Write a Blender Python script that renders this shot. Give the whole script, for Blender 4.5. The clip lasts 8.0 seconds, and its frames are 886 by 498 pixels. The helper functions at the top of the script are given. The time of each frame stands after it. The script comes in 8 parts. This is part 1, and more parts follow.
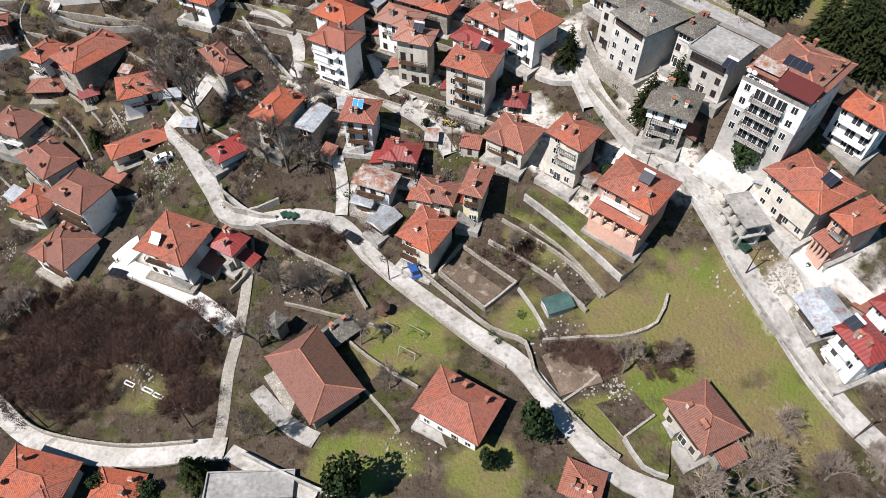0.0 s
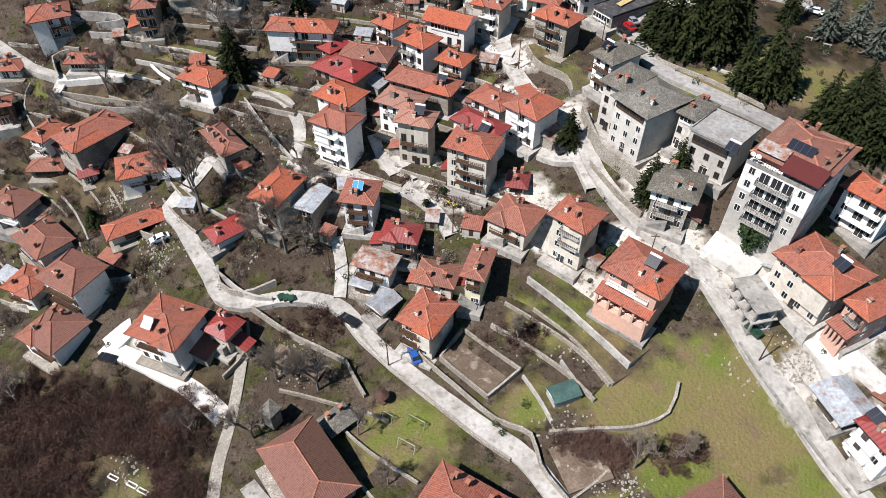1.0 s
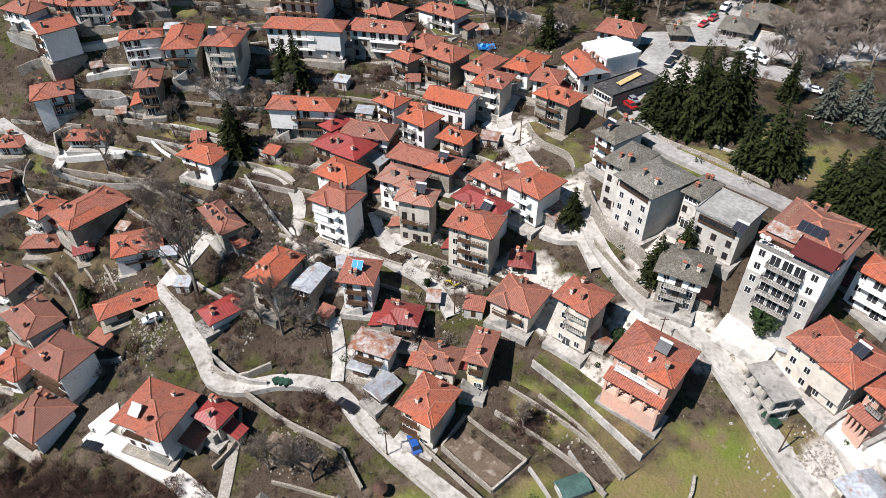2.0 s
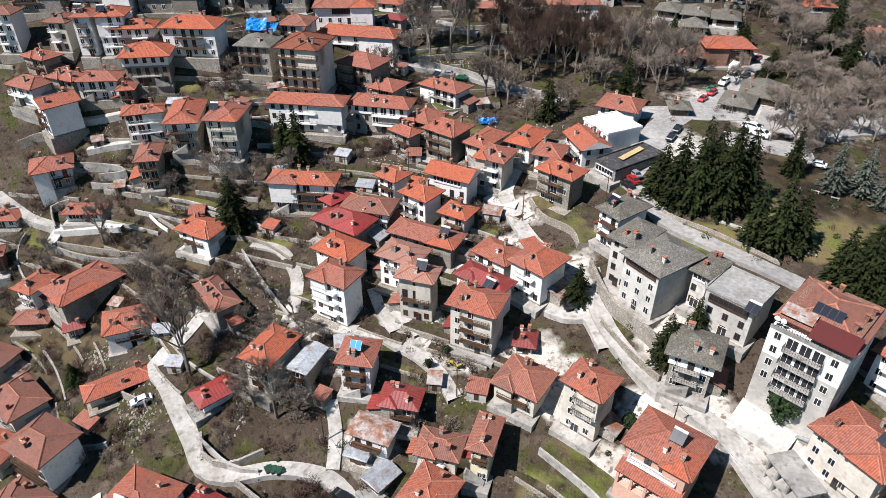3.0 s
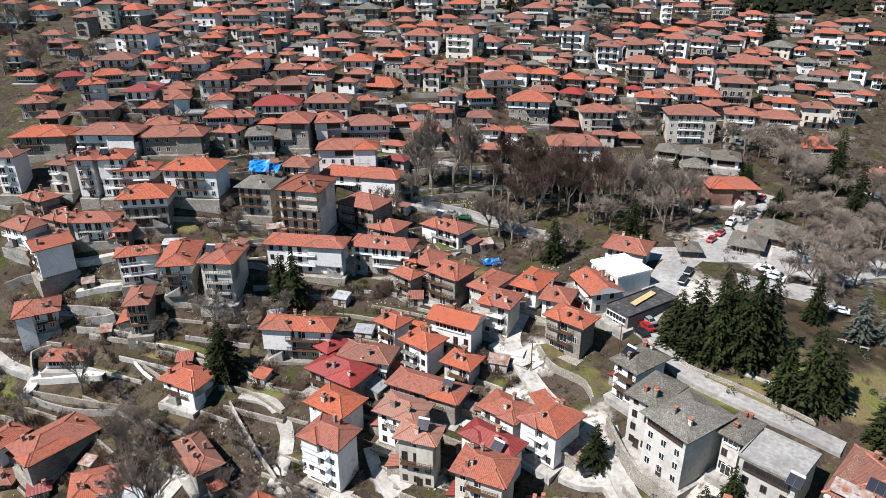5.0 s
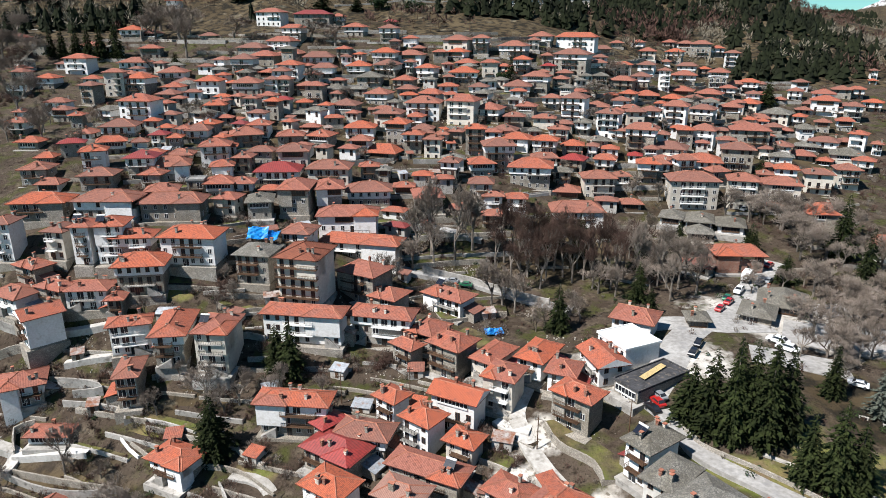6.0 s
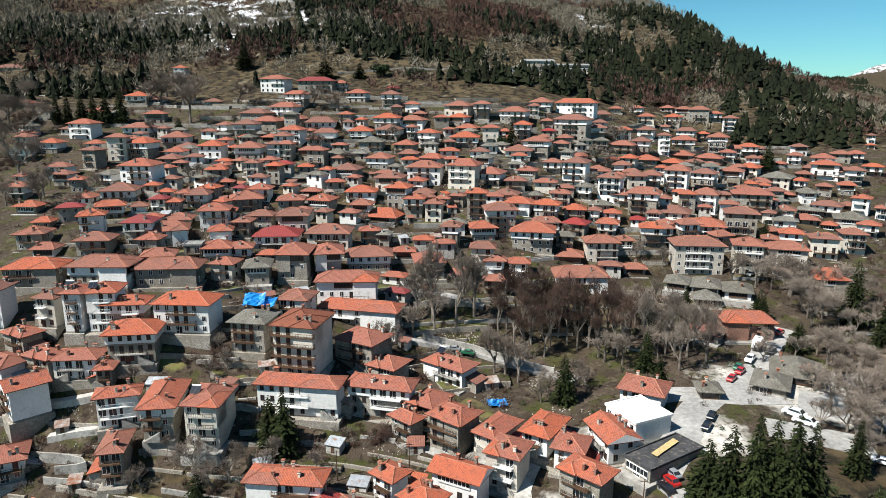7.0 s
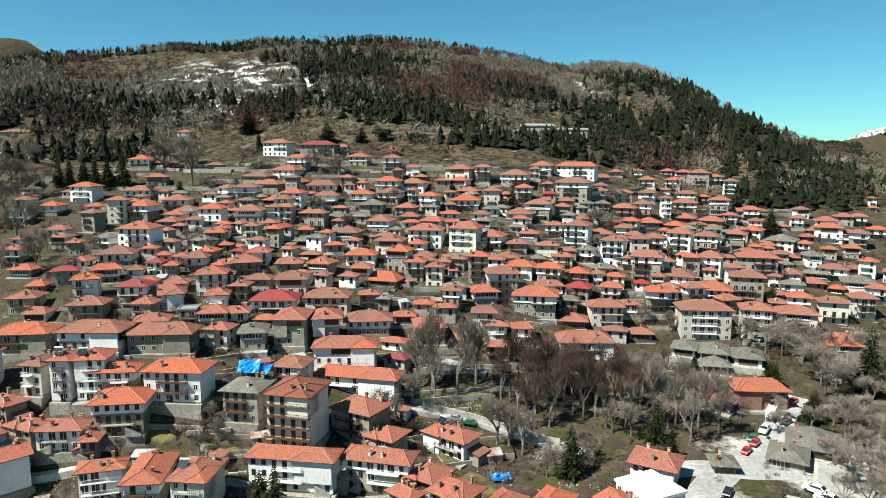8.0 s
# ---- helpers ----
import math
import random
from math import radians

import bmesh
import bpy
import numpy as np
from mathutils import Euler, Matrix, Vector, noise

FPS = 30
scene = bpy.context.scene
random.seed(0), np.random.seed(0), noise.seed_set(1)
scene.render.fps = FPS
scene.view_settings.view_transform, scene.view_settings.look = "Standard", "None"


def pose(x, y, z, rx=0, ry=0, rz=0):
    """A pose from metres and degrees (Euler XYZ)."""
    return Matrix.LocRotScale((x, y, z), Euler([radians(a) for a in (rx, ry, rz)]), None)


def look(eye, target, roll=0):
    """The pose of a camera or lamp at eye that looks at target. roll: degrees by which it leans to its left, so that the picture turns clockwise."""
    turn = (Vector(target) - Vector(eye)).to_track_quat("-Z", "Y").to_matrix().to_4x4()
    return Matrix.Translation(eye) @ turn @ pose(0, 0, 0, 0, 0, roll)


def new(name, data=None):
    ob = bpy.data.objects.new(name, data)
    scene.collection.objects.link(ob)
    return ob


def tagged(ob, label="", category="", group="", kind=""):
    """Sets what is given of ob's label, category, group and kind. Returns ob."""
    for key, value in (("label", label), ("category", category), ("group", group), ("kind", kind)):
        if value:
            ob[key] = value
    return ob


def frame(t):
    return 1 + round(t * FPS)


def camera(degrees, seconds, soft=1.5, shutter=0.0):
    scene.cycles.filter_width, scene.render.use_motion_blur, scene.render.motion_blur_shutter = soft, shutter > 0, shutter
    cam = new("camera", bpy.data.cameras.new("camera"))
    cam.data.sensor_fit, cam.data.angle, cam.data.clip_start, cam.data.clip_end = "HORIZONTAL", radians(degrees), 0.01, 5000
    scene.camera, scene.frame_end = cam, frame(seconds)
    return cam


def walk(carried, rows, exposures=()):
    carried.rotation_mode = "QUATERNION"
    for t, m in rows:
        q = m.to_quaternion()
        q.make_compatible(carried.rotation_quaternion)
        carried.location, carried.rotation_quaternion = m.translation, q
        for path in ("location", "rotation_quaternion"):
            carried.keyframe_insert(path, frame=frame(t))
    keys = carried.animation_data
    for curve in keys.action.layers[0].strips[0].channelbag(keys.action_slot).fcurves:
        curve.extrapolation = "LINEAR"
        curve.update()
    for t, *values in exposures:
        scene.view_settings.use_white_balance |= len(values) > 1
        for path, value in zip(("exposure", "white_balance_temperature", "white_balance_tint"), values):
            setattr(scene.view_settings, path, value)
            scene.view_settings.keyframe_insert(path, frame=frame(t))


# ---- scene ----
cam = camera(67.0, 8.0, soft=0.65)
PATH = [
    (0.0, pose(0.120, 0.040, 102.073, 38.959, 0, 0.035)),
    (0.5, pose(-0.015, 2.319, 101.816, 41.850, 0, 0.006)),
    (1.0, pose(-0.160, 4.647, 101.635, 44.679, 0, -0.016)),
    (1.5, pose(-0.314, 7.017, 101.521, 47.461, 0, -0.030)),
    (3.0, pose(-0.784, 14.285, 101.498, 55.619, 0, -0.033)),
    (3.5, pose(-0.933, 16.732, 101.570, 58.295, 0, -0.021)),
    (4.0, pose(-1.071, 19.175, 101.667, 60.956, 0, -0.004)),
    (4.5, pose(-1.197, 21.608, 101.781, 63.602, 0, 0.019)),
    (6.0, pose(-1.459, 28.748, 102.143, 71.476, 0, 0.119)),
    (6.5, pose(-1.497, 31.047, 102.243, 74.087, 0, 0.161)),
    (7.0, pose(-1.504, 33.291, 102.318, 76.697, 0, 0.207)),
    (7.5, pose(-1.478, 35.471, 102.361, 79.314, 0, 0.257)),
    (8.0, pose(-1.414, 37.579, 102.363, 81.948, 0, 0.311)),
]
walk(cam, PATH, [(0.0, 0.75, 6350, 13), (2.0, 0.77, 6350, 13), (4.0, 0.82, 6250, 12), (6.5, 0.86, 6350, 8), (7.2, 0.93, 6450, 4), (8.0, 1.10, 6550, -2)])

# ---- daylight ----
world = bpy.data.worlds.new("daylight")
scene.world = world
world.use_nodes = True
SUN_HEIGHT, SUN_FROM = 53.0, 240.0
wn = world.node_tree.nodes
sky = wn.new("ShaderNodeTexSky")
sky.sky_type = "NISHITA"
sky.sun_disc = False
sky.sun_elevation = radians(SUN_HEIGHT)
sky.sun_rotation = radians(SUN_FROM)
sky.altitude = 1200
sky.dust_density = 0.0
sky.air_density = 1.0
sky.ozone_density = 1.5
wn["Background"].inputs["Strength"].default_value = 0.050
clear = wn.new("ShaderNodeMix")
clear.data_type, clear.blend_type = "RGBA", "MULTIPLY"
clear.inputs["Factor"].default_value = 1.0
clear.inputs["B"].default_value = (0.50, 0.97, 1.10, 1.0)
world.node_tree.links.new(sky.outputs["Color"], clear.inputs["A"])
world.node_tree.links.new(clear.outputs["Result"], wn["Background"].inputs["Color"])
sun = new("sun", bpy.data.lights.new("sun", "SUN"))
sun.data.energy = 5.0
sun.data.angle = radians(0.55)
sun.data.color = (1.0, 0.95, 0.905)
# the sun stands at the compass angle SUN_FROM, counted clockwise from +y
sun_way = Vector((math.sin(radians(SUN_FROM)) * math.cos(radians(SUN_HEIGHT)), math.cos(radians(SUN_FROM)) * math.cos(radians(SUN_HEIGHT)), math.sin(radians(SUN_HEIGHT))))
sun.matrix_world = look(sun_way * 400, (0, 0, 0))
# ---- the lie of the land ----
KX = (-170, -110, -60, -20, 20, 60, 110, 170)
KY = {
    -60: (-45.7, -38.7, -30.6, -22.6, -16.7, -11.2, -4.9, 1.4),
    40: (-34.9, -27.0, -16.8, -8.7, -3.3, -3.2, 2.6, 7.5),
    80: (-33.4, -22.0, -10.9, -8.2, 1.4, 8.7, 12.0, 18.2),
    110: (-27.7, -19.6, -1.9, 3.6, 9.3, 20.0, 22.0, 25.2),
    140: (-14.7, -8.4, 5.6, 10.7, 16.5, 25.7, 24.9, 27.8),
    175: (7.0, 14.7, 19.0, 19.6, 23.2, 27.8, 26.4, 27.9),
    210: (33.9, 41.1, 38.2, 27.3, 24.0, 27.6, 27.9, 29.2),
    250: (53.4, 53.9, 47.7, 40.4, 37.6, 33.0, 35.1, 34.8),
    320: (66.9, 67.0, 65.0, 62.9, 63.5, 58.0, 52.9, 48.1),
    380: (80.6, 80.6, 80.6, 78.7, 78.9, 75.2, 67.4, 59.3),
    430: (92.4, 96.5, 96.5, 95.6, 94.7, 90.9, 81.0, 67.0),
}
RIDGE_X = (-900, -596, -406, -292, -125, -49, 88, 150, 195, 263, 324, 347, 423, 520, 900)
RIDGE_Z = (211, 216, 234, 243, 249, 245, 224, 211, 216, 204, 170, 148, 117, 82, 60)


def spline(xs, zs, x):
    """A smooth line through knots, level beyond the ends."""
    if x <= xs[0]:
        return zs[0]
    if x >= xs[-1]:
        return zs[-1]
    i = 0
    while xs[i + 1] < x:
        i += 1
    def slope(k):
        if k == 0 or k == len(xs) - 1:
            return 0.0
        return (zs[k + 1] - zs[k - 1]) / (xs[k + 1] - xs[k - 1])
    h = xs[i + 1] - xs[i]
    u = (x - xs[i]) / h
    return ((2 * u**3 - 3 * u**2 + 1) * zs[i] + (u**3 - 2 * u**2 + u) * h * slope(i)
            + (3 * u**2 - 2 * u**3) * zs[i + 1] + (u**3 - u**2) * h * slope(i + 1))


def ease(a, b, x):
    u = min(1.0, max(0.0, (x - a) / (b - a)))
    return u * u * (3 - 2 * u)


KNOT_Y = tuple(KY)


def village(x, y):
    z = spline(KNOT_Y, [spline(KX, KY[k], x) for k in KNOT_Y], y)
    # the land goes on falling to the west and the south, and rises gently to the east
    if x < -170:
        z -= (-170 - x) * 0.12 * (1 - ease(150, 320, y))
    if y < -60:
        z -= (-60 - y) * 0.15
    return z


def height(x, y):
    if y < 430:
        z = village(x, y)
        if x > 300:
            z -= 40 * ease(300, 700, x)
        return z
    ridge = spline(RIDGE_X, RIDGE_Z, x)
    low = village(x, 430) - 40 * ease(300, 700, x)
    u = ease(0, 1, (y - 430) / 507) if y < 937 else 1.0
    u = 0.55 * (y - 430) / 507 + 0.45 * u if y < 937 else 1.0
    z = low + (ridge - low) * u
    if y > 937:
        z -= 0.25 * min(y - 937, 500)
        z = max(z, 40 + 0.02 * (y - 937))
    rough = ease(430, 520, y) * (1 - ease(850, 937, y) * 0.7)
    z += rough * 9 * noise.noise((x / 90, y / 90, 0.3)) + rough * 4 * noise.noise((x / 31, y / 31, 4.0))
    # far ranges east and west
    far = math.exp(-((y - 2600) / 500) ** 2)
    z += far * (82 + 38 * noise.noise((x / 260, 1, 2))) * ease(700, 1200, x)
    z += far * 440 * ease(1300, 1560, -x)
    snow = math.exp(-((y - 4400) / 350) ** 2)
    z += snow * (190 * ease(2300, 2900, x) + 40 * noise.noise((x / 250, 7, 2)) * ease(2300, 2900, x))
    return z

# ---- materials ----
def nodes_of(name, rough=0.8, metal=0.0):
    m = bpy.data.materials.new(name)
    m.use_nodes = True
    b = m.node_tree.nodes["Principled BSDF"]
    b.inputs["Roughness"].default_value = rough
    b.inputs["Metallic"].default_value = metal
    if rough >= 0.7:
        b.inputs["Specular IOR Level"].default_value = 0.15
    return m, m.node_tree.nodes, m.node_tree.links, b


def mixed(n, l, fac, a, b, mode="MIX"):
    k = n.new("ShaderNodeMix")
    k.data_type, k.blend_type = "RGBA", mode
    for socket, value in ((k.inputs["Factor"], fac), (k.inputs["A"], a), (k.inputs["B"], b)):
        if hasattr(value, "is_linked"):
            l.new(value, socket)
        elif isinstance(value, tuple):
            socket.default_value = (*value, 1)
        else:
            socket.default_value = value
    return k.outputs["Result"]


def noise_of(n, l, where, scale, detail=4.0, lo=0.35, hi=0.65):
    t = n.new("ShaderNodeTexNoise")
    t.inputs["Scale"].default_value, t.inputs["Detail"].default_value = scale, detail
    l.new(where, t.inputs["Vector"])
    r = n.new("ShaderNodeMapRange")
    r.inputs["From Min"].default_value, r.inputs["From Max"].default_value = lo, hi
    l.new(t.outputs["Fac"], r.inputs["Value"])
    return r.outputs["Result"]


def relief(n, l, b, fac, strength, distance):
    k = n.new("ShaderNodeBump")
    k.inputs["Strength"].default_value, k.inputs["Distance"].default_value = strength, distance
    l.new(fac, k.inputs["Height"])
    l.new(k.outputs["Normal"], b.inputs["Normal"])


def worn(name, light, dark, stain=None, rough=0.85, big=0.35, small=3.0, bump=0.4, vary=0.25, metal=0.0, grit=0.62):
    """A weathered surface: broad tone, grain, stains, and a tone of its own for each object."""
    m, n, l, b = nodes_of(name, rough, metal)
    where = n.new("ShaderNodeNewGeometry").outputs["Position"]
    col = mixed(n, l, noise_of(n, l, where, big), light, dark)
    grain = noise_of(n, l, where, small, 6.0, 0.3, 0.7)
    col = mixed(n, l, grain, col, mixed(n, l, 1.0, col, (grit, grit * 0.985, grit * 0.96), "MULTIPLY"))
    if stain:
        col = mixed(n, l, noise_of(n, l, where, big * 2.7, 5.0, 0.56, 0.72), col, stain)
    own = n.new("ShaderNodeObjectInfo").outputs["Random"]
    tone = n.new("ShaderNodeMapRange")
    tone.inputs["To Min"].default_value, tone.inputs["To Max"].default_value = 1 - vary, 1 + vary * 0.25
    l.new(own, tone.inputs["Value"])
    grey = n.new("ShaderNodeCombineColor")
    for k in ("Red", "Green", "Blue"):
        l.new(tone.outputs["Result"], grey.inputs[k])
    col = mixed(n, l, 1.0, col, grey.outputs["Color"], "MULTIPLY")
    l.new(col, b.inputs["Base Color"])
    if bump:
        relief(n, l, b, grain, bump, 0.05)
    return m


def tiled(name, new_tone, old_tone, dark_tone, pitch=0.34, course=0.38, rough=0.8):
    """Clay pantiles: rounded ribs down the slope, courses across it, faded and lichened in patches."""
    m, n, l, b = nodes_of(name, rough)
    uv = n.new("ShaderNodeUVMap").outputs["UV"]
    where = n.new("ShaderNodeNewGeometry").outputs["Position"]
    sep = n.new("ShaderNodeSeparateXYZ")
    l.new(uv, sep.inputs["Vector"])
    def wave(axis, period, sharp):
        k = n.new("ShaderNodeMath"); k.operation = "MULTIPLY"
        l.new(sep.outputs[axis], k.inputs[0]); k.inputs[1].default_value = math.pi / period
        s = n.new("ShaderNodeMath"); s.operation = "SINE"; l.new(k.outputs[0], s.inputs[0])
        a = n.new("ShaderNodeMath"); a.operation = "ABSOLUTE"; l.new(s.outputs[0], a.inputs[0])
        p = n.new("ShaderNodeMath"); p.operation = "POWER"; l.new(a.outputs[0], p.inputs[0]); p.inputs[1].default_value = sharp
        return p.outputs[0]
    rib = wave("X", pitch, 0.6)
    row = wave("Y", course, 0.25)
    own = n.new("ShaderNodeObjectInfo").outputs["Random"]
    age = n.new("ShaderNodeMath"); age.operation = "MULTIPLY_ADD"
    l.new(noise_of(n, l, where, 0.5, 5.0), age.inputs[0]); age.inputs[1].default_value = 0.55
    shift = n.new("ShaderNodeMapRange"); shift.inputs["To Min"].default_value = -0.35; shift.inputs["To Max"].default_value = 0.85
    l.new(own, shift.inputs["Value"]); l.new(shift.outputs["Result"], age.inputs[2])
    age.use_clamp = True
    col = mixed(n, l, age.outputs[0], new_tone, old_tone)
    each = n.new("ShaderNodeTexWhiteNoise"); each.noise_dimensions = "2D"
    snap = n.new("ShaderNodeVectorMath"); snap.operation = "SNAP"
    l.new(uv, snap.inputs[0]); snap.inputs[1].default_value = (pitch, course, 1)
    l.new(snap.outputs[0], each.inputs["Vector"])
    tint = n.new("ShaderNodeMapRange"); tint.inputs["From Min"].default_value = 0.45; tint.inputs["To Max"].default_value = 0.5
    l.new(each.outputs["Value"], tint.inputs["Value"])
    col = mixed(n, l, tint.outputs["Result"], col, dark_tone)
    col = mixed(n, l, noise_of(n, l, where, 1.6, 6.0, 0.58, 0.75), col, dark_tone)
    # shade in the troughs and along the course lines, multiplied into the colour
    groove_shade = mixed(n, l, rib, (0.42, 0.38, 0.37), (1.0, 1.0, 1.0))
    col = mixed(n, l, 0.8, col, groove_shade, "MULTIPLY")
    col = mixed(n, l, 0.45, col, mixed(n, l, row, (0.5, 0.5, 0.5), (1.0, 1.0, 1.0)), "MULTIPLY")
    l.new(col, b.inputs["Base Color"])
    h = n.new("ShaderNodeMath"); h.operation = "MULTIPLY_ADD"
    l.new(row, h.inputs[0]); h.inputs[1].default_value = 0.25; l.new(rib, h.inputs[2])
    relief(n, l, b, h.outputs[0], 0.5, 0.06)
    return m


def masonry(name, light, dark, joint, size=0.45, rough=0.9):
    """Rubble or slabs: uneven cells, each of its own tone, with darker joints."""
    m, n, l, b = nodes_of(name, rough)
    where = n.new("ShaderNodeNewGeometry").outputs["Position"]
    squash = n.new("ShaderNodeMapping"); squash.inputs["Scale"].default_value = (1, 1, 1.6)
    l.new(where, squash.inputs["Vector"])
    v = n.new("ShaderNodeTexVoronoi"); v.inputs["Scale"].default_value = 1 / size
    l.new(squash.outputs["Vector"], v.inputs["Vector"])
    e = n.new("ShaderNodeTexVoronoi"); e.feature = "DISTANCE_TO_EDGE"; e.inputs["Scale"].default_value = 1 / size
    l.new(squash.outputs["Vector"], e.inputs["Vector"])
    bw = n.new("ShaderNodeRGBToBW"); l.new(v.outputs["Color"], bw.inputs["Color"])
    col = mixed(n, l, bw.outputs["Val"], light, dark)
    col = mixed(n, l, noise_of(n, l, where, 0.4, 4.0), col, mixed(n, l, 1.0, col, (0.72, 0.7, 0.66), "MULTIPLY"))
    edge = n.new("ShaderNodeMapRange"); edge.inputs["From Max"].default_value = 0.12
    l.new(e.outputs["Distance"], edge.inputs["Value"])
    col = mixed(n, l, edge.outputs["Result"], joint, col)
    own = n.new("ShaderNodeObjectInfo").outputs["Random"]
    col = mixed(n, l, own, col, mixed(n, l, 1.0, col, (0.78, 0.76, 0.72), "MULTIPLY"))
    l.new(col, b.inputs["Base Color"])
    relief(n, l, b, edge.outputs["Result"], 0.6, 0.05)
    return m


WALL = {
    "white": worn("white_plaster", (0.82, 0.81, 0.79), (0.76, 0.75, 0.72), (0.58, 0.55, 0.50), 0.85, 0.3, 2.2, 0.15, 0.18, grit=0.84),
    "cream": worn("cream_plaster", (0.66, 0.61, 0.52), (0.55, 0.50, 0.43), (0.42, 0.38, 0.33), 0.85, 0.3, 2.2, 0.15, 0.25, grit=0.84),
    "yellow": worn("pale_yellow_plaster", (0.78, 0.70, 0.48), (0.68, 0.61, 0.42), (0.45, 0.40, 0.30), 0.85, 0.3, 2.2, 0.15, 0.15, grit=0.84),
    "pink": worn("salmon_plaster", (0.60, 0.36, 0.27), (0.52, 0.33, 0.26), (0.40, 0.30, 0.25), 0.85, 0.3, 2.2, 0.15, 0.15, grit=0.84),
    "grey": worn("bare_grey_render", (0.56, 0.535, 0.49), (0.44, 0.42, 0.385), (0.33, 0.31, 0.28), 0.9, 0.3, 2.0, 0.2, 0.2, grit=0.84),
    "brick": masonry("red_brick", (0.30, 0.11, 0.07), (0.22, 0.09, 0.06), (0.30, 0.26, 0.22), 0.3),
    "stone": masonry("grey_rubble_stone", (0.50, 0.465, 0.41), (0.29, 0.265, 0.23), (0.17, 0.155, 0.135), 0.36),
}
ROOF = {
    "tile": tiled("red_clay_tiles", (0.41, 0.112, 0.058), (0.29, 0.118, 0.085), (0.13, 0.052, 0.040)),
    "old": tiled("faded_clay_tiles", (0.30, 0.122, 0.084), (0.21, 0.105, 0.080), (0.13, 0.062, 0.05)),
    # tile tones with shade in the colour, for the church's north-east slope
    "shade_dark": tiled("shade_dark_tiles", (0.20, 0.08, 0.055), (0.13, 0.07, 0.05), (0.07, 0.05, 0.038)),
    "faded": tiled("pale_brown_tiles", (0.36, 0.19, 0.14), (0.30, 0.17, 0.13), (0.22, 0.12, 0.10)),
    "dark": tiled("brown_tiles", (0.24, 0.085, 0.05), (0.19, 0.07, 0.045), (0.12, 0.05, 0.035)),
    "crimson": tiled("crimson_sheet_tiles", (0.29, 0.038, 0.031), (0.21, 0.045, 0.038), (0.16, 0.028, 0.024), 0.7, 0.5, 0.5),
    "tin": worn("grey_sheet_metal", (0.42, 0.45, 0.48), (0.30, 0.32, 0.34), (0.22, 0.12, 0.08), 0.5, 0.25, 2.0, 0.2, 0.2),
    "rust": worn("rusty_sheet_metal", (0.42, 0.40, 0.38), (0.26, 0.11, 0.06), (0.17, 0.07, 0.04), 0.7, 0.6, 2.5, 0.3, 0.2),
    "slate": masonry("grey_stone_slabs", (0.27, 0.255, 0.225), (0.14, 0.132, 0.115), (0.08, 0.078, 0.07), 0.42),
    "flatwhite": worn("white_roof_coat", (0.82, 0.82, 0.80), (0.74, 0.74, 0.72), None, 0.7, 0.2, 1.0, 0.1, 0.05, grit=0.84),
    "flatgrey": worn("bare_concrete", (0.35, 0.345, 0.33), (0.26, 0.25, 0.235), (0.24, 0.23, 0.21), 0.9, 0.3, 1.5, 0.2, 0.1),
    "flatdark": worn("dark_roofing_felt", (0.075, 0.075, 0.08), (0.05, 0.05, 0.052), (0.14, 0.12, 0.10), 0.8, 0.4, 1.5, 0.2, 0.1),
}
RIDGE = worn("mortared_ridge_tiles", (0.46, 0.20, 0.13), (0.34, 0.13, 0.085), None, 0.85, 0.8, 4.0, 0.3, 0.3)
CONCRETE = worn("grey_concrete", (0.45, 0.43, 0.395), (0.30, 0.285, 0.26), (0.15, 0.14, 0.125), 0.9, 0.3, 1.5, 0.25, 0.3, grit=0.74)
PAVING = worn("pale_concrete_road", (0.53, 0.51, 0.475), (0.38, 0.36, 0.325), (0.20, 0.185, 0.16), 0.9, 0.22, 1.4, 0.3, 0.1, grit=0.72)
YARD = worn("white_concrete_yard", (0.69, 0.67, 0.63), (0.55, 0.53, 0.49), (0.33, 0.31, 0.28), 0.9, 0.2, 1.2, 0.2, 0.1, grit=0.8)
COBBLE = masonry("pale_cobbles", (0.50, 0.48, 0.44), (0.34, 0.32, 0.29), (0.24, 0.22, 0.19), 0.5)
TARMAC = worn("worn_grey_asphalt", (0.40, 0.39, 0.37), (0.31, 0.30, 0.285), (0.22, 0.215, 0.21), 0.9, 0.12, 1.0, 0.2, 0.05)
TIMBER = worn("dark_stained_timber", (0.13, 0.075, 0.045), (0.085, 0.05, 0.032), None, 0.7, 1.0, 8.0, 0.2, 0.35)
WHITE_PAINT = worn("white_paint", (0.80, 0.80, 0.78), (0.70, 0.70, 0.68), None, 0.6, 1.0, 6.0, 0.0, 0.1)
IRON = worn("dark_iron", (0.07, 0.07, 0.07), (0.04, 0.04, 0.04), None, 0.5, 1.0, 6.0, 0.0, 0.2, 0.6)
BARK = worn("grey_brown_bark", (0.27, 0.235, 0.20), (0.16, 0.135, 0.11), None, 0.95, 0.6, 6.0, 0.3, 0.35)
TWIG = worn("bare_twigs", (0.36, 0.30, 0.25), (0.24, 0.195, 0.16), None, 0.95, 0.3, 3.0, 0.0, 0.35)
PARK_TWIG = worn("brown_park_twigs", (0.155, 0.098, 0.076), (0.092, 0.060, 0.048), None, 0.95, 0.15, 3.0, 0.0, 0.3)
RED_TWIG = worn("red_brown_twigs", (0.155, 0.088, 0.068), (0.080, 0.050, 0.040), None, 0.95, 0.15, 3.0, 0.0, 0.3)
NEEDLE = worn("dark_conifer_needles", (0.034, 0.044, 0.013), (0.014, 0.020, 0.006), None, 1.0, 0.6, 3.0, 0.0, 0.35)
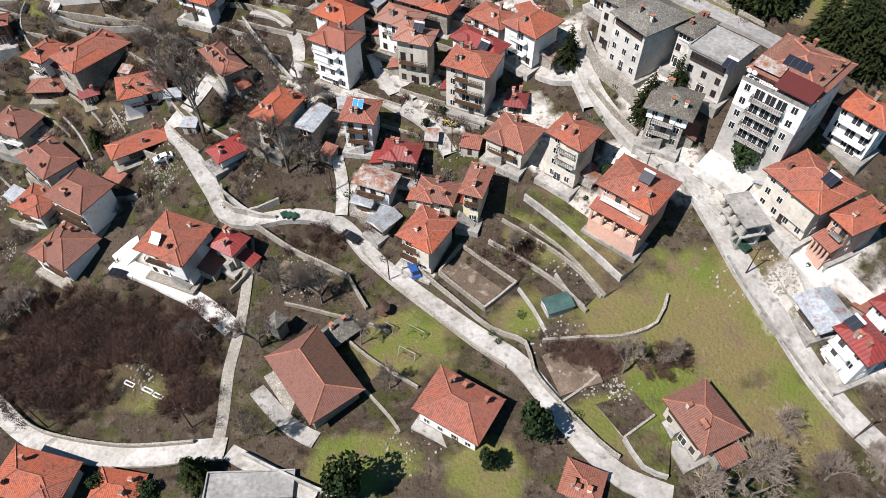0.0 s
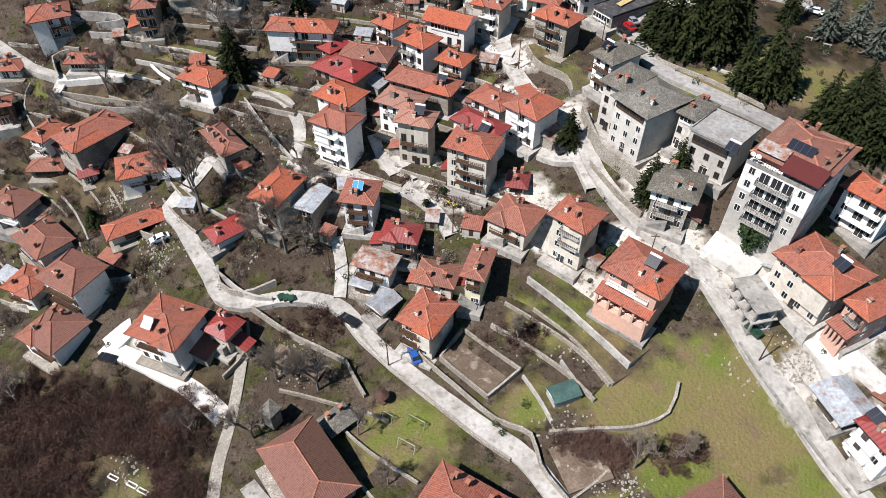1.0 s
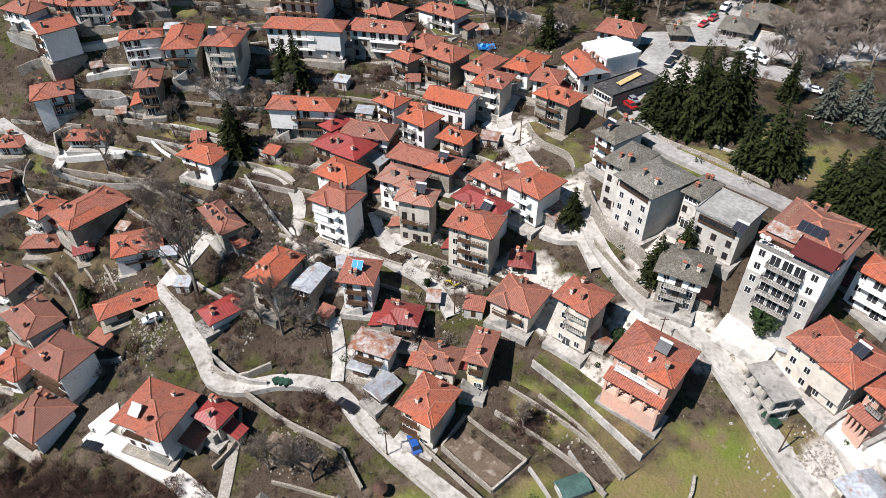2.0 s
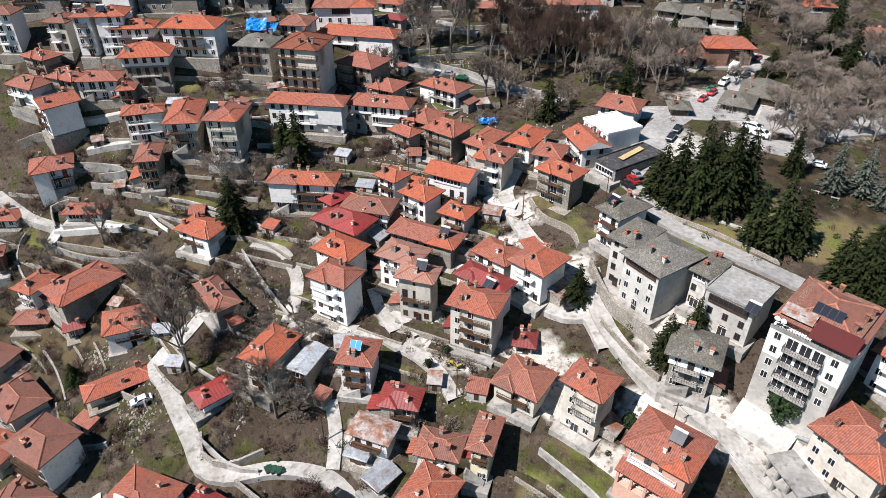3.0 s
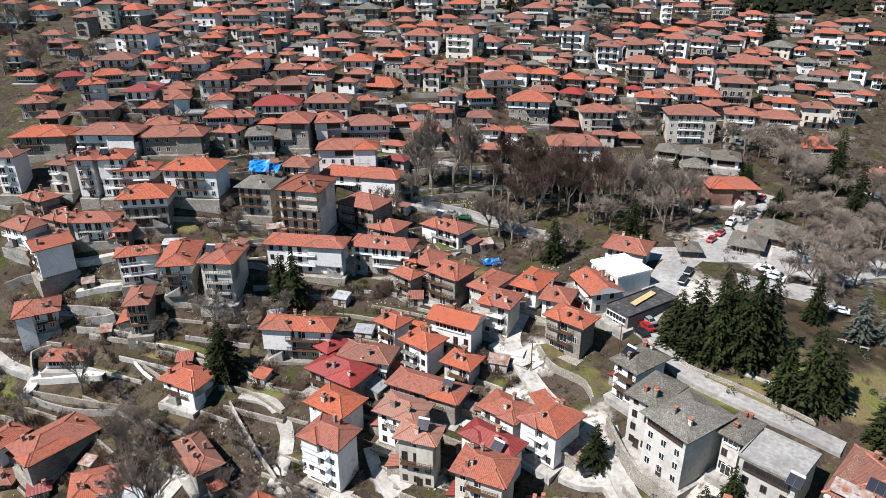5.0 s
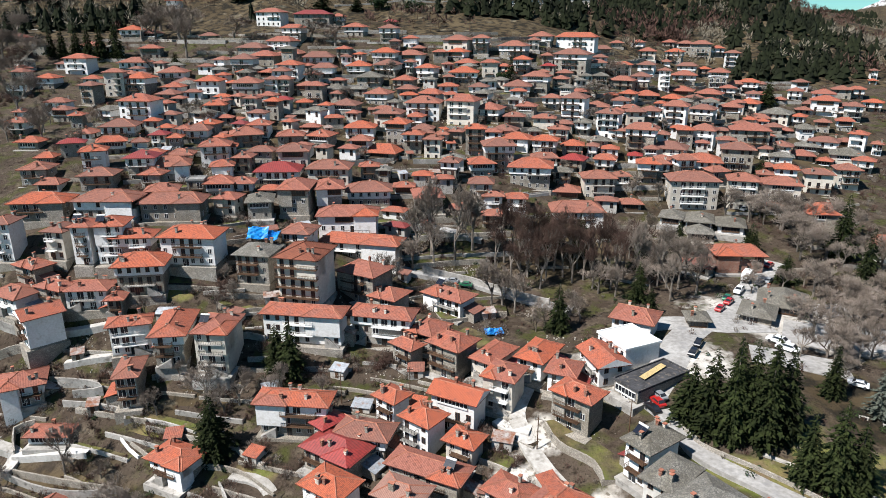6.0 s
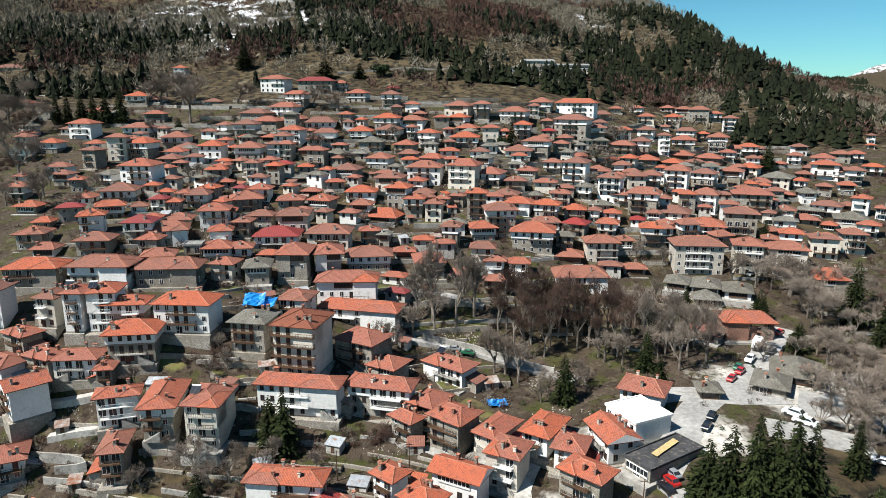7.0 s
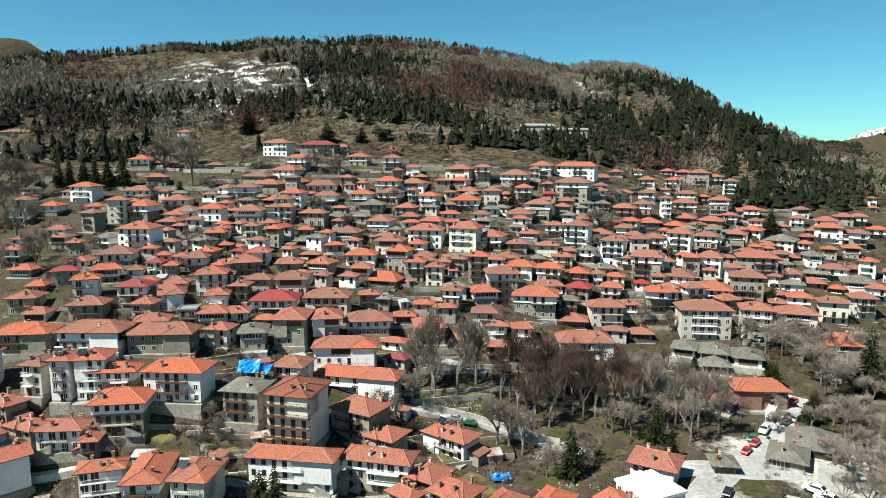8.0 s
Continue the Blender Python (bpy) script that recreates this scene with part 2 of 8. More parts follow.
FAR_NEEDLE = worn("dark_forest_needles", (0.022, 0.027, 0.012), (0.009, 0.012, 0.006), None, 1.0, 0.05, 0.3, 0.0, 0.2)
BLUE_NEEDLE = worn("blue_green_needles", (0.14, 0.155, 0.125), (0.07, 0.085, 0.065), None, 0.9, 0.6, 3.0, 0.0, 0.25)
GREEN_LEAF = worn("dark_evergreen_leaves", (0.035, 0.06, 0.018), (0.02, 0.036, 0.014), None, 0.8, 0.8, 4.0, 0.0, 0.35)
PALE_WOOD = worn("pale_leafless_wood", (0.255, 0.225, 0.170), (0.17, 0.145, 0.110), None, 0.95, 0.05, 1.0, 0.0, 0.1)


def glassy(name, tone, rough):
    m, n, l, b = nodes_of(name, rough)
    b.inputs["Base Color"].default_value = (*tone, 1)
    b.inputs["Specular IOR Level"].default_value = 0.6
    return m


PANE = glassy("dark_window_glass", (0.02, 0.022, 0.026), 0.08)
SOLAR = glassy("solar_cells", (0.008, 0.010, 0.018), 0.25)
BLUE_SOLAR = glassy("bright_blue_collector", (0.03, 0.22, 0.42), 0.2)
RUBBER = glassy("black_rubber", (0.02, 0.02, 0.02), 0.8)


def paint(name, tone):
    m, n, l, b = nodes_of(name, 0.3)
    b.inputs["Base Color"].default_value = (*tone, 1)
    b.inputs["Coat Weight"].default_value = 0.6
    return m


def ground_material():
    """Soil with grass, dry scrub, stony ground and old snow, after the cover of each stretch."""
    m, n, l, b = nodes_of("hillside_ground", 0.95)
    where = n.new("ShaderNodeNewGeometry").outputs["Position"]
    cover = n.new("ShaderNodeVertexColor"); cover.layer_name = "cover"
    sep = n.new("ShaderNodeSeparateColor"); l.new(cover.outputs["Color"], sep.inputs["Color"])
    soil = mixed(n, l, noise_of(n, l, where, 0.09, 6.0), (0.042, 0.030, 0.021), (0.069, 0.052, 0.038))
    soil = mixed(n, l, noise_of(n, l, where, 0.16, 7.0, 0.50, 0.64), soil, (0.046, 0.048, 0.014))
    soil = mixed(n, l, noise_of(n, l, where, 0.33, 9.0, 0.54, 0.72), soil, (0.102, 0.081, 0.057))
    soil = mixed(n, l, noise_of(n, l, where, 0.7, 10.0, 0.54, 0.68), soil, (0.021, 0.015, 0.010))
    soil = mixed(n, l, noise_of(n, l, where, 2.2, 8.0, 0.57, 0.70), soil, (0.019, 0.015, 0.009))
    soil = mixed(n, l, noise_of(n, l, where, 1.7, 9.0, 0.66, 0.74), soil, (0.149, 0.130, 0.105))
    grass = mixed(n, l, noise_of(n, l, where, 0.07, 6.0, 0.38, 0.60), (0.100, 0.122, 0.024), (0.150, 0.118, 0.052))
    grass = mixed(n, l, noise_of(n, l, where, 0.22, 9.0, 0.50, 0.68), grass, (0.135, 0.096, 0.058))
    grass = mixed(n, l, noise_of(n, l, where, 0.9, 10.0, 0.60, 0.78), grass, (0.19, 0.155, 0.10))
    grass = mixed(n, l, noise_of(n, l, where, 3.1, 10.0, 0.50, 0.85), grass, (0.065, 0.080, 0.016))
    scrub = mixed(n, l, noise_of(n, l, where, 0.05, 7.0), (0.046, 0.033, 0.018), (0.092, 0.069, 0.038))
    scrub = mixed(n, l, noise_of(n, l, where, 0.25, 9.0, 0.45, 0.60), scrub, (0.017, 0.014, 0.009))
    scrub = mixed(n, l, noise_of(n, l, where, 0.12, 9.0, 0.60, 0.72), scrub, (0.152, 0.129, 0.089))
    snow = mixed(n, l, noise_of(n, l, where, 0.06, 8.0, 0.48, 0.56), scrub, (0.82, 0.83, 0.85))
    def amount(socket, wobble):
        a = n.new("ShaderNodeMath"); a.operation = "ADD"; a.use_clamp = True
        w = n.new("ShaderNodeMath"); w.operation = "MULTIPLY_ADD"
        l.new(noise_of(n, l, where, wobble, 5.0, 0.0, 1.0), w.inputs[0]); w.inputs[1].default_value = 0.9; w.inputs[2].default_value = -0.45
        l.new(socket, a.inputs[0]); l.new(w.outputs[0], a.inputs[1])
        s = n.new("ShaderNodeMapRange"); s.inputs["From Min"].default_value = 0.35; s.inputs["From Max"].default_value = 0.65
        l.new(a.outputs[0], s.inputs["Value"])
        return s.outputs["Result"]
    col = mixed(n, l, amount(sep.outputs["Red"], 0.25), soil, grass)
    col = mixed(n, l, amount(sep.outputs["Green"], 0.04), col, scrub)
    col = mixed(n, l, sep.outputs["Blue"], col, snow)
    paved = mixed(n, l, noise_of(n, l, where, 0.25, 6.0), (0.50, 0.475, 0.43), (0.33, 0.305, 0.265))
    paved = mixed(n, l, noise_of(n, l, where, 0.8, 9.0, 0.54, 0.66), paved, (0.14, 0.12, 0.095))
    col = mixed(n, l, amount(cover.outputs["Alpha"], 0.3), col, paved)
    l.new(col, b.inputs["Base Color"])
    relief(n, l, b, noise_of(n, l, where, 1.6, 10.0), 0.8, 0.16)
    return m


SOIL = ground_material()

# ---- building blocks ----
def mesh_of(name, verts, faces, material=None, uvs=None, smooth=False):
    me = bpy.data.meshes.new(name)
    me.from_pydata(verts, [], faces)
    if uvs:
        layer = me.uv_layers.new(name="UVMap")
        layer.data.foreach_set("uv", np.array(uvs, np.float32).ravel())
    for m in (material if isinstance(material, (list, tuple)) else [material]):
        me.materials.append(m)
    if smooth:
        me.polygons.foreach_set("use_smooth", [True] * len(me.polygons))
    me.update()
    return me


class Shape:
    """Collects boxes, prisms and tubes into one mesh."""

    def __init__(self):
        self.v, self.f, self.m = [], [], []

    def box(self, x0, y0, z0, x1, y1, z1, m=0):
        k = len(self.v)
        self.v += [(x, y, z) for z in (z0, z1) for x, y in ((x0, y0), (x1, y0), (x1, y1), (x0, y1))]
        self.f += [(k + 3, k + 2, k + 1, k), (k + 4, k + 5, k + 6, k + 7)] + [(k + i, k + (i + 1) % 4, k + 4 + (i + 1) % 4, k + 4 + i) for i in range(4)]
        self.m += [m] * 6
        return self

    def face(self, points, m=0):
        k = len(self.v)
        self.v += [tuple(p) for p in points]
        self.f.append(tuple(range(k, k + len(points))))
        self.m.append(m)
        return self

    def bar(self, a, b, half, m=0, end=None):
        """A four-sided bar from a to b, which may taper."""
        a, b = Vector(a), Vector(b)
        d = (b - a).normalized()
        s = d.orthogonal().normalized()
        t = d.cross(s)
        k = len(self.v)
        for p, h in ((a, half), (b, half if end is None else end)):
            self.v += [tuple(p + s * h * c + t * h * e) for c, e in ((1, 1), (-1, 1), (-1, -1), (1, -1))]
        self.f += [(k + i, k + (i + 1) % 4, k + 4 + (i + 1) % 4, k + 4 + i) for i in range(4)] + [(k + 3, k + 2, k + 1, k), (k + 4, k + 5, k + 6, k + 7)]
        self.m += [m] * 6
        return self

    def tube(self, a, b, r0, r1, sides=6, m=0):
        a, b = Vector(a), Vector(b)
        d = (b - a).normalized()
        s = d.orthogonal().normalized()
        t = d.cross(s)
        k = len(self.v)
        for p, r in ((a, r0), (b, r1)):
            self.v += [tuple(p + (s * math.cos(2 * math.pi * i / sides) + t * math.sin(2 * math.pi * i / sides)) * r) for i in range(sides)]
        self.f += [(k + i, k + (i + 1) % sides, k + sides + (i + 1) % sides, k + sides + i) for i in range(sides)]
        self.f += [tuple(k + sides + i for i in range(sides)), tuple(k + sides - 1 - i for i in range(sides))]
        self.m += [m] * (sides + 2)
        return self

    def mesh(self, name, *materials, smooth=False):
        me = mesh_of(name, self.v, self.f, list(materials), smooth=smooth)
        me.polygons.foreach_set("material_index", self.m)
        return me


def part(name, me, parent, m=None, label=""):
    ob = new(name, me)
    ob.parent = parent
    if m is not None:
        ob.matrix_basis = m
    return tagged(ob, label) if label else ob


def thing(name, x, y, z, yaw, label, category, group=""):
    ob = new(name)
    ob.empty_display_size = 0.5
    ob.matrix_basis = pose(x, y, z, 0, 0, yaw)
    return tagged(ob, label, category, group)


# ---- the ground: one sheet to the horizon ----
def steps(lo, hi, fine_lo, fine_hi, fine, grow):
    out = list(np.arange(fine_lo, fine_hi + fine / 2, fine))
    s = fine
    while out[-1] < hi:
        s *= grow
        out.append(out[-1] + s)
    s = fine
    while out[0] > lo:
        s *= grow
        out.insert(0, out[0] - s)
    return out


def blob(x, y, cx, cy, rx, ry, turn=0.0):
    c, s = math.cos(radians(turn)), math.sin(radians(turn))
    u, v = (x - cx) * c + (y - cy) * s, (y - cy) * c - (x - cx) * s
    return max(0.0, 1.25 - 0.75 * math.hypot(u / rx, v / ry))


def cover(x, y):
    """Grass, dry scrub and old snow, from 0 to 1."""
    grass = max(blob(x, y, 49, 65, 15, 13, 0), blob(x, y, 41, 58, 12, 9, 0), blob(x, y, -7, 65, 9, 8, 0), blob(x, y, 15, 68, 6, 4, 0), blob(x, y, 26, 48, 6, 6, 0), blob(x, y, 31, 66, 8, 6, 0), blob(x, y, -14, 43, 10, 5, 0), blob(x, y, -58, 60, 8, 5, -25), blob(x, y, 77, 133, 14, 10, -30), blob(x, y, 55, 132, 10, 4, -30), blob(x, y, 34, 46, 7, 6, 0), blob(x, y, 4, 120, 4, 2, 0), blob(x, y, 79, 129, 9, 6, 0), blob(x, y, -85, 130, 4, 3, 0), blob(x, y, -69, 163, 5, 3, 0), blob(x, y, -98, 204, 5, 2, 0), blob(x, y, 56, 48, 12, 7, 0), blob(x, y, 7, 40, 7, 5, 0), blob(x, y, 92, 343, 9, 4, 0), blob(x, y, 19, 83, 9, 4, -30), blob(x, y, 77, 125, 4, 3, 0), blob(x, y, -85, 130, 4, 3, 0), blob(x, y, -43, 149, 5, 3, 0), blob(x, y, -111, 162, 4, 3, 0), blob(x, y, -107, 159, 3, 2, 0), blob(x, y, -72, 162, 4, 2, 0), blob(x, y, -74, 198, 5, 3, 0))
    bare = max(blob(x, y, 6, 78, 7, 5, 0), blob(x, y, 21, 57, 7, 5, 0), blob(x, y, -29, 82, 6, 4, 0), blob(x, y, 78, 140, 6, 4, 0), blob(x, y, -64, 105, 8, 5, 0), blob(x, y, -61, 108, 5, 4, 0), blob(x, y, -89, 172, 5, 4, 0))
    grass = min(1.0, grass) * (1 - min(1.0, bare))
    scrub = ease(400, 470, y) if y > 300 else 0.0
    scrub = max(scrub, min(1.0, max(blob(x, y, 89, 148, 12, 12, 0), blob(x, y, 86, 157, 10, 10, 0), blob(x, y, 79, 296, 50, 30, 0), blob(x, y, 133, 347, 60, 40, 0), blob(x, y, 50, 327, 40, 30, 0), blob(x, y, -66, 68, 17, 12, 0), blob(x, y, -49, 69, 8, 10, 0), blob(x, y, -85, 73, 14, 14, 0), blob(x, y, -69, 139, 12, 9, 0), blob(x, y, -61, 168, 10, 6, 0), blob(x, y, 36, 239, 20, 16, 0), blob(x, y, -91, 140, 22, 18, 0), blob(x, y, -51, 342, 60, 60, 0))))
    if y < 300:
        scrub = max(scrub, ease(170, 230, abs(x)))
    snow = min(1.0, max(blob(x, y, -262, 690, 24, 60), blob(x, y, -212, 690, 52, 55), blob(x, y, -135, 662, 34, 40), blob(x, y, -172, 612, 36, 34), blob(x, y, 150, 790, 14, 40)))
    snow = max(0.0, snow - 0.1)
    if y > 3300 and x > 1500:
        snow = 1.0
    paved = max(blob(x, y, a, b, c, d, -35) for a, b, c, d in ((0, 116, 8, 5), (-8, 124, 6, 6), (17, 112, 7, 5), (24, 106, 6, 4), (26, 128, 4, 9), (13, 141, 6, 4), (3, 138, 8, 4), (47, 92, 10, 5), (59, 87, 7, 6), (70, 76, 6, 9), (77, 62, 6, 10), (22, 101, 7, 4), (29, 89, 7, 3), (62, 70, 4, 8), (36, 97, 5, 4), (-22, 116, 5, 4), (-30, 120, 5, 4), (42, 112, 4, 8), (35, 168, 10, 8), (57, 170, 9, 8), (20, 152, 5, 6), (88, 190, 22, 12), (-60, 90, 5, 5), (-15, 98, 5, 5)))
    return grass, scrub, snow, min(1.0, paved)


def build_ground():
    xs = steps(-3900, 3900, -150, 170, 2.5, 1.055)
    ys = steps(-900, 4850, 26, 440, 2.5, 1.045)
    verts = [(x, y, height(x, y)) for y in ys for x in xs]
    n = len(xs)
    faces = [(j * n + i, j * n + i + 1, (j + 1) * n + i + 1, (j + 1) * n + i) for j in range(len(ys) - 1) for i in range(n - 1)]
    me = mesh_of("ground", verts, faces, SOIL, smooth=True)
    layer = me.color_attributes.new("cover", "FLOAT_COLOR", "POINT")
    layer.data.foreach_set("color", np.array([cover(x, y) for x, y, z in verts], np.float32).ravel())
    tagged(new("ground", me), "grassy and stony hillside ground under the village", "ground", kind="structure")


build_ground()


# ---- roads, lanes and yards ----
def smooth_line(points, gap=2.0):
    """Points every gap metres along a rounded line."""
    p = [Vector((*q, 0)) for q in points]
    out = []
    for i in range(len(p) - 1):
        a, b, c, d = p[max(i - 1, 0)], p[i], p[i + 1], p[min(i + 2, len(p) - 1)]
        k = max(2, int((c - b).length / gap))
        for j in range(k):
            u = j / k
            out.append(0.5 * (2 * b + (c - a) * u + (2 * a - 5 * b + 4 * c - d) * u * u + (3 * b - a - 3 * c + d) * u**3))
    out.append(p[-1])
    return [(q.x, q.y) for q in out]


def sides_of(line, k):
    a, b = Vector((*line[max(k - 1, 0)], 0)), Vector((*line[min(k + 1, len(line) - 1)], 0))
    d = (b - a).normalized()
    return Vector((-d.y, d.x, 0))


def top_of(x, y):
    """The sheet's own height, between its grid lines."""
    return max(height(x + a, y + b) for a in (-0.9, 0.0, 0.9) for b in (-0.9, 0.0, 0.9))


ROADS = []


def road(name, label, points, width, material, lift=0.10, kerb=True):
    line = smooth_line(points)
    ROADS.extend((x, y, width) for x, y in line)
    s = Shape()
    rings = []
    for k, (x, y) in enumerate(line):
        n = sides_of(line, k)
        w = width / 2 * (1 + 0.10 * noise.noise((x / 7, y / 7, 1.0)))
        z = max(top_of(x, y), 0.5 * (top_of(x + n.x * w * 0.8, y + n.y * w * 0.8) + top_of(x - n.x * w * 0.8, y - n.y * w * 0.8))) + lift
        rings.append([(x + n.x * w * u, y + n.y * w * u, z + dz) for u, dz in ((1.0, -2.2), (1.0, 0.0), (0.33, 0.04), (-0.33, 0.04), (-1.0, 0.0), (-1.0, -2.2))])
    for a, b in zip(rings, rings[1:]):
        for i in range(5):
            s.face((a[i], a[i + 1], b[i + 1], b[i]))
    ob = new(name, s.mesh(name, material))
    return tagged(ob, label, "road", kind="structure")


def terrace(line, high, label, stuff, name="stone_wall", seed=0):
    """A retaining wall on the downhill side with the levelled garden behind it, back to where the slope meets it."""
    line = smooth_line(line, 2.0)
    s = Shape()
    rings = []
    for k, (x, y) in enumerate(line):
        n = sides_of(line, k)
        if height(x + n.x, y + n.y) < height(x - n.x, y - n.y):
            n = -n
        z = min(height(x, y), height(x - n.x * 0.5, y - n.y * 0.5))
        up = height(x, y) + high * (1 + 0.10 * noise.noise((x / 3, y / 3, 9.0)))
        back = 0.8
        while back < 7.0 and height(x + n.x * back, y + n.y * back) < up - 0.12:
            back += 0.4
        rings.append([(x, y, z - 1.2), (x + n.x * 0.12, y + n.y * 0.12, up), (x + n.x * 0.5, y + n.y * 0.5, up + 0.02), (x + n.x * 0.52, y + n.y * 0.52, up - 0.14), (x + n.x * back, y + n.y * back, up - 0.10), (x + n.x * (back + 0.3), y + n.y * (back + 0.3), up - 1.5)])
    for a, b in zip(rings, rings[1:]):
        for i in range(5):
            s.face((a[i], a[i + 1], b[i + 1], b[i]), 1 if i == 3 else 0)
    s.face(rings[0])
    s.face(rings[-1][::-1])
    me = s.mesh(name, stuff, SOIL)
    layer = me.color_attributes.new("cover", "FLOAT_COLOR", "POINT")
    rich = random.Random(seed).choice((0.0, 0.0, 0.2, 0.5))
    layer.data.foreach_set("color", np.array([(rich, 0.0, 0.0, 0.0)] * len(me.vertices), np.float32).ravel())
    return tagged(new(name, me), label, "wall", "retaining walls")


def uphill_is_free(line):
    """Whether the strip above a wall holds no road, and the wall does not run round a plot."""
    run = sum(math.hypot(b[0] - a[0], b[1] - a[1]) for a, b in zip(line, line[1:]))
    if math.hypot(line[-1][0] - line[0][0], line[-1][1] - line[0][1]) < 0.8 * run:
        return False
    for k, (x, y) in enumerate(line):
        n = sides_of(line, k)
        if height(x + n.x, y + n.y) < height(x - n.x, y - n.y):
            n = -n
        if any((x + n.x * t - a) ** 2 + (y + n.y * t - b) ** 2 < (w / 2 + 0.6) ** 2 for t in (0.5, 2.0, 4.0) for a, b, w in ROADS):
            return False
    return True


def dry_wall(points, high, thick=0.5, label="grey rubble stone retaining wall along a terrace", material=None, name="stone_wall"):
    line = smooth_line(points, 2.0)
    if high >= 0.8 and uphill_is_free(line):
        return terrace(points, min(high, 1.8), label, material or WALL["stone"], name, int(points[0][0] * 7 + points[0][1]))
    s = Shape()
    rings = []
    for k, (x, y) in enumerate(line):
        n = sides_of(line, k) * thick / 2
        z = top_of(x, y)
        up = z + high * (1 + 0.12 * noise.noise((x / 3, y / 3, 9.0)))
        rings.append([(x + n.x, y + n.y, z - 1.5), (x + n.x, y + n.y, up), (x - n.x, y - n.y, up), (x - n.x, y - n.y, z - 1.5)])
    for a, b in zip(rings, rings[1:]):
        for i in range(3):
            s.face((a[i], a[i + 1], b[i + 1], b[i]))
    for r in (rings[0], rings[-1]):
        s.face(r)
    return tagged(new(name, s.mesh(name, material or WALL["stone"])), label, "wall", "retaining walls")


road("road", "pale dusty concrete road winding between the gardens", [(-54.8, 130.7), (-56.8, 126.8), (-59.0, 123.4), (-62.2, 118.5), (-59.1, 114.4), (-55.0, 108.6), (-49.3, 100.2), (-46.3, 95.7), (-41.3, 94.1), (-31.6, 95.1), (-21.8, 92.9), (-15.6, 86.5), (-9.5, 80.3), (-0.4, 71.3), (7.9, 63.4), (13.6, 58.3), (19.2, 49.8), (24.4, 42.6), (29.2, 38.2), (36.0, 35.7)], 3.7, PAVING)
road("road", "bright concrete driveway beside a white house", [(-69.9, 87.6), (-64.2, 85.0), (-56.8, 81.3), (-50.3, 77.8), (-45.1, 74.0), (-41.4, 70.7)], 4.0, YARD)
road("yard", "bright concrete yard beside a white house", [(-69.2, 87.2), (-66.0, 90.1), (-64.7, 90.9)], 5.0, YARD)
road("footpath", "narrow cobbled footpath down through the gardens", [(-40.2, 83.7), (-40.1, 76.3), (-40.2, 68.8), (-40.6, 61.6), (-39.8, 52.5), (-39.8, 47.3)], 2.2, COBBLE)
road("road", "pale lower road with a grassy verge", [(-93.4, 61.6), (-86.9, 58.1), (-77.3, 51.8), (-65.6, 48.1), (-53.0, 46.5), (-43.4, 46.8), (-38.1, 46.7)], 4.0, PAVING)
road("road", "pale lane beside a concrete wall", [(-37.4, 46.1), (-30.1, 42.2), (-20.7, 37.5)], 3.0, PAVING)
road("road", "pale lane climbing between houses", [(-21.3, 94.0), (-21.3, 100.2), (-22.8, 106.3)], 2.6, PAVING)
road("road", "pale concrete road running down past the apartment block", [(30.8, 130.1), (31.0, 119.2), (32.8, 112.2), (37.1, 103.0), (41.8, 97.1), (46.9, 91.6), (50.6, 83.4), (53.3, 76.1), (56.1, 69.3), (59.0, 63.8), (63.6, 53.8), (68.8, 45.5), (74.4, 38.7)], 4.4, PAVING)
road("forecourt", "bright concrete forecourt in front of the apartment block", [(50.9, 95.3), (54.5, 92.1), (58.1, 88.4)], 9.0, YARD)
road("road", "pale concrete lane in front of a row of houses", [(59.0, 87.3), (63.9, 80.6), (70.1, 72.0), (76.1, 63.9), (81.2, 55.3)], 4.0, YARD)
road("road", "grey asphalt road behind the slate-roofed house", [(41.9, 158.3), (45.9, 149.2), (48.4, 138.9), (55.3, 130.0), (62.1, 123.1), (68.7, 117.1)], 4.5, TARMAC)
road("road", "grey asphalt street through the village square", [(42.4, 156.9), (50.2, 167.4), (62.6, 185.6), (83.2, 203.7), (94.4, 220.1), (103.1, 229.0)], 8.0, TARMAC)
road("road", "pale lane between stone walls", [(-34.1, 125.2), (-23.5, 122.9), (-14.4, 120.2), (-10.6, 117.6), (-5.6, 114.2), (-1.3, 109.7), (1.6, 104.3)], 3.0, PAVING)
road("road", "pale alley between tall houses", [(-16.4, 132.6), (-14.1, 126.5), (-10.7, 120.6)], 2.6, PAVING)
road("road", "pale concrete road curving up between houses", [(18.0, 167.0), (14.7, 158.8), (16.3, 149.7), (19.1, 142.6), (23.0, 135.4)], 4.0, PAVING)
road("road", "pale concrete road below a stone wall", [(25.3, 128.1), (27.9, 121.5), (29.5, 117.0), (31.1, 110.1)], 4.0, PAVING)
road("road", "grey asphalt road below the wooded park", [(-18.0, 223.6), (-12.6, 222.7), (0.0, 221.5), (10.7, 218.8), (24.4, 212.2), (35.4, 205.3)], 5.0, TARMAC)
road("parking_place", "grey parking place beside bare trees", [(-19.0, 242.8), (-9.6, 245.3), (0.1, 243.9), (11.5, 240.6)], 5.5, TARMAC)
road("square", "grey paved square beside stone kiosks", [(50.0, 189.7), (60.8, 189.8), (71.0, 187.5), (83.7, 188.3)], 8, TARMAC)
road("square", "wide grey paved square under bare trees", [(86.1, 186.6), (92.5, 183.5), (99.6, 182.3), (112.8, 184.4), (124.3, 185.7)], 15, TARMAC)
road("road", "pale lane between garden walls", [(-102.6, 158.0), (-101.6, 161.9), (-110.3, 165.5), (-121.2, 172.1)], 3, PAVING)
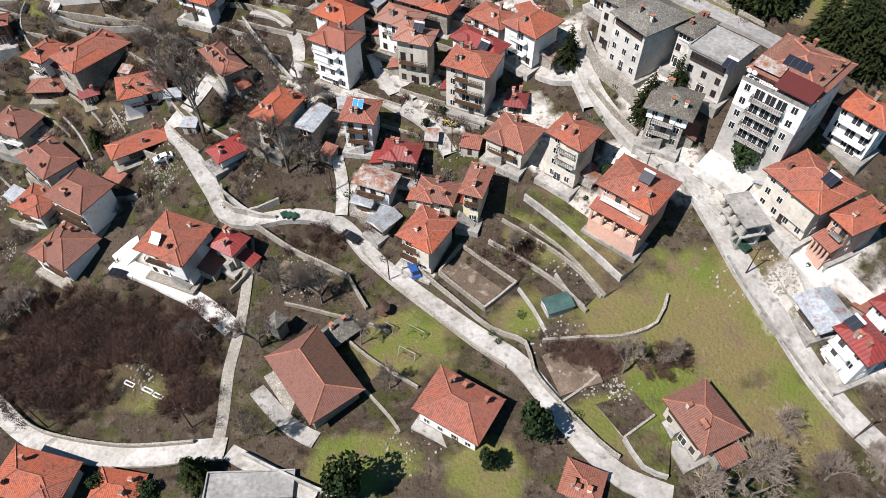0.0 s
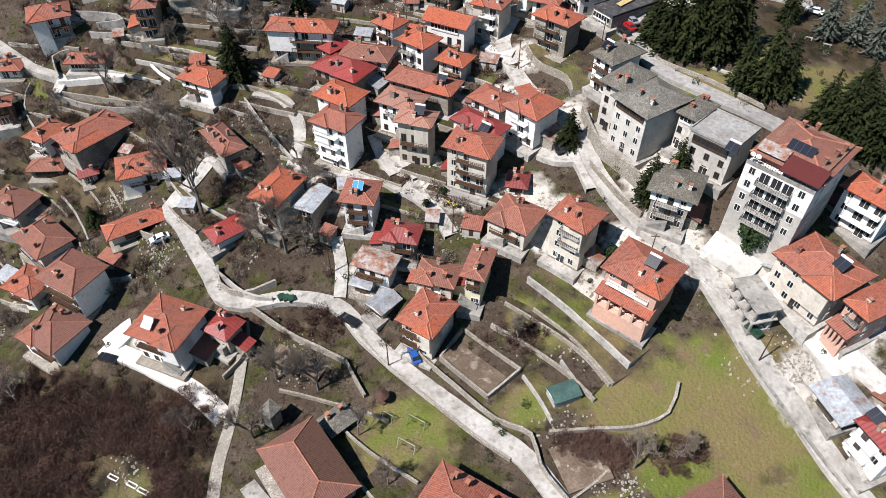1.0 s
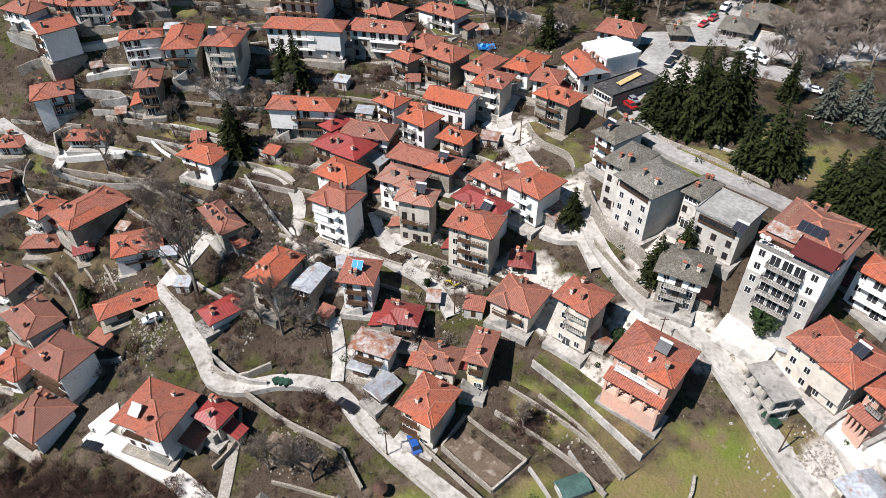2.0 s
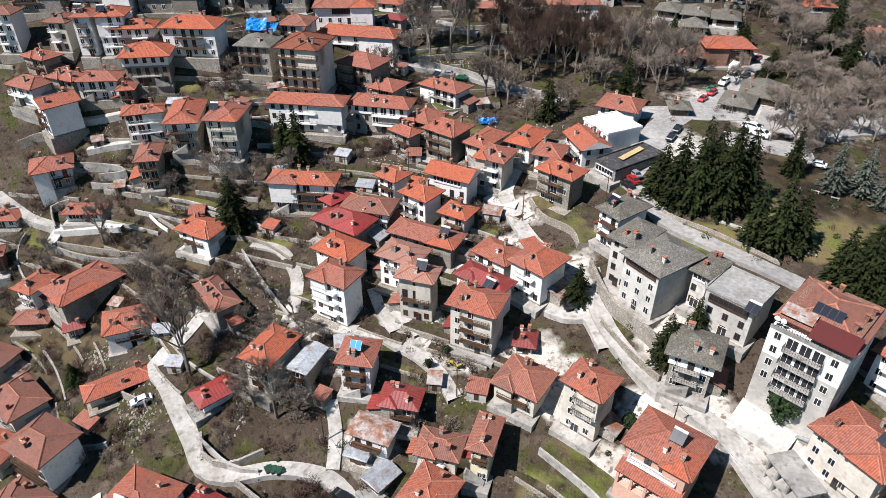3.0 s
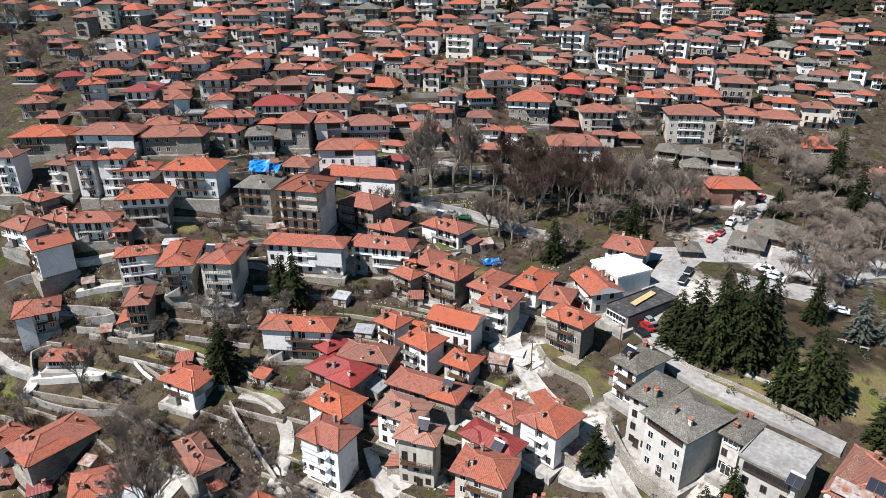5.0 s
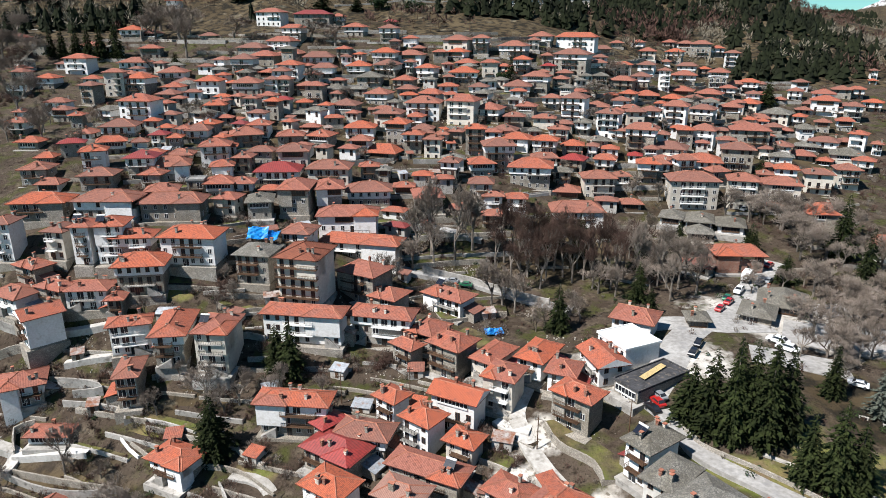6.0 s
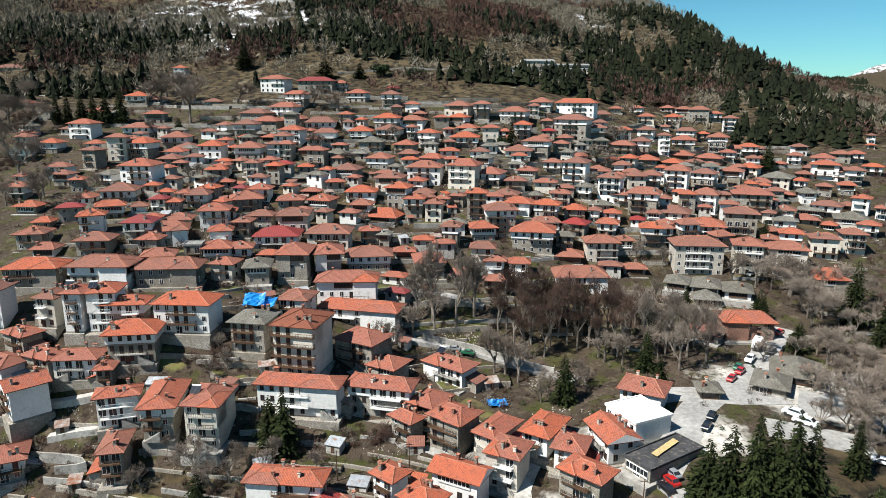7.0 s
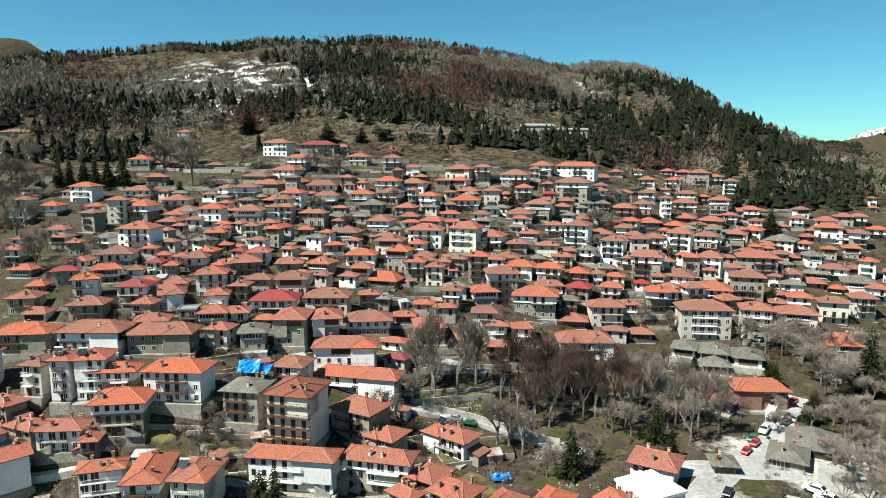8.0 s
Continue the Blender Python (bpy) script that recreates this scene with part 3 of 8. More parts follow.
road("terrace_yard", "bright stone terrace below a small house", [(-101.6, 161.5), (-90.2, 160.6), (-83.0, 159.9)], 2.8, YARD)
road("road", "pale lane round a walled garden", [(-47.1, 149.1), (-39.7, 146.6), (-34.5, 138.3), (-34.0, 129.8), (-34.7, 125.3)], 3.0, PAVING)
road("footpath", "stepped pale lane up the slope", [(-97.8, 180.7), (-90.3, 181.6), (-84.2, 182.0)], 2.2, PAVING)
road("footpath", "pale lane between terraces", [(-106.1, 187.8), (-98.2, 188.1), (-89.9, 189.2)], 2.5, PAVING)
road("footpath", "thin pale garden path", [(70.1, 126.1), (65.7, 130.8), (58.8, 136.3)], 0.8, PAVING)
road("footpath", "pale lane along the hillside", [(-55.9, 314.5), (-74.9, 314.9), (-88.1, 319.8)], 2.0, PAVING)
road("road", "pale hillside road above the houses", [(-297.7, 484.6), (-270.4, 476.5), (-241.3, 463.8)], 3.0, PAVING)
road("road", "pale hillside road above the village", [(2.5, 531.5), (-45.8, 519.5), (-76.5, 510.2)], 3.5, PAVING)
road("yard", "bright paved court between tall houses", [(-10.9, 126.1), (-7.0, 122.4), (-5.1, 119.2)], 3.5, PAVING)
road("yard", "pale parking place beside a road", [(21.3, 122.2), (24.6, 119.9), (28.0, 119.0)], 4, PAVING)
road("yard", "pale paved yard beside a road", [(10.5, 157.6), (13.1, 155.1), (17.2, 153.3)], 4, YARD)
road("yard", "pale concrete apron in front of houses", [(62.0, 79.3), (64.5, 74.4), (67.5, 68.9)], 3.5, YARD)
road("yard", "dusty pale ground beside a road", [(61.6, 78.6), (64.5, 73.3), (65.6, 68.3)], 3.0, PAVING)
road("yard", "grey concrete slab beside the church", [(-34.4, 57.7), (-31.1, 54.1), (-26.1, 49.4), (-21.8, 47.0)], 3.0, CONCRETE)
road("parking_place", "grey gravel parking place beside the firs", [(71.6, 172.6), (77.9, 170.5), (85.3, 167.6), (91.6, 165.9)], 9, TARMAC)
road("square", "grey paved ground under bare trees", [(99.7, 201.2), (106.2, 199.4), (116.9, 201.0)], 10, TARMAC)

PLOT = worn("dug_brown_soil", (0.19, 0.145, 0.108), (0.125, 0.092, 0.066), (0.27, 0.235, 0.19), 0.95, 0.25, 2.5, 0.4, 0.15)
road("garden_plot", "bare dug brown garden plot inside a low wall", [(1.9, 81.4), (6.1, 77.0), (10.3, 72.7)], 6.5, PLOT, 0.04)
road("garden_plot", "bare dug brown garden plot above a road", [(18.7, 55.7), (22.4, 56.9), (26.2, 58.0)], 8.2, PLOT, 0.04)
road("garden_plot", "bare brown earth below the upper road", [(-33.5, 84.8), (-28.5, 82.2), (-23.5, 79.6)], 4.5, PLOT, 0.04)
dry_wall([(-39.3, 92.5), (-31.1, 87.3), (-24.9, 84.2), (-19.4, 81.3)], 1.3, 0.5)
dry_wall([(-19.2, 81.3), (-16.8, 76.9), (-14.8, 73.5)], 1.0, 0.5)
dry_wall([(-47.6, 101.3), (-46.5, 97.5), (-41.4, 95.5), (-34.8, 97.6)], 1.2, 0.5)
dry_wall([(-16.7, 86.1), (-10.6, 79.2), (-2.5, 71.0), (5.8, 62.5), (11.1, 58.0)], 0.7, 0.35)
dry_wall([(-4.9, 80.8), (1.8, 73.4), (9.0, 65.6), (14.8, 62.1), (15.9, 56.6), (19.7, 50.7), (25.5, 44.0), (28.4, 41.5)], 1.0, 0.4)
dry_wall([(3.6, 84.4), (8.7, 79.4), (13.8, 74.4)], 0.9, 0.4, "low stone wall round a dug plot")
dry_wall([(13.8, 74.4), (10.8, 72.2), (7.8, 70.0)], 0.9, 0.4, "low stone wall round a dug plot")
dry_wall([(7.8, 70.0), (3.5, 74.7), (-0.7, 79.3)], 0.9, 0.4, "low stone wall round a dug plot")
dry_wall([(-0.7, 79.3), (1.4, 81.8), (3.6, 84.4)], 0.9, 0.4, "low stone wall round a dug plot")
dry_wall([(14.0, 73.2), (16.3, 68.8), (18.2, 64.0)], 0.9, 0.6, "pale stone garden wall between two lawns", CONCRETE)
dry_wall([(16.9, 86.1), (23.3, 79.1), (29.3, 69.7)], 1.2, 0.5)
dry_wall([(20.9, 75.2), (23.1, 70.9), (25.4, 68.0)], 1.0, 0.5, "pale stone garden wall between two lawns", CONCRETE)
dry_wall([(24.9, 85.4), (29.5, 78.8), (32.0, 73.3)], 0.8, 0.4)
dry_wall([(40.4, 69.3), (37.8, 64.3), (31.6, 62.2), (25.7, 62.3), (17.8, 62.3)], 0.7, 0.5)
dry_wall([(19.2, 50.3), (23.7, 53.1), (26.4, 55.2)], 0.5, 0.4)
dry_wall([(29.2, 44.4), (31.7, 39.8), (35.5, 38.2)], 1.2, 0.6, "pale concrete garden wall beside a lane", CONCRETE)
dry_wall([(29.7, 44.4), (35.3, 48.1)], 0.8, 0.4)
dry_wall([(-91.2, 62.5), (-87.2, 60.4), (-77.9, 53.7), (-68.7, 50.6), (-56.7, 48.4), (-44.2, 48.2)], 1.0, 0.4)
dry_wall([(-31.7, 76.1), (-25.2, 74.2), (-14.6, 70.2), (-10.0, 67.7)], 0.8, 0.4)
dry_wall([(-20.1, 68.9), (-12.9, 61.9), (-4.3, 55.4)], 0.6, 0.4)
dry_wall([(-14.6, 56.2), (-9.1, 49.6), (-7.5, 47.0)], 0.9, 0.3)
dry_wall([(-34.7, 45.4), (-24.9, 40.4), (-16.9, 36.8)], 1.4, 0.4, "pale concrete wall along a lane", CONCRETE)
dry_wall([(-39.7, 89.6), (-39.6, 83.7), (-43.1, 78.8)], 1.2, 0.4)
dry_wall([(51.6, 75.2), (54.1, 68.9), (57.7, 61.9), (61.2, 55.2), (65.7, 47.4)], 1.0, 0.4, "low grey concrete wall along a road", CONCRETE)
dry_wall([(30.6, 115.6), (35.3, 106.0), (38.6, 101.4)], 1.5, 0.4)
dry_wall([(-101.5, 161.2), (-104.0, 166.2), (-99.3, 167.3)], 1.3, 0.4)
dry_wall([(-100.1, 157.6), (-89.1, 154.4), (-70.6, 148.7)], 1.0, 0.4)
dry_wall([(-73.6, 159.8), (-67.4, 155.5), (-64.0, 153.3)], 1.2, 0.4)
dry_wall([(-90.2, 169.5), (-80.3, 166.9), (-72.2, 164.8)], 1.3, 0.4)
dry_wall([(-54.8, 151.8), (-45.7, 149.5), (-36.4, 142.8)], 0.9, 0.4)
dry_wall([(19.9, 153.8), (22.1, 147.5), (28.0, 141.2), (28.8, 136.4)], 2.5, 0.6)
dry_wall([(30.4, 129.1), (32.6, 119.1), (36.3, 113.0), (40.5, 105.9)], 3.0, 0.6)
dry_wall([(-8.1, 222.2), (5.4, 219.4), (19.3, 213.8), (29.1, 208.5)], 2.2, 0.5, "pale concrete retaining wall above a road", CONCRETE)
dry_wall([(-87.0, 203.7), (-79.6, 203.1), (-72.3, 202.7)], 1.5, 0.4)
dry_wall([(-78.5, 198.1), (-70.6, 198.2), (-62.7, 198.3)], 1.5, 0.4)
dry_wall([(-60.8, 196.7), (-50.0, 197.9), (-37.7, 200.6)], 1.5, 0.4)
dry_wall([(-103.8, 202.8), (-96.8, 201.1), (-93.2, 202.7)], 1.5, 0.4, "curved stone wall round a small lawn")
dry_wall([(46.7, 147.4), (48.8, 140.7), (57.1, 132.0), (66.3, 122.4)], 0.6, 0.3)
dry_wall([(11.7, 88.4), (18.1, 82.9), (24.4, 76.6), (28.7, 69.7)], 0.9, 0.5, "pale stone garden wall between terraces")
dry_wall([(9.1, 84.4), (15.7, 78.9), (22.0, 72.7), (26.0, 67.3)], 0.7, 0.5, "pale stone garden wall between terraces")
dry_wall([(16.2, 92.3), (22.4, 85.6), (27.6, 78.9), (32.4, 72.6)], 2.6, 0.5, "tall pale concrete retaining wall below a large house", CONCRETE)
dry_wall([(-101.3, 145.5), (-107.6, 150.6), (-111.0, 156.1), (-109.5, 160.8)], 1.6, 0.4, "grey concrete garden wall", CONCRETE)
dry_wall([(-104.2, 158.2), (-92.0, 153.2), (-81.9, 150.3), (-70.6, 148.7)], 1.0, 0.4, "pale concrete retaining wall of a garden", CONCRETE)
dry_wall([(-94.4, 171.0), (-85.4, 169.5), (-78.5, 167.5), (-76.9, 165.0)], 1.8, 0.4, "grey concrete garden wall", CONCRETE)
dry_wall([(-97.5, 175.9), (-89.4, 174.8), (-85.1, 173.0), (-92.3, 172.6)], 1.8, 0.4, "grey concrete garden wall", CONCRETE)
dry_wall([(-72.2, 165.1), (-64.9, 162.9), (-58.4, 160.0)], 1.2, 0.4, "grey concrete retaining wall above a garden", CONCRETE)
dry_wall([(-73.9, 175.6), (-66.9, 175.1), (-59.7, 172.9)], 1.5, 0.4, "grey stone retaining wall above a garden")
dry_wall([(-76.5, 161.4), (-73.4, 158.5), (-70.3, 156.2)], 0.9, 0.3, "white rendered garden wall", WALL['white'])
dry_wall([(-49.8, 157.3), (-44.7, 152.4), (-40.1, 150.1)], 1.5, 0.4)
dry_wall([(-48.9, 146.7), (-42.6, 137.5), (-34.3, 126.5)], 1.2, 0.4, "pale concrete wall across a garden", CONCRETE)
dry_wall([(-48.5, 100.8), (-41.1, 95.3), (-35.1, 94.0)], 1.4, 0.5, "pale concrete garden wall beside a lane", CONCRETE)
dry_wall([(-59.5, 185.3), (-52.7, 186.1), (-48.0, 185.4)], 1.8, 0.4, "grey concrete retaining wall above a garden", CONCRETE)
dry_wall([(-62.7, 194.1), (-56.8, 192.0), (-50.9, 193.6), (-39.9, 192.9)], 1.6, 0.4)
dry_wall([(-121.6, 191.1), (-114.3, 188.4), (-105.9, 187.2)], 1.8, 0.4, "grey concrete garden wall", CONCRETE)
dry_wall([(-117.4, 182.8), (-111.4, 184.2), (-103.5, 184.1)], 1.6, 0.4)
dry_wall([(-116.1, 194.6), (-109.2, 193.3), (-102.8, 193.5)], 1.8, 0.4)
dry_wall([(-72.4, 117.4), (-67.2, 112.3), (-61.2, 109.1)], 1.4, 0.4)
dry_wall([(-81.3, 106.8), (-73.3, 102.4), (-67.5, 102.0)], 1.4, 0.4, "grey concrete garden wall", CONCRETE)
dry_wall([(-103.3, 105.5), (-95.5, 102.0), (-89.1, 101.7)], 1.4, 0.4)


# ---- houses ----
def window_mesh(name, w, h, frame, shutters=False, t=0.09, out=0.07, back=0.025):
    """A frame with a middle bar round two set-back panes, all in one piece."""
    xs, zs = (-w / 2, -w / 2 + t, -0.035, 0.035, w / 2 - t, w / 2), (0.0, t, h - t, h)
    verts, faces, stuff = [], [], []
    for y in (-out, -back, 0.03):
        verts += [(x, y, z) for z in zs for x in xs]
    def v(layer, i, j):
        return layer * 24 + j * 6 + i
    for j in range(3):
        for i in range(5):
            pane = j == 1 and i in (1, 3)
            k = 1 if pane else 0
            faces.append((v(k, i, j), v(k, i + 1, j), v(k, i + 1, j + 1), v(k, i, j + 1)))
            stuff.append(1 if pane else 0)
            if pane:
                ring = ((i, j), (i + 1, j), (i + 1, j + 1), (i, j + 1))
                for a, c in zip(ring, ring[1:] + ring[:1]):
                    faces.append((v(0, *a), v(0, *c), v(1, *c), v(1, *a)))
                    stuff.append(0)
    rim = [(i, 0) for i in range(5)] + [(5, j) for j in range(3)] + [(i, 3) for i in range(5, 0, -1)] + [(0, j) for j in range(3, 0, -1)]
    for a, c in zip(rim, rim[1:] + rim[:1]):
        faces.append((v(2, *a), v(2, *c), v(0, *c), v(0, *a)))
        stuff.append(0)
    used = sorted({q for f in faces for q in f})
    spot = {q: i for i, q in enumerate(used)}
    me = mesh_of(name, [verts[q] for q in used], [tuple(spot[q] for q in f) for f in faces], [frame, PANE])
    me.polygons.foreach_set("material_index", stuff)
    return me


WINDOWS = [window_mesh("window", 1.15, 1.5, WHITE_PAINT), window_mesh("window", 1.05, 1.5, TIMBER), window_mesh("window", 0.9, 1.25, CONCRETE)]


def gallery_mesh(w, h=1.75):
    """A band of glazing in a timber frame that stands a little out from the wall."""
    s = Shape()
    n = max(3, int(w / 0.85))
    t = 0.10
    xs = [-w / 2]
    for i in range(n):
        a, c = -w / 2 + w * i / n, -w / 2 + w * (i + 1) / n
        xs += [a + t / 2, c - t / 2]
    xs.append(w / 2)
    rows = [0.0, 0.45, h - t, h]
    for j in range(3):
        for i in range(len(xs) - 1):
            pane = j == 1 and i % 2 == 1
            y = -0.19 if pane else -0.25
            s.face(((xs[i], y, rows[j]), (xs[i + 1], y, rows[j]), (xs[i + 1], y, rows[j + 1]), (xs[i], y, rows[j + 1])), 1 if pane else 0)
            if pane:
                for p, q in (((xs[i], rows[j]), (xs[i + 1], rows[j])), ((xs[i + 1], rows[j]), (xs[i + 1], rows[j + 1])), ((xs[i + 1], rows[j + 1]), (xs[i], rows[j + 1])), ((xs[i], rows[j + 1]), (xs[i], rows[j]))):
                    s.face(((p[0], -0.25, p[1]), (q[0], -0.25, q[1]), (q[0], -0.19, q[1]), (p[0], -0.19, p[1])))
    for a, c in (((-w / 2, 0.0), (w / 2, 0.0)), ((w / 2, 0.0), (w / 2, h)), ((w / 2, h), (-w / 2, h)), ((-w / 2, h), (-w / 2, 0.0))):
        s.face(((a[0], 0.05, a[1]), (c[0], 0.05, c[1]), (c[0], -0.25, c[1]), (a[0], -0.25, a[1])))
    return s


GALLERIES = {(gw, k): gallery_mesh(gw).mesh("gallery", stuff, PANE) for gw in (2.6, 4.0, 5.6, 7.4) for k, stuff in enumerate((TIMBER, WHITE_PAINT))}
DOORS = [window_mesh("door", 1.15, 2.1, TIMBER), window_mesh("door", 1.8, 2.15, WHITE_PAINT)]


def extruded(name, outline, across, material):
    """A solid from a flat outline (u, z), swept along the other way."""
    n = len(outline)
    a, b = across
    verts = [(u, a, z) for u, z in outline] + [(u, b, z) for u, z in outline]
    faces = [tuple(range(n)), tuple(range(2 * n - 1, n - 1, -1))] + [(i, i + n, (i + 1) % n + n, (i + 1) % n) for i in range(n)]
    return verts, faces


def comb(w, k):
    """The outline of a handrail with its k + 1 bars."""
    out = [(0.0, 1.0), (w, 1.0)]
    for i in range(k, -1, -1):
        u = (w - 0.05) * i / k
        out += ([] if i == k else [(u + 0.05, 0.92)]) + [(u + 0.05, 0.0), (u, 0.0)] + ([] if i == 0 else [(u, 0.92)])
    return out


def railing(w, d, material):
    verts, faces = extruded("railing", [(u - w / 2, z) for u, z in comb(w, max(4, int(w / 0.42)))], (-d, -d + 0.055), material)
    for x in (-w / 2, w / 2 - 0.05):
        more, shape = extruded("railing", comb(d - 0.06, 3), (0.0, 0.05), material)
        k = len(verts)
        verts += [(x + q, -d + 0.06 + p, r) for p, q, r in more]
        faces += [tuple(k + i for i in reversed(f)) for f in shape]
    return mesh_of("railing", verts, faces, material)


BALCONY = {}
for bw in (2.6, 4.2, 6.0, 8.0, 12.0):
    for kind, slab_stuff, rail_stuff in (("timber", TIMBER, TIMBER), ("concrete", CONCRETE, IRON), ("white", WALL["white"], WHITE_PAINT)):
        BALCONY[bw, kind] = (Shape().box(-bw / 2, -1.25, -0.16, bw / 2, 0.0, 0).mesh("slab", slab_stuff), railing(bw, 1.2, rail_stuff))


FAR_BALCONY = {}
for bw in (2.6, 4.2, 6.0, 8.0, 12.0):
    for kind, slab_stuff, rail_stuff in (("timber", TIMBER, TIMBER), ("concrete", CONCRETE, IRON), ("white", WALL["white"], WHITE_PAINT)):
        joined = Shape().box(-bw / 2, -1.25, -0.16, bw / 2, 0.0, 0)
        joined.box(-bw / 2, -1.2, 0.88, bw / 2, -1.14, 1.0, 1)
        for i in range(int(bw / 0.42) + 1):
            u = -bw / 2 + 0.025 + (bw - 0.05) * i / int(bw / 0.42)
            joined.box(u - 0.025, -1.19, 0.0, u + 0.025, -1.15, 0.88, 1)
        FAR_BALCONY[bw, kind] = joined.mesh("balcony", slab_stuff, rail_stuff)


def chimney_mesh(h):
    s = Shape().box(-0.3, -0.25, -0.8, 0.3, 0.25, h).box(-0.4, -0.35, h, 0.4, 0.35, h + 0.12)
    for x in (-0.3, 0.14):
        s.box(x, -0.25, h + 0.12, x + 0.16, 0.25, h + 0.38, 0)
    s.box(-0.42, -0.36, h + 0.38, 0.42, 0.36, h + 0.48, 1)
    return s


CHIMNEYS = [chimney_mesh(0.9).mesh("chimney", WALL["brick"], RIDGE), chimney_mesh(1.2).mesh("chimney", WALL["stone"], RIDGE), chimney_mesh(0.8).mesh("chimney", WALL["cream"], RIDGE)]


def hip_roof(w, d, z, eave, slope, material, hip=1.0, thick=0.2, x0=0.0, y0=0.0):
    """A hipped roof over a rectangle, with its ridge along the longer side. hip 0 makes a gable. Returns the tiles' mesh, the ridge lines and the ridge's height."""
    X, Y = w / 2 + eave, d / 2 + eave
    turned = Y > X
    A, B = (Y, X) if turned else (X, Y)
    rise = B * slope
    r = max(A - B * hip, 0.02) if hip > 0 else A
    low = z - eave * slope * 0.35
    top = low + rise
    def at(u, v, h):
        return (x0 - v, y0 + u, h) if turned else (x0 + u, y0 + v, h)
    c = [at(-A, -B, low), at(A, -B, low), at(A, B, low), at(-A, B, low)]
    p, q = at(-r, 0, top), at(r, 0, top)
    under = [(a, b, h - thick) for a, b, h in c]
    verts = c + [p, q] + under
    up = math.hypot(B, rise)
    faces = [(0, 1, 5, 4), (2, 3, 4, 5)]
    uvs = [(-A, 0), (A, 0), (r, up), (-r, up), (-A, 0), (A, 0), (r, up), (-r, up)]
    if hip > 0:
        side = math.hypot(A - r, rise)
        faces += [(1, 2, 5), (3, 0, 4)]
        uvs += [(-B, 0), (B, 0), (0, side)] * 2
    faces += [(6, 7, 1, 0), (7, 8, 2, 1), (8, 9, 3, 2), (9, 6, 0, 3), (9, 8, 7, 6)]
    uvs += [(0, 0)] * 20
    if hip <= 0:
        faces += [(1, 2, 5), (3, 0, 4)]
        uvs += [(0, 0)] * 6
    me = mesh_of("roof", verts, faces, [material, TIMBER, WALL["white"]], uvs)
    index = [0] * len(faces)
    k = 4 if hip > 0 else 2
    for i in range(4, 5):
        index[k + i] = 1
    if hip <= 0:
        index[-1] = index[-2] = 2
    me.polygons.foreach_set("material_index", index)
    lines = [(p, q)] + ([(c[0], p), (c[3], p), (c[1], q), (c[2], q)] if hip > 0 else [])
    return me, lines, top


LABELS = {
    "tile": "red clay tile roof", "old": "faded brown tile roof", "faded": "pale brown tile roof", "dark": "dark brown tile roof", "crimson": "crimson sheet tile roof",
    "tin": "grey sheet metal roof", "rust": "rusty sheet metal roof", "slate": "grey stone slab roof", "flatwhite": "flat white roof", "flatgrey": "flat concrete roof",
    "flatdark": "flat dark felt roof", "gable": "red tile gable roof", "tower": "red tile roof", "church": "weathered red tile roof", "frame": "open concrete frame",
}
WALL_WORDS = {"white": "white plastered", "cream": "cream plastered", "yellow": "pale yellow", "pink": "salmon plastered", "grey": "grey rendered", "brick": "red brick", "stone": "grey stone", "mix": "stone and white plaster"}


def lowest(x, y, w, d, yaw):
    c, s = math.cos(radians(yaw)), math.sin(radians(yaw))
    return min(height(x + u * c - v * s, y + u * s + v * c) for u in (-w / 2, 0, w / 2) for v in (-d / 2, 0, d / 2))


STOREY = 2.8
FOOT = []


def concrete_frame(x, y, z, w, d, s, yaw):
    """An unfinished building: slabs on bare columns."""
    FOOT.append((x, y, 0.5 * math.hypot(w, d)))
    h = thing("unfinished_building", x, y, z, yaw, "unfinished two-storey bare concrete frame building", "building")
    deep = lowest(x, y, w, d, yaw) - z - 0.8
    part("footing", Shape().box(-w / 2, -d / 2, deep, w / 2, d / 2, 0).mesh("footing", CONCRETE), h)
    for k in range(1, s + 1):
        part("slab", Shape().box(-w / 2 - 0.3, -d / 2 - 0.3, k * STOREY - 0.25, w / 2 + 0.3, d / 2 + 0.3, k * STOREY).mesh("slab", CONCRETE), h)
    column = Shape().box(-0.2, -0.2, 0, 0.2, 0.2, STOREY - 0.25).mesh("column", CONCRETE)
    for k in range(s):
        for u in (-w / 2 + 0.3, -w / 6, w / 6, w / 2 - 0.3):
            for v in (-d / 2 + 0.3, d / 2 - 0.3):
                part("column", column, h, pose(u, v, k * STOREY))
        part("back_wall", Shape().box(-w / 2, d / 2 - 0.75, 0, w / 2, d / 2 - 0.55, STOREY - 0.25).mesh("back_wall", WALL["grey"]), h, pose(0, 0, k * STOREY))
    return h


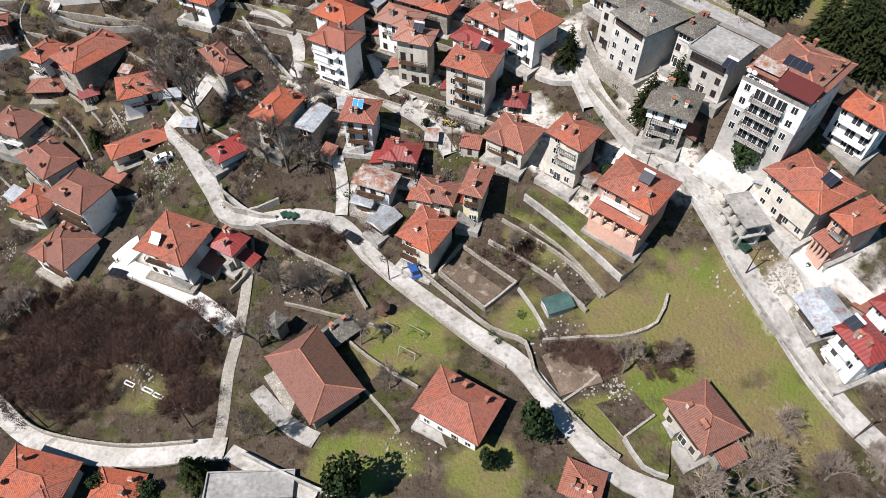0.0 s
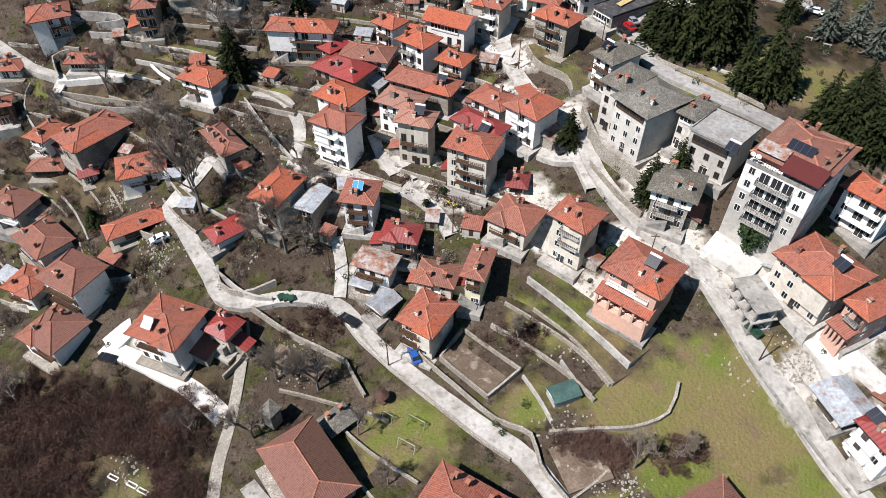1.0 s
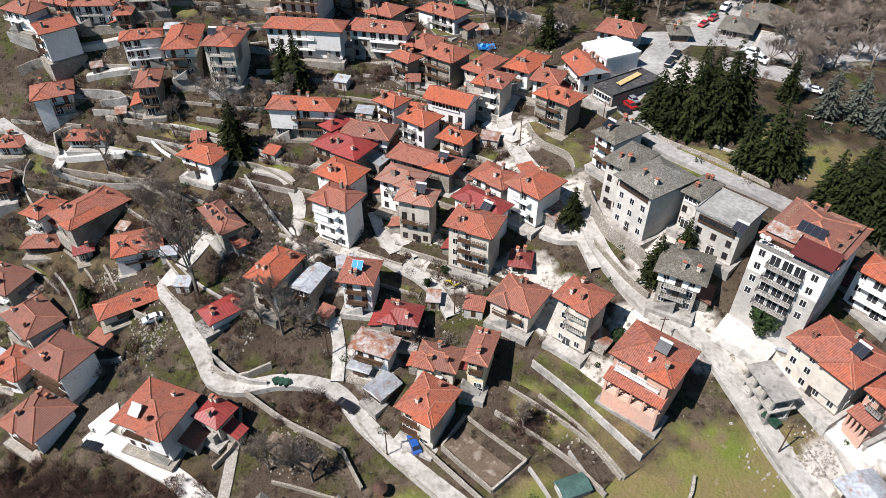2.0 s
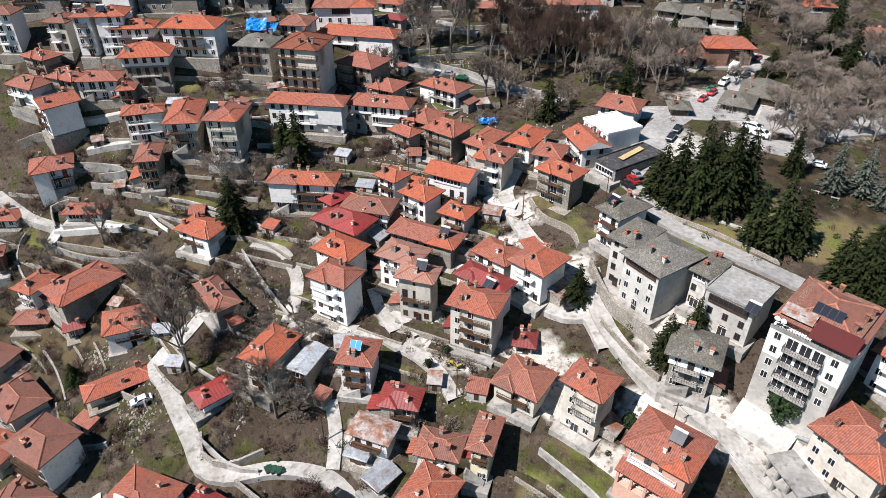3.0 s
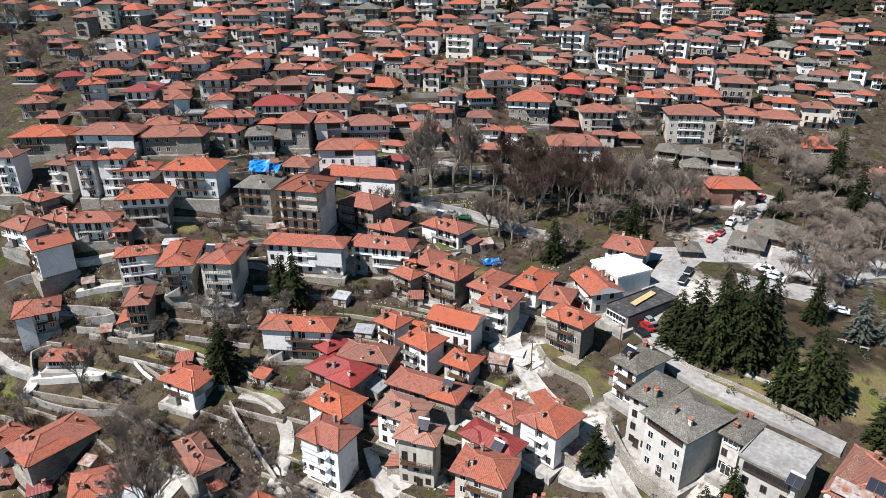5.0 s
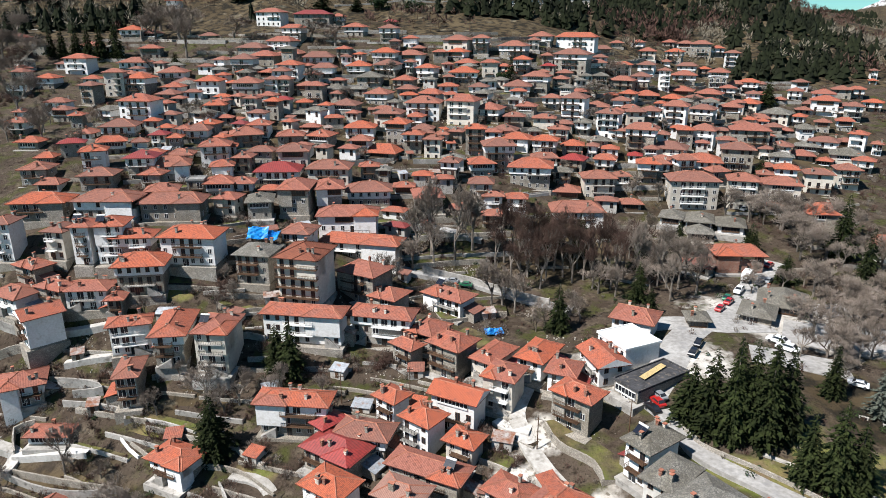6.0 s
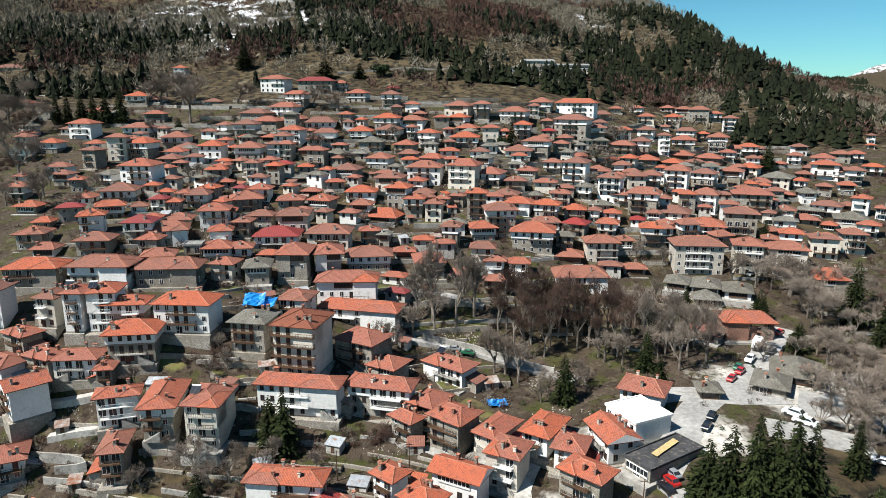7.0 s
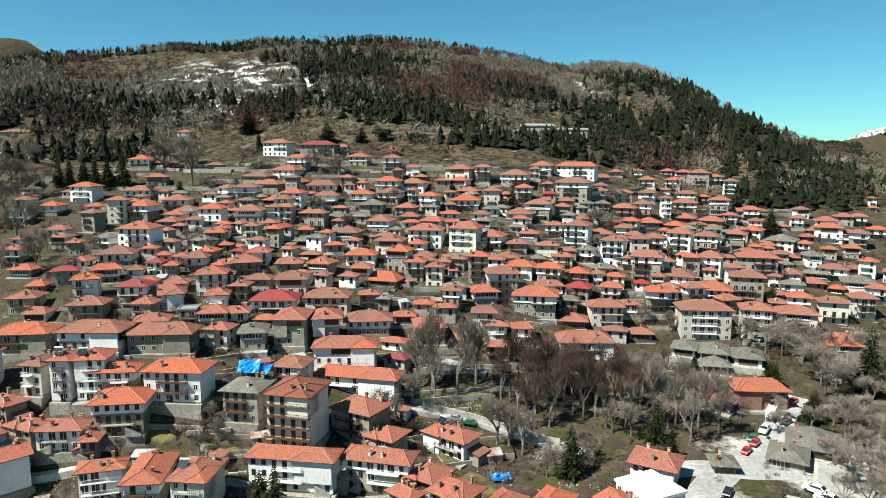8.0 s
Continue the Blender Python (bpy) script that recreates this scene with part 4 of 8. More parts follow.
def apartment_block(x, y, z, w, d, s, yaw):
    """The tall block: grey below, white above, a stack of balconies and a roof terrace cut into the tiles."""
    FOOT.append((x, y, 0.5 * math.hypot(w, d)))
    h = thing("apartment_block", x, y, z, yaw, "five-storey grey and white apartment block with red tile roof", "apartment block")
    deep = lowest(x, y, w + 1, d + 1, yaw) - z - 1
    top = s * STOREY
    part("lower_wall", Shape().box(-w / 2, -d / 2, deep, w / 2, d / 2, top - 2 * STOREY).mesh("lower_wall", WALL["grey"]), h)
    part("wall", Shape().box(-w / 2 - 0.02, -d / 2 - 0.02, top - 2 * STOREY, w / 2 + 0.02, d / 2 + 0.02, top - 0.4).mesh("wall", WALL["white"]), h)
    part("attic_wall", Shape().box(-w / 2 + 0.4, -d / 2 + 2.2, top - 0.4, w / 2 - 0.4, d / 2 - 0.2, top + 1.9).mesh("attic_wall", WALL["brick"]), h)
    me, lines, ridge = hip_roof(w - 0.5, d - 2.0, top + 1.2, 0.8, 0.36, ROOF["old"], y0=1.1)
    part("roof", me, h)
    cap = Shape()
    for a, b in lines:
        cap.bar(a, b, 0.13)
    part("ridge_tiles", cap.mesh("ridge_tiles", RIDGE), h)
    part("canopy", Shape().face(((-0.5, -d / 2 - 0.5, top + 1.4), (w / 2 + 0.3, -d / 2 - 0.5, top + 1.4), (w / 2 + 0.3, -d / 2 + 3.4, top + 2.6), (-0.5, -d / 2 + 3.4, top + 2.6))).face(((-0.5, -d / 2 - 0.5, top + 1.28), (-0.5, -d / 2 + 3.4, top + 2.48), (w / 2 + 0.3, -d / 2 + 3.4, top + 2.48), (w / 2 + 0.3, -d / 2 - 0.5, top + 1.28))).mesh("canopy", ROOF["crimson"]), h, label="dark red sheet canopy")
    part("parapet", Shape().box(-w / 2 - 0.05, -d / 2 - 0.05, top - 0.4, w / 2 + 0.05, -d / 2 + 0.15, top + 0.3).mesh("parapet", CONCRETE), h)
    for k in range(1, s):
        for u in (-w / 2 + 1.5, w / 2 - 1.7):
            part("window", WINDOWS[0], h, pose(u, -d / 2 - 0.03, k * STOREY + 0.7))
        slab, rail = BALCONY[6.0, "concrete"]
        b = part("balcony", slab, h, pose(-0.1, -d / 2, k * STOREY))
        part("railing", rail, b)
        for u in (-2.1, 0.0, 2.0):
            part("balcony_door", DOORS[1], h, pose(u, -d / 2 - 0.03, k * STOREY + 0.02))
        for v in (-d / 4, d / 4):
            part("window", WINDOWS[0], h, pose(w / 2 + 0.03, v, k * STOREY + 0.8, 0, 0, 90))
    part("roof_rail", railing(w - 0.4, 0.4, IRON), h, pose(0, -d / 2 + 0.35, top + 0.3))
    part("roof_cover", Shape().face(((-w / 2 + 0.2, -d / 2 + 1.6, top + 1.9), (-0.7, -d / 2 + 1.6, top + 1.9), (-0.7, -d / 2 + 4.2, top + 2.7), (-w / 2 + 0.2, -d / 2 + 4.2, top + 2.7))).mesh("roof_cover", ROOF["rust"]), h, label="rusty sheet cover over the roof terrace")
    for u in (-w / 2 + 0.5, -w / 2 + 1.5):
        dish = Shape().tube((0, 0, 0), (0, -0.18, 0.08), 0.12, 0.5, 12)
        part("satellite_dish", dish.mesh("satellite_dish", WHITE_PAINT), h, pose(u, -d / 2 + 0.5, top + 1.5, 20))
    for u, v in ((-3, 5.5), (-1, 6.5), (4.2, -2), (4.6, 1.5), (4.9, 4.0)):
        part("chimney", CHIMNEYS[0], h, pose(u, v, top + 2.0))
    return h


def house(x, y, z, w, d, s, yaw, roof, wall):
    if roof == "frame":
        return concrete_frame(x, y, z, w, d, s, yaw)
    if roof == "tower":
        return apartment_block(x, y, z, w, d, s, yaw)
    rng = random.Random(int(abs(x) * 131 + y * 977))
    near = y < 215
    if not near and wall == "white" and s >= 2:
        # many of the upper houses are plastered over a stone ground floor, or have weathered to cream
        wall = random.Random(int(abs(x) * 17 + y * 71)).choice(("mix", "mix", "white", "white", "cream"))
    if y > 290:
        # the upper rows face a little west of south
        yaw -= 14
    if y > 215 and roof == "tile" and random.Random(int(abs(x) * 29 + y * 53)).random() < 0.5:
        roof = "old"
    FOOT.append((x, y, 0.5 * math.hypot(w, d)))
    top = s * STOREY
    kind_name = {1: "cottage", 2: "house"}.get(s, "townhouse")
    h = thing(kind_name, x, y, z, yaw, f"{('one', 'two', 'three', 'four', 'five', 'six')[s - 1]}-storey {WALL_WORDS[wall]} house with a {LABELS[roof]}", "house", "village houses")
    deep = lowest(x, y, w + 3, d + 4, yaw) - z - 0.8
    lower = WALL["stone"] if wall in ("mix", "stone", "white", "cream") else WALL[wall if wall != "mix" else "stone"]
    upper = WALL["white"] if wall == "mix" else WALL[wall]
    split = 0.3 if wall not in ("mix",) else STOREY * max(1, s - 1)
    jut = 0.35 if wall == "mix" else 0.0
    # terrace on which the house stands: paved on the eastern side, rubble elsewhere
    paved = x > -8 and y < 150
    ty = rng.uniform(1.4, 2.6)
    side = 0.8
    if deep < -4.5:
        ty, side = 0.9, 0.3
    yard = Shape().box(-w / 2 - side, -d / 2 - ty, deep, w / 2 + side, d / 2 + 0.6, -0.12)
    part("terrace", yard.mesh("terrace", CONCRETE if paved or rng.random() < 0.4 else WALL["stone"]), h)
    if not near and wall != "mix":
        split = -0.3
    elif y < 300:
        part("lower_wall", Shape().box(-w / 2 + 0.01, -d / 2 + 0.01, -0.3, w / 2 - 0.01, d / 2 - 0.01, split).mesh("lower_wall", lower), h)
    shell = Shape().box(-w / 2 - jut, -d / 2 - jut, split, w / 2 + jut, d / 2 + jut, top)
    if y >= 300 and split > 0:
        shell.box(-w / 2 + 0.01, -d / 2 + 0.01, -0.3, w / 2 - 0.01, d / 2 - 0.01, split - 0.004, 1)
    part("wall", shell.mesh("wall", upper, lower), h)
    wide, far = w + 2 * jut, d + 2 * jut
    lines, ridge_top = [], top
    if roof.startswith("flat"):
        X, Y, t = w / 2 + 0.3, d / 2 + 0.3, 0.25
        ring = [[(-q, -r, k), (q, -r, k), (q, r, k), (-q, r, k)] for q, r, k in ((X, Y, top), (X, Y, top + 0.55), (X - t, Y - t, top + 0.55), (X - t, Y - t, top + 0.22))]
        faces = [(3, 2, 1, 0), (12, 13, 14, 15)] + [(4 * k + i, 4 * k + (i + 1) % 4, 4 * k + 4 + (i + 1) % 4, 4 * k + 4 + i) for k in range(3) for i in range(4)]
        slab = mesh_of("roof", [p for q in ring for p in q], faces, ROOF[roof])
        part("roof", slab, h)
        slope = 0.0
    else:
        stuff = ROOF.get(roof, ROOF["tile"])
        slope = 0.42 if roof not in ("tin", "rust") else 0.28
        if roof == "church":
            stuff = ROOF["old"]
        me, lines, ridge_top = hip_roof(wide, far, top, 0.95, slope, stuff, 0.0 if roof in ("gable", "tin") else (1.0 if rng.random() < 0.85 else 0.7))
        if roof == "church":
            # the shade on the north-east slope is put into its colour with darker tiles
            me.materials.append(ROOF["shade_dark"])
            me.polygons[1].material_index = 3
        part("roof", me, h)
        bx = None
        if y < 260 and wide > 6.2 and s > 1 and roof not in ("gable", "tin", "rust", "slate", "church") and rng.random() < 0.75:
            # a wing that stands forward under a roof of its own
            bw, bd = wide * rng.uniform(0.36, 0.48), far * 0.55
            bx = rng.choice((-1, 1)) * (wide / 2 - bw / 2)
            by = -far / 2 + bd / 2 - 0.75
            part("wing", Shape().box(bx - bw / 2, by - bd / 2, STOREY * (s - 2) if s > 2 else deep, bx + bw / 2, by + bd / 2, top).mesh("wing", upper), h)
            me, more, _ = hip_roof(bw, bd * 1.25, top + 0.12, 0.7, slope, stuff, 1.0, x0=bx, y0=by + bd * 0.125)
            part("wing_roof", me, h)
            lines += more
        if roof not in ("tin", "rust", "slate", "crimson") and y < 300:
            cap = Shape()
            for a, b in lines:
                cap.bar(Vector(a) + Vector((0, 0, 0.01)), Vector(b) + Vector((0, 0, 0.01)), 0.105)
            part("ridge_tiles", cap.mesh("ridge_tiles", RIDGE if roof != "dark" else ROOF["dark"]), h)
    if wall == "pink":
        # tiled canopies over the lower balconies, on brick piers
        for level in (1, 2):
            a, k = -d / 2 - 2.6, level * STOREY + 1.9
            uv = [(-w / 2, 0), (w / 2, 0), (w / 2, 3), (-w / 2, 3)]
            cv = [(-w / 2 - 0.3, a, k - 0.9), (w / 2 + 0.3, a, k - 0.9), (w / 2 + 0.3, -d / 2, k), (-w / 2 - 0.3, -d / 2, k)]
            me = mesh_of("canopy", cv + [(p, q, r - 0.15) for p, q, r in cv], [(0, 1, 2, 3), (7, 6, 5, 4), (4, 5, 1, 0), (5, 6, 2, 1), (7, 4, 0, 3)], ROOF["tile"], uv + [(0, 0)] * 16)
            if level == s - 2:
                part("canopy", me, h)
        part("loggia", Shape().box(-w / 2, -d / 2 - 2.2, deep, w / 2, -d / 2 - 0.01, (s - 3) * STOREY + 0.6).mesh("loggia", WALL["pink"]), h)
        for i in range(5):
            u = -w / 2 + 0.25 + (w - 0.5) * i / 4
            part("pier", Shape().box(u - 0.22, -d / 2 - 2.2, (s - 3) * STOREY + 0.6, u + 0.22, -d / 2 - 1.8, (s - 2) * STOREY + 1.05).mesh("pier", WALL["pink"]), h)
    for _ in range(0 if roof in ("church", "tin", "rust") or roof.startswith("flat") else (rng.randint(2, 4) if near else 1 if y < 330 else 0)):
        u, v = rng.uniform(-0.38, 0.38) * wide, rng.choice((-0.3, 0.3, 0.36, -0.36)) * far
        cz = ridge_top - max(0.2, (abs(v) / max(far / 2 + 0.95, 1)) * (ridge_top - top)) - 0.1
        part("chimney", rng.choice(CHIMNEYS), h, pose(u, v, max(cz, top + 0.1), 0, 0, rng.choice((0, 90))))
    # balconies
    shelf = {}
    bx0, size = 0.0, 0.0
    if s >= 2 and wall not in ("grey",) and roof != "church":
        kind = rng.choice(("timber", "timber", "concrete", "white")) if wall != "stone" else "timber"
        hotel = roof == "dark" and s == 5
        size = 12.0 if hotel and w > 11 else max((b for b in (2.6, 4.2, 6.0, 8.0) if b < w * rng.uniform(0.6, 1.02)), default=2.6)
        bx0 = rng.uniform(-1, 1) * max(0.0, (w - size) / 2)
        for level in range(1, s):
            if hotel or rng.random() < (0.9 if near else 0.75):
                off = jut if level * STOREY >= split else 0.0
                shelf[level] = True
                at = pose(bx0, -d / 2 - off, level * STOREY + 0.02)
                if y > 320:
                    part("balcony", FAR_BALCONY[size, kind], h, at)
                else:
                    slab, rail = BALCONY[size, kind]
                    part("railing", rail, part("balcony", slab, h, at))
    # openings
    glass = rng.choice(WINDOWS[:2] if wall != "stone" else WINDOWS)
    tall_door = rng.choice(DOORS)
    band = None
    if roof != "church" and (s - 1) not in shelf and rng.random() < 0.55:
        band = max((g for g in (2.6, 4.0, 5.6, 7.4) if g < wide * 0.9), default=None)
    def openings(count, length, place, rows, skip=0.1, front=False):
        for level in rows:
            off = jut if level * STOREY >= split else 0.0
            if front and band and level == s - 1:
                part("gallery", GALLERIES[band, 0 if rng.random() < 0.7 else 1], h, place(0, off) @ pose(0, 0, level * STOREY + 0.55))
                continue
            for i in range(count):
                if rng.random() < skip:
                    continue
                u = -length / 2 + length * (i + 0.5) / count
                if front and level in shelf and abs(u - bx0) < size / 2 - 0.5:
                    part("balcony_door", tall_door, h, place(u, off) @ pose(0, 0, level * STOREY + 0.06))
                else:
                    part("window", glass, h, place(u, off) @ pose(0, 0, level * STOREY + 0.75))
    levels = range(s)
    front = max(2, int(w / (2.3 if near else 2.6 if y < 300 else 3.1)))
    openings(front, w, lambda u, o: pose(u, -d / 2 - o, 0), levels, 0.1, True)
    flank = max(1, int(d / 3.2))
    right, left = (lambda u, o: pose(w / 2 + o, u, 0, 0, 0, 90)), (lambda u, o: pose(-w / 2 - o, u, 0, 0, 0, -90))
    # the flanks towards the hill behind have few openings
    turn = math.atan2(-x, 20 - y) - radians(yaw)
    if near:
        if math.cos(turn) > -0.08:
            openings(flank, d, right, levels, 0.25)
        if math.cos(turn) < 0.08:
            openings(flank, d, left, levels, 0.25)
    elif y < 290:
        openings(1 if d < 9 else 2, d, right if x < 40 else left, levels, 0.35)
    if near and 2 <= s <= 4 and wall not in ("pink", "grey") and roof != "church":
        if rng.random() < 0.55:
            # a lean-to beside the house under a low roof of its own
            aw, ad = rng.uniform(2.4, 3.6), d * rng.uniform(0.45, 0.75)
            ax, ay = rng.choice((-1, 1)) * (w / 2 + aw / 2 - 0.05), d / 2 - ad / 2 - rng.uniform(0.2, 0.8)
            part("lean_to", Shape().box(ax - aw / 2, ay - ad / 2, deep, ax + aw / 2, ay + ad / 2, 2.3).mesh("lean_to", lower), h)
            x1, x2 = (ax - aw / 2 - 0.4, ax + aw / 2) if ax < 0 else (ax + aw / 2 + 0.4, ax - aw / 2)
            y1, y2 = ay - ad / 2 - 0.4, ay + ad / 2 + 0.4
            cv = [(x1, y1, 2.25), (x1, y2, 2.25), (x2, y2, 3.3), (x2, y1, 3.3)]
            turn = (0, 1, 2, 3) if ax > 0 else (3, 2, 1, 0)
            sheet = mesh_of("lean_to_roof", cv + [(p, q, r - 0.14) for p, q, r in cv], [turn, tuple(k + 4 for k in reversed(turn)), (0, 1, 5, 4), (1, 2, 6, 5), (3, 0, 4, 7)], rng.choice((ROOF["tile"], ROOF["old"], ROOF["old"], ROOF["rust"], ROOF["tin"], ROOF["crimson"])), [(0, 0), (ad, 0), (ad, aw), (0, aw)] + [(0, 0)] * 16)
            part("lean_to_roof", sheet, h)
        if rng.random() < 0.45:
            way = rng.choice((-1, 1))
            profile = [(0.0, -0.1)]
            for k in range(12):
                profile += [(0.3 * k, 0.2 + 0.19 * k), (0.3 * k + 0.3, 0.2 + 0.19 * k)]
            profile = [(way * (w / 2 - 0.4) - way * p, q) for p, q in profile + [(3.6, -0.1)]]
            verts, faces = extruded("stairs", profile if way < 0 else profile[::-1], (-d / 2 - 1.15 - jut, -d / 2 - 0.02 - jut), CONCRETE)
            part("stairs", mesh_of("stairs", verts, faces, CONCRETE), h)
    if near:
        part("door", rng.choice(DOORS), h, pose(rng.uniform(-0.2, 0.2) * w, -d / 2 - 0.02, -0.1))
    return h


house(-104.7, 173.9, 14.4, 8.4, 7.4, 2, 25, "tile", "mix")
house(-77.2, 172.4, 15.7, 4.6, 9.4, 3, 11, "old", "stone")
house(-81.2, 183.7, 22.8, 9.3, 5.0, 3, 17, "tile", "white")
house(-69.7, 183.1, 22.4, 6.8, 13.6, 3, 7, "tile", "mix")
house(-57.5, 179.8, 21.0, 7.9, 10.6, 4, -4, "tile", "cream")
house(-93.9, 164.4, 9.0, 9.0, 4.3, 1, 1, "tile", "white")
house(-59.1, 151.2, 9.1, 8.7, 5.6, 2, -24, "tile", "mix")
house(-115.2, 154.2, -0.6, 4.0, 4.1, 2, 20, "tile", "brick")
house(-19.4, 68.4, -9.6, 3.1, 4.1, 1, -49, "slate", "stone")
house(-115.7, 165.7, 6.4, 5.8, 5.2, 1, 4, "tile", "white")
house(-101.1, 145.8, -3.7, 5.2, 7.2, 2, -24, "tile", "white")
house(-87.5, 142.9, -1.4, 9.3, 14.2, 2, -37, "tile", "stone")
house(-71.3, 129.7, -1.7, 9.6, 7.1, 2, 21, "tile", "white")
house(-100.9, 140.4, -7.2, 7.8, 4.8, 1, 3, "old", "stone")
house(-106.4, 128.9, -12.6, 9.5, 7.5, 2, -20, "old", "cream")
house(-88.0, 135.0, -4.9, 3.1, 4.1, 1, 27, "crimson", "stone")
house(-50.7, 131.0, 4.5, 11.2, 4.1, 2, -50, "old", "stone")
house(-35.0, 113.2, 2.4, 5.9, 9.4, 3, -26, "tile", "cream")
house(-69.1, 115.3, -4.0, 12.9, 4.1, 1, 33, "tile", "cream")
house(-27.8, 112.1, 2.9, 3.1, 6.6, 2, -23, "tin", "stone")
house(-17.1, 110.2, 3.6, 5.9, 6.2, 3, -10, "tile", "white")
house(-46.5, 108.7, -0.0, 4.0, 6.7, 1, -49, "crimson", "white")
house(-35.1, 160.8, 14.5, 15.1, 5.0, 3, -6, "tile", "mix")
house(-27.0, 156.9, 14.0, 3.4, 5.6, 2, -42, "crimson", "stone")
house(-18.5, 153.7, 13.9, 10.5, 5.6, 2, -15, "old", "mix")
house(-23.8, 149.9, 12.4, 12.3, 8.2, 2, -32, "crimson", "stone")
house(-23.6, 138.0, 9.4, 8.9, 6.5, 3, -33, "tile", "white")
house(-23.1, 127.3, 7.1, 8.1, 5.9, 4, -30, "tile", "white")
house(-9.3, 134.3, 10.4, 8.6, 5.9, 3, -26, "faded", "white")
house(-5.8, 125.1, 8.9, 6.9, 4.4, 4, -16, "faded", "cream")
house(-4.5, 142.4, 12.9, 15.6, 5.5, 2, -26, "tile", "stone")
house(-13.0, 159.6, 16.1, 5.4, 4.9, 3, -39, "tile", "white")
house(-5.8, 152.7, 15.2, 6.9, 5.8, 3, -38, "tile", "white")
house(2.8, 148.4, 15.3, 6.1, 4.9, 2, -31, "tile", "cream")
house(1.7, 158.2, 17.5, 10.4, 5.9, 3, -28, "gable", "white")
house(0.7, 176.5, 21.0, 8.7, 7.7, 3, -37, "tile", "stone")
house(-10.7, 180.8, 20.8, 6.4, 4.1, 2, -42, "tile", "stone")
house(-5.3, 188.1, 21.9, 6.6, 8.2, 2, -34, "tile", "stone")
house(10.4, 174.3, 21.7, 5.4, 10.4, 2, -38, "tile", "cream")
house(12.2, 163.0, 20.0, 6.7, 7.3, 3, -28, "tile", "cream")
house(21.3, 173.2, 22.7, 6.1, 10.6, 2, -33, "tile", "white")
house(35.3, 167.7, 24.3, 9.8, 6.7, 2, -75, "gable", "white")
house(42.6, 173.7, 25.7, 10.3, 10.0, 2, -65, "flatwhite", "white")
house(47.5, 185.7, 26.5, 9.8, 8.3, 2, -29, "tile", "white")
house(44.7, 161.2, 25.2, 6.7, 16.1, 1, -57, "flatdark", "stone")
house(26.1, 165.6, 22.4, 5.9, 6.7, 2, -24, "tile", "white")
house(27.1, 153.7, 20.5, 8.6, 5.7, 3, -42, "tile", "stone")
house(19.4, 127.9, 13.2, 7.5, 8.0, 3, -44, "tile", "white")
house(11.3, 134.4, 13.4, 7.4, 5.0, 2, -39, "tile", "mix")
house(8.0, 125.0, 10.5, 10.4, 4.1, 3, -39, "crimson", "white")
house(6.1, 116.8, 8.4, 8.9, 6.3, 4, -24, "tile", "cream")
house(15.7, 114.4, 8.9, 3.1, 4.1, 1, -12, "crimson", "white")
house(14.5, 103.6, 6.1, 7.9, 7.2, 2, -34, "old", "cream")
house(25.0, 97.1, 6.5, 6.8, 5.8, 4, -40, "tile", "cream")
house(35.1, 84.6, 5.3, 10.0, 8.3, 4, -40, "tile", "pink")
house(43.8, 101.4, 13.2, 6.9, 6.8, 3, -28, "slate", "mix")
house(61.6, 97.1, 16.6, 12.0, 15.0, 5, -46, "tower", "grey")
house(76.9, 95.5, 16.0, 8.2, 5.3, 3, -52, "tile", "white")
house(65.0, 83.3, 10.2, 10.9, 9.3, 3, -60, "tile", "cream")
house(71.7, 76.5, 8.6, 3.8, 8.4, 3, -65, "tile", "pink")
house(54.4, 80.7, 8.1, 7.6, 4.4, 2, -77, "frame", "grey")
house(65.6, 64.1, 3.6, 6.2, 5.8, 1, -74, "tin", "cream")
house(68.1, 56.3, 1.0, 6.1, 4.8, 3, -69, "crimson", "white")
house(74.7, 60.9, 3.3, 5.2, 5.8, 3, -65, "crimson", "white")
house(41.6, 46.2, -2.4, 8.6, 6.9, 2, -65, "old", "cream")
house(2.7, 49.4, -4.9, 10.6, 7.5, 2, -31, "tile", "white")
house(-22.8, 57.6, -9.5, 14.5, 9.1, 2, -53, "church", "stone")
house(-71.2, 42.5, -19.1, 11.8, 6.9, 2, -14, "tile", "cream")
house(-56.1, 40.7, -16.3, 6.8, 4.1, 1, -9, "tile", "stone")
house(-31.9, 39.3, -11.6, 14.1, 4.1, 1, 2, "flatgrey", "grey")
house(21.8, 37.2, -4.1, 4.7, 4.1, 1, -23, "old", "white")
house(-93.7, 116.7, -13.1, 10.8, 7.6, 2, -40, "old", "cream")
house(-77.8, 99.7, -9.4, 9.6, 8.0, 3, -28, "old", "white")
house(-93.2, 105.5, -15.9, 7.6, 6.2, 2, -21, "tile", "white")
house(-80.6, 90.5, -13.9, 8.9, 8.4, 2, -30, "old", "white")
house(-53.8, 86.2, -9.0, 10.0, 9.2, 3, -21, "tile", "white")
house(-43.4, 86.7, -8.1, 4.7, 4.1, 2, -29, "crimson", "cream")
house(-12.0, 91.4, -3.5, 3.1, 4.1, 1, -42, "tin", "stone")
house(-13.6, 97.7, -1.1, 7.0, 4.1, 2, -21, "rust", "white")
house(-16.1, 96.8, -2.4, 3.1, 4.1, 1, -19, "tin", "stone")
house(-8.6, 102.7, 2.0, 6.4, 4.3, 2, -13, "crimson", "stone")
house(-1.2, 93.5, -0.4, 6.7, 4.7, 2, -16, "old", "cream")
house(6.7, 92.4, 1.0, 3.1, 7.2, 3, -19, "old", "yellow")
house(-3.0, 84.4, -4.0, 6.6, 7.8, 3, -32, "tile", "cream")
house(38.0, 137.3, 20.1, 5.3, 8.8, 3, -55, "slate", "white")
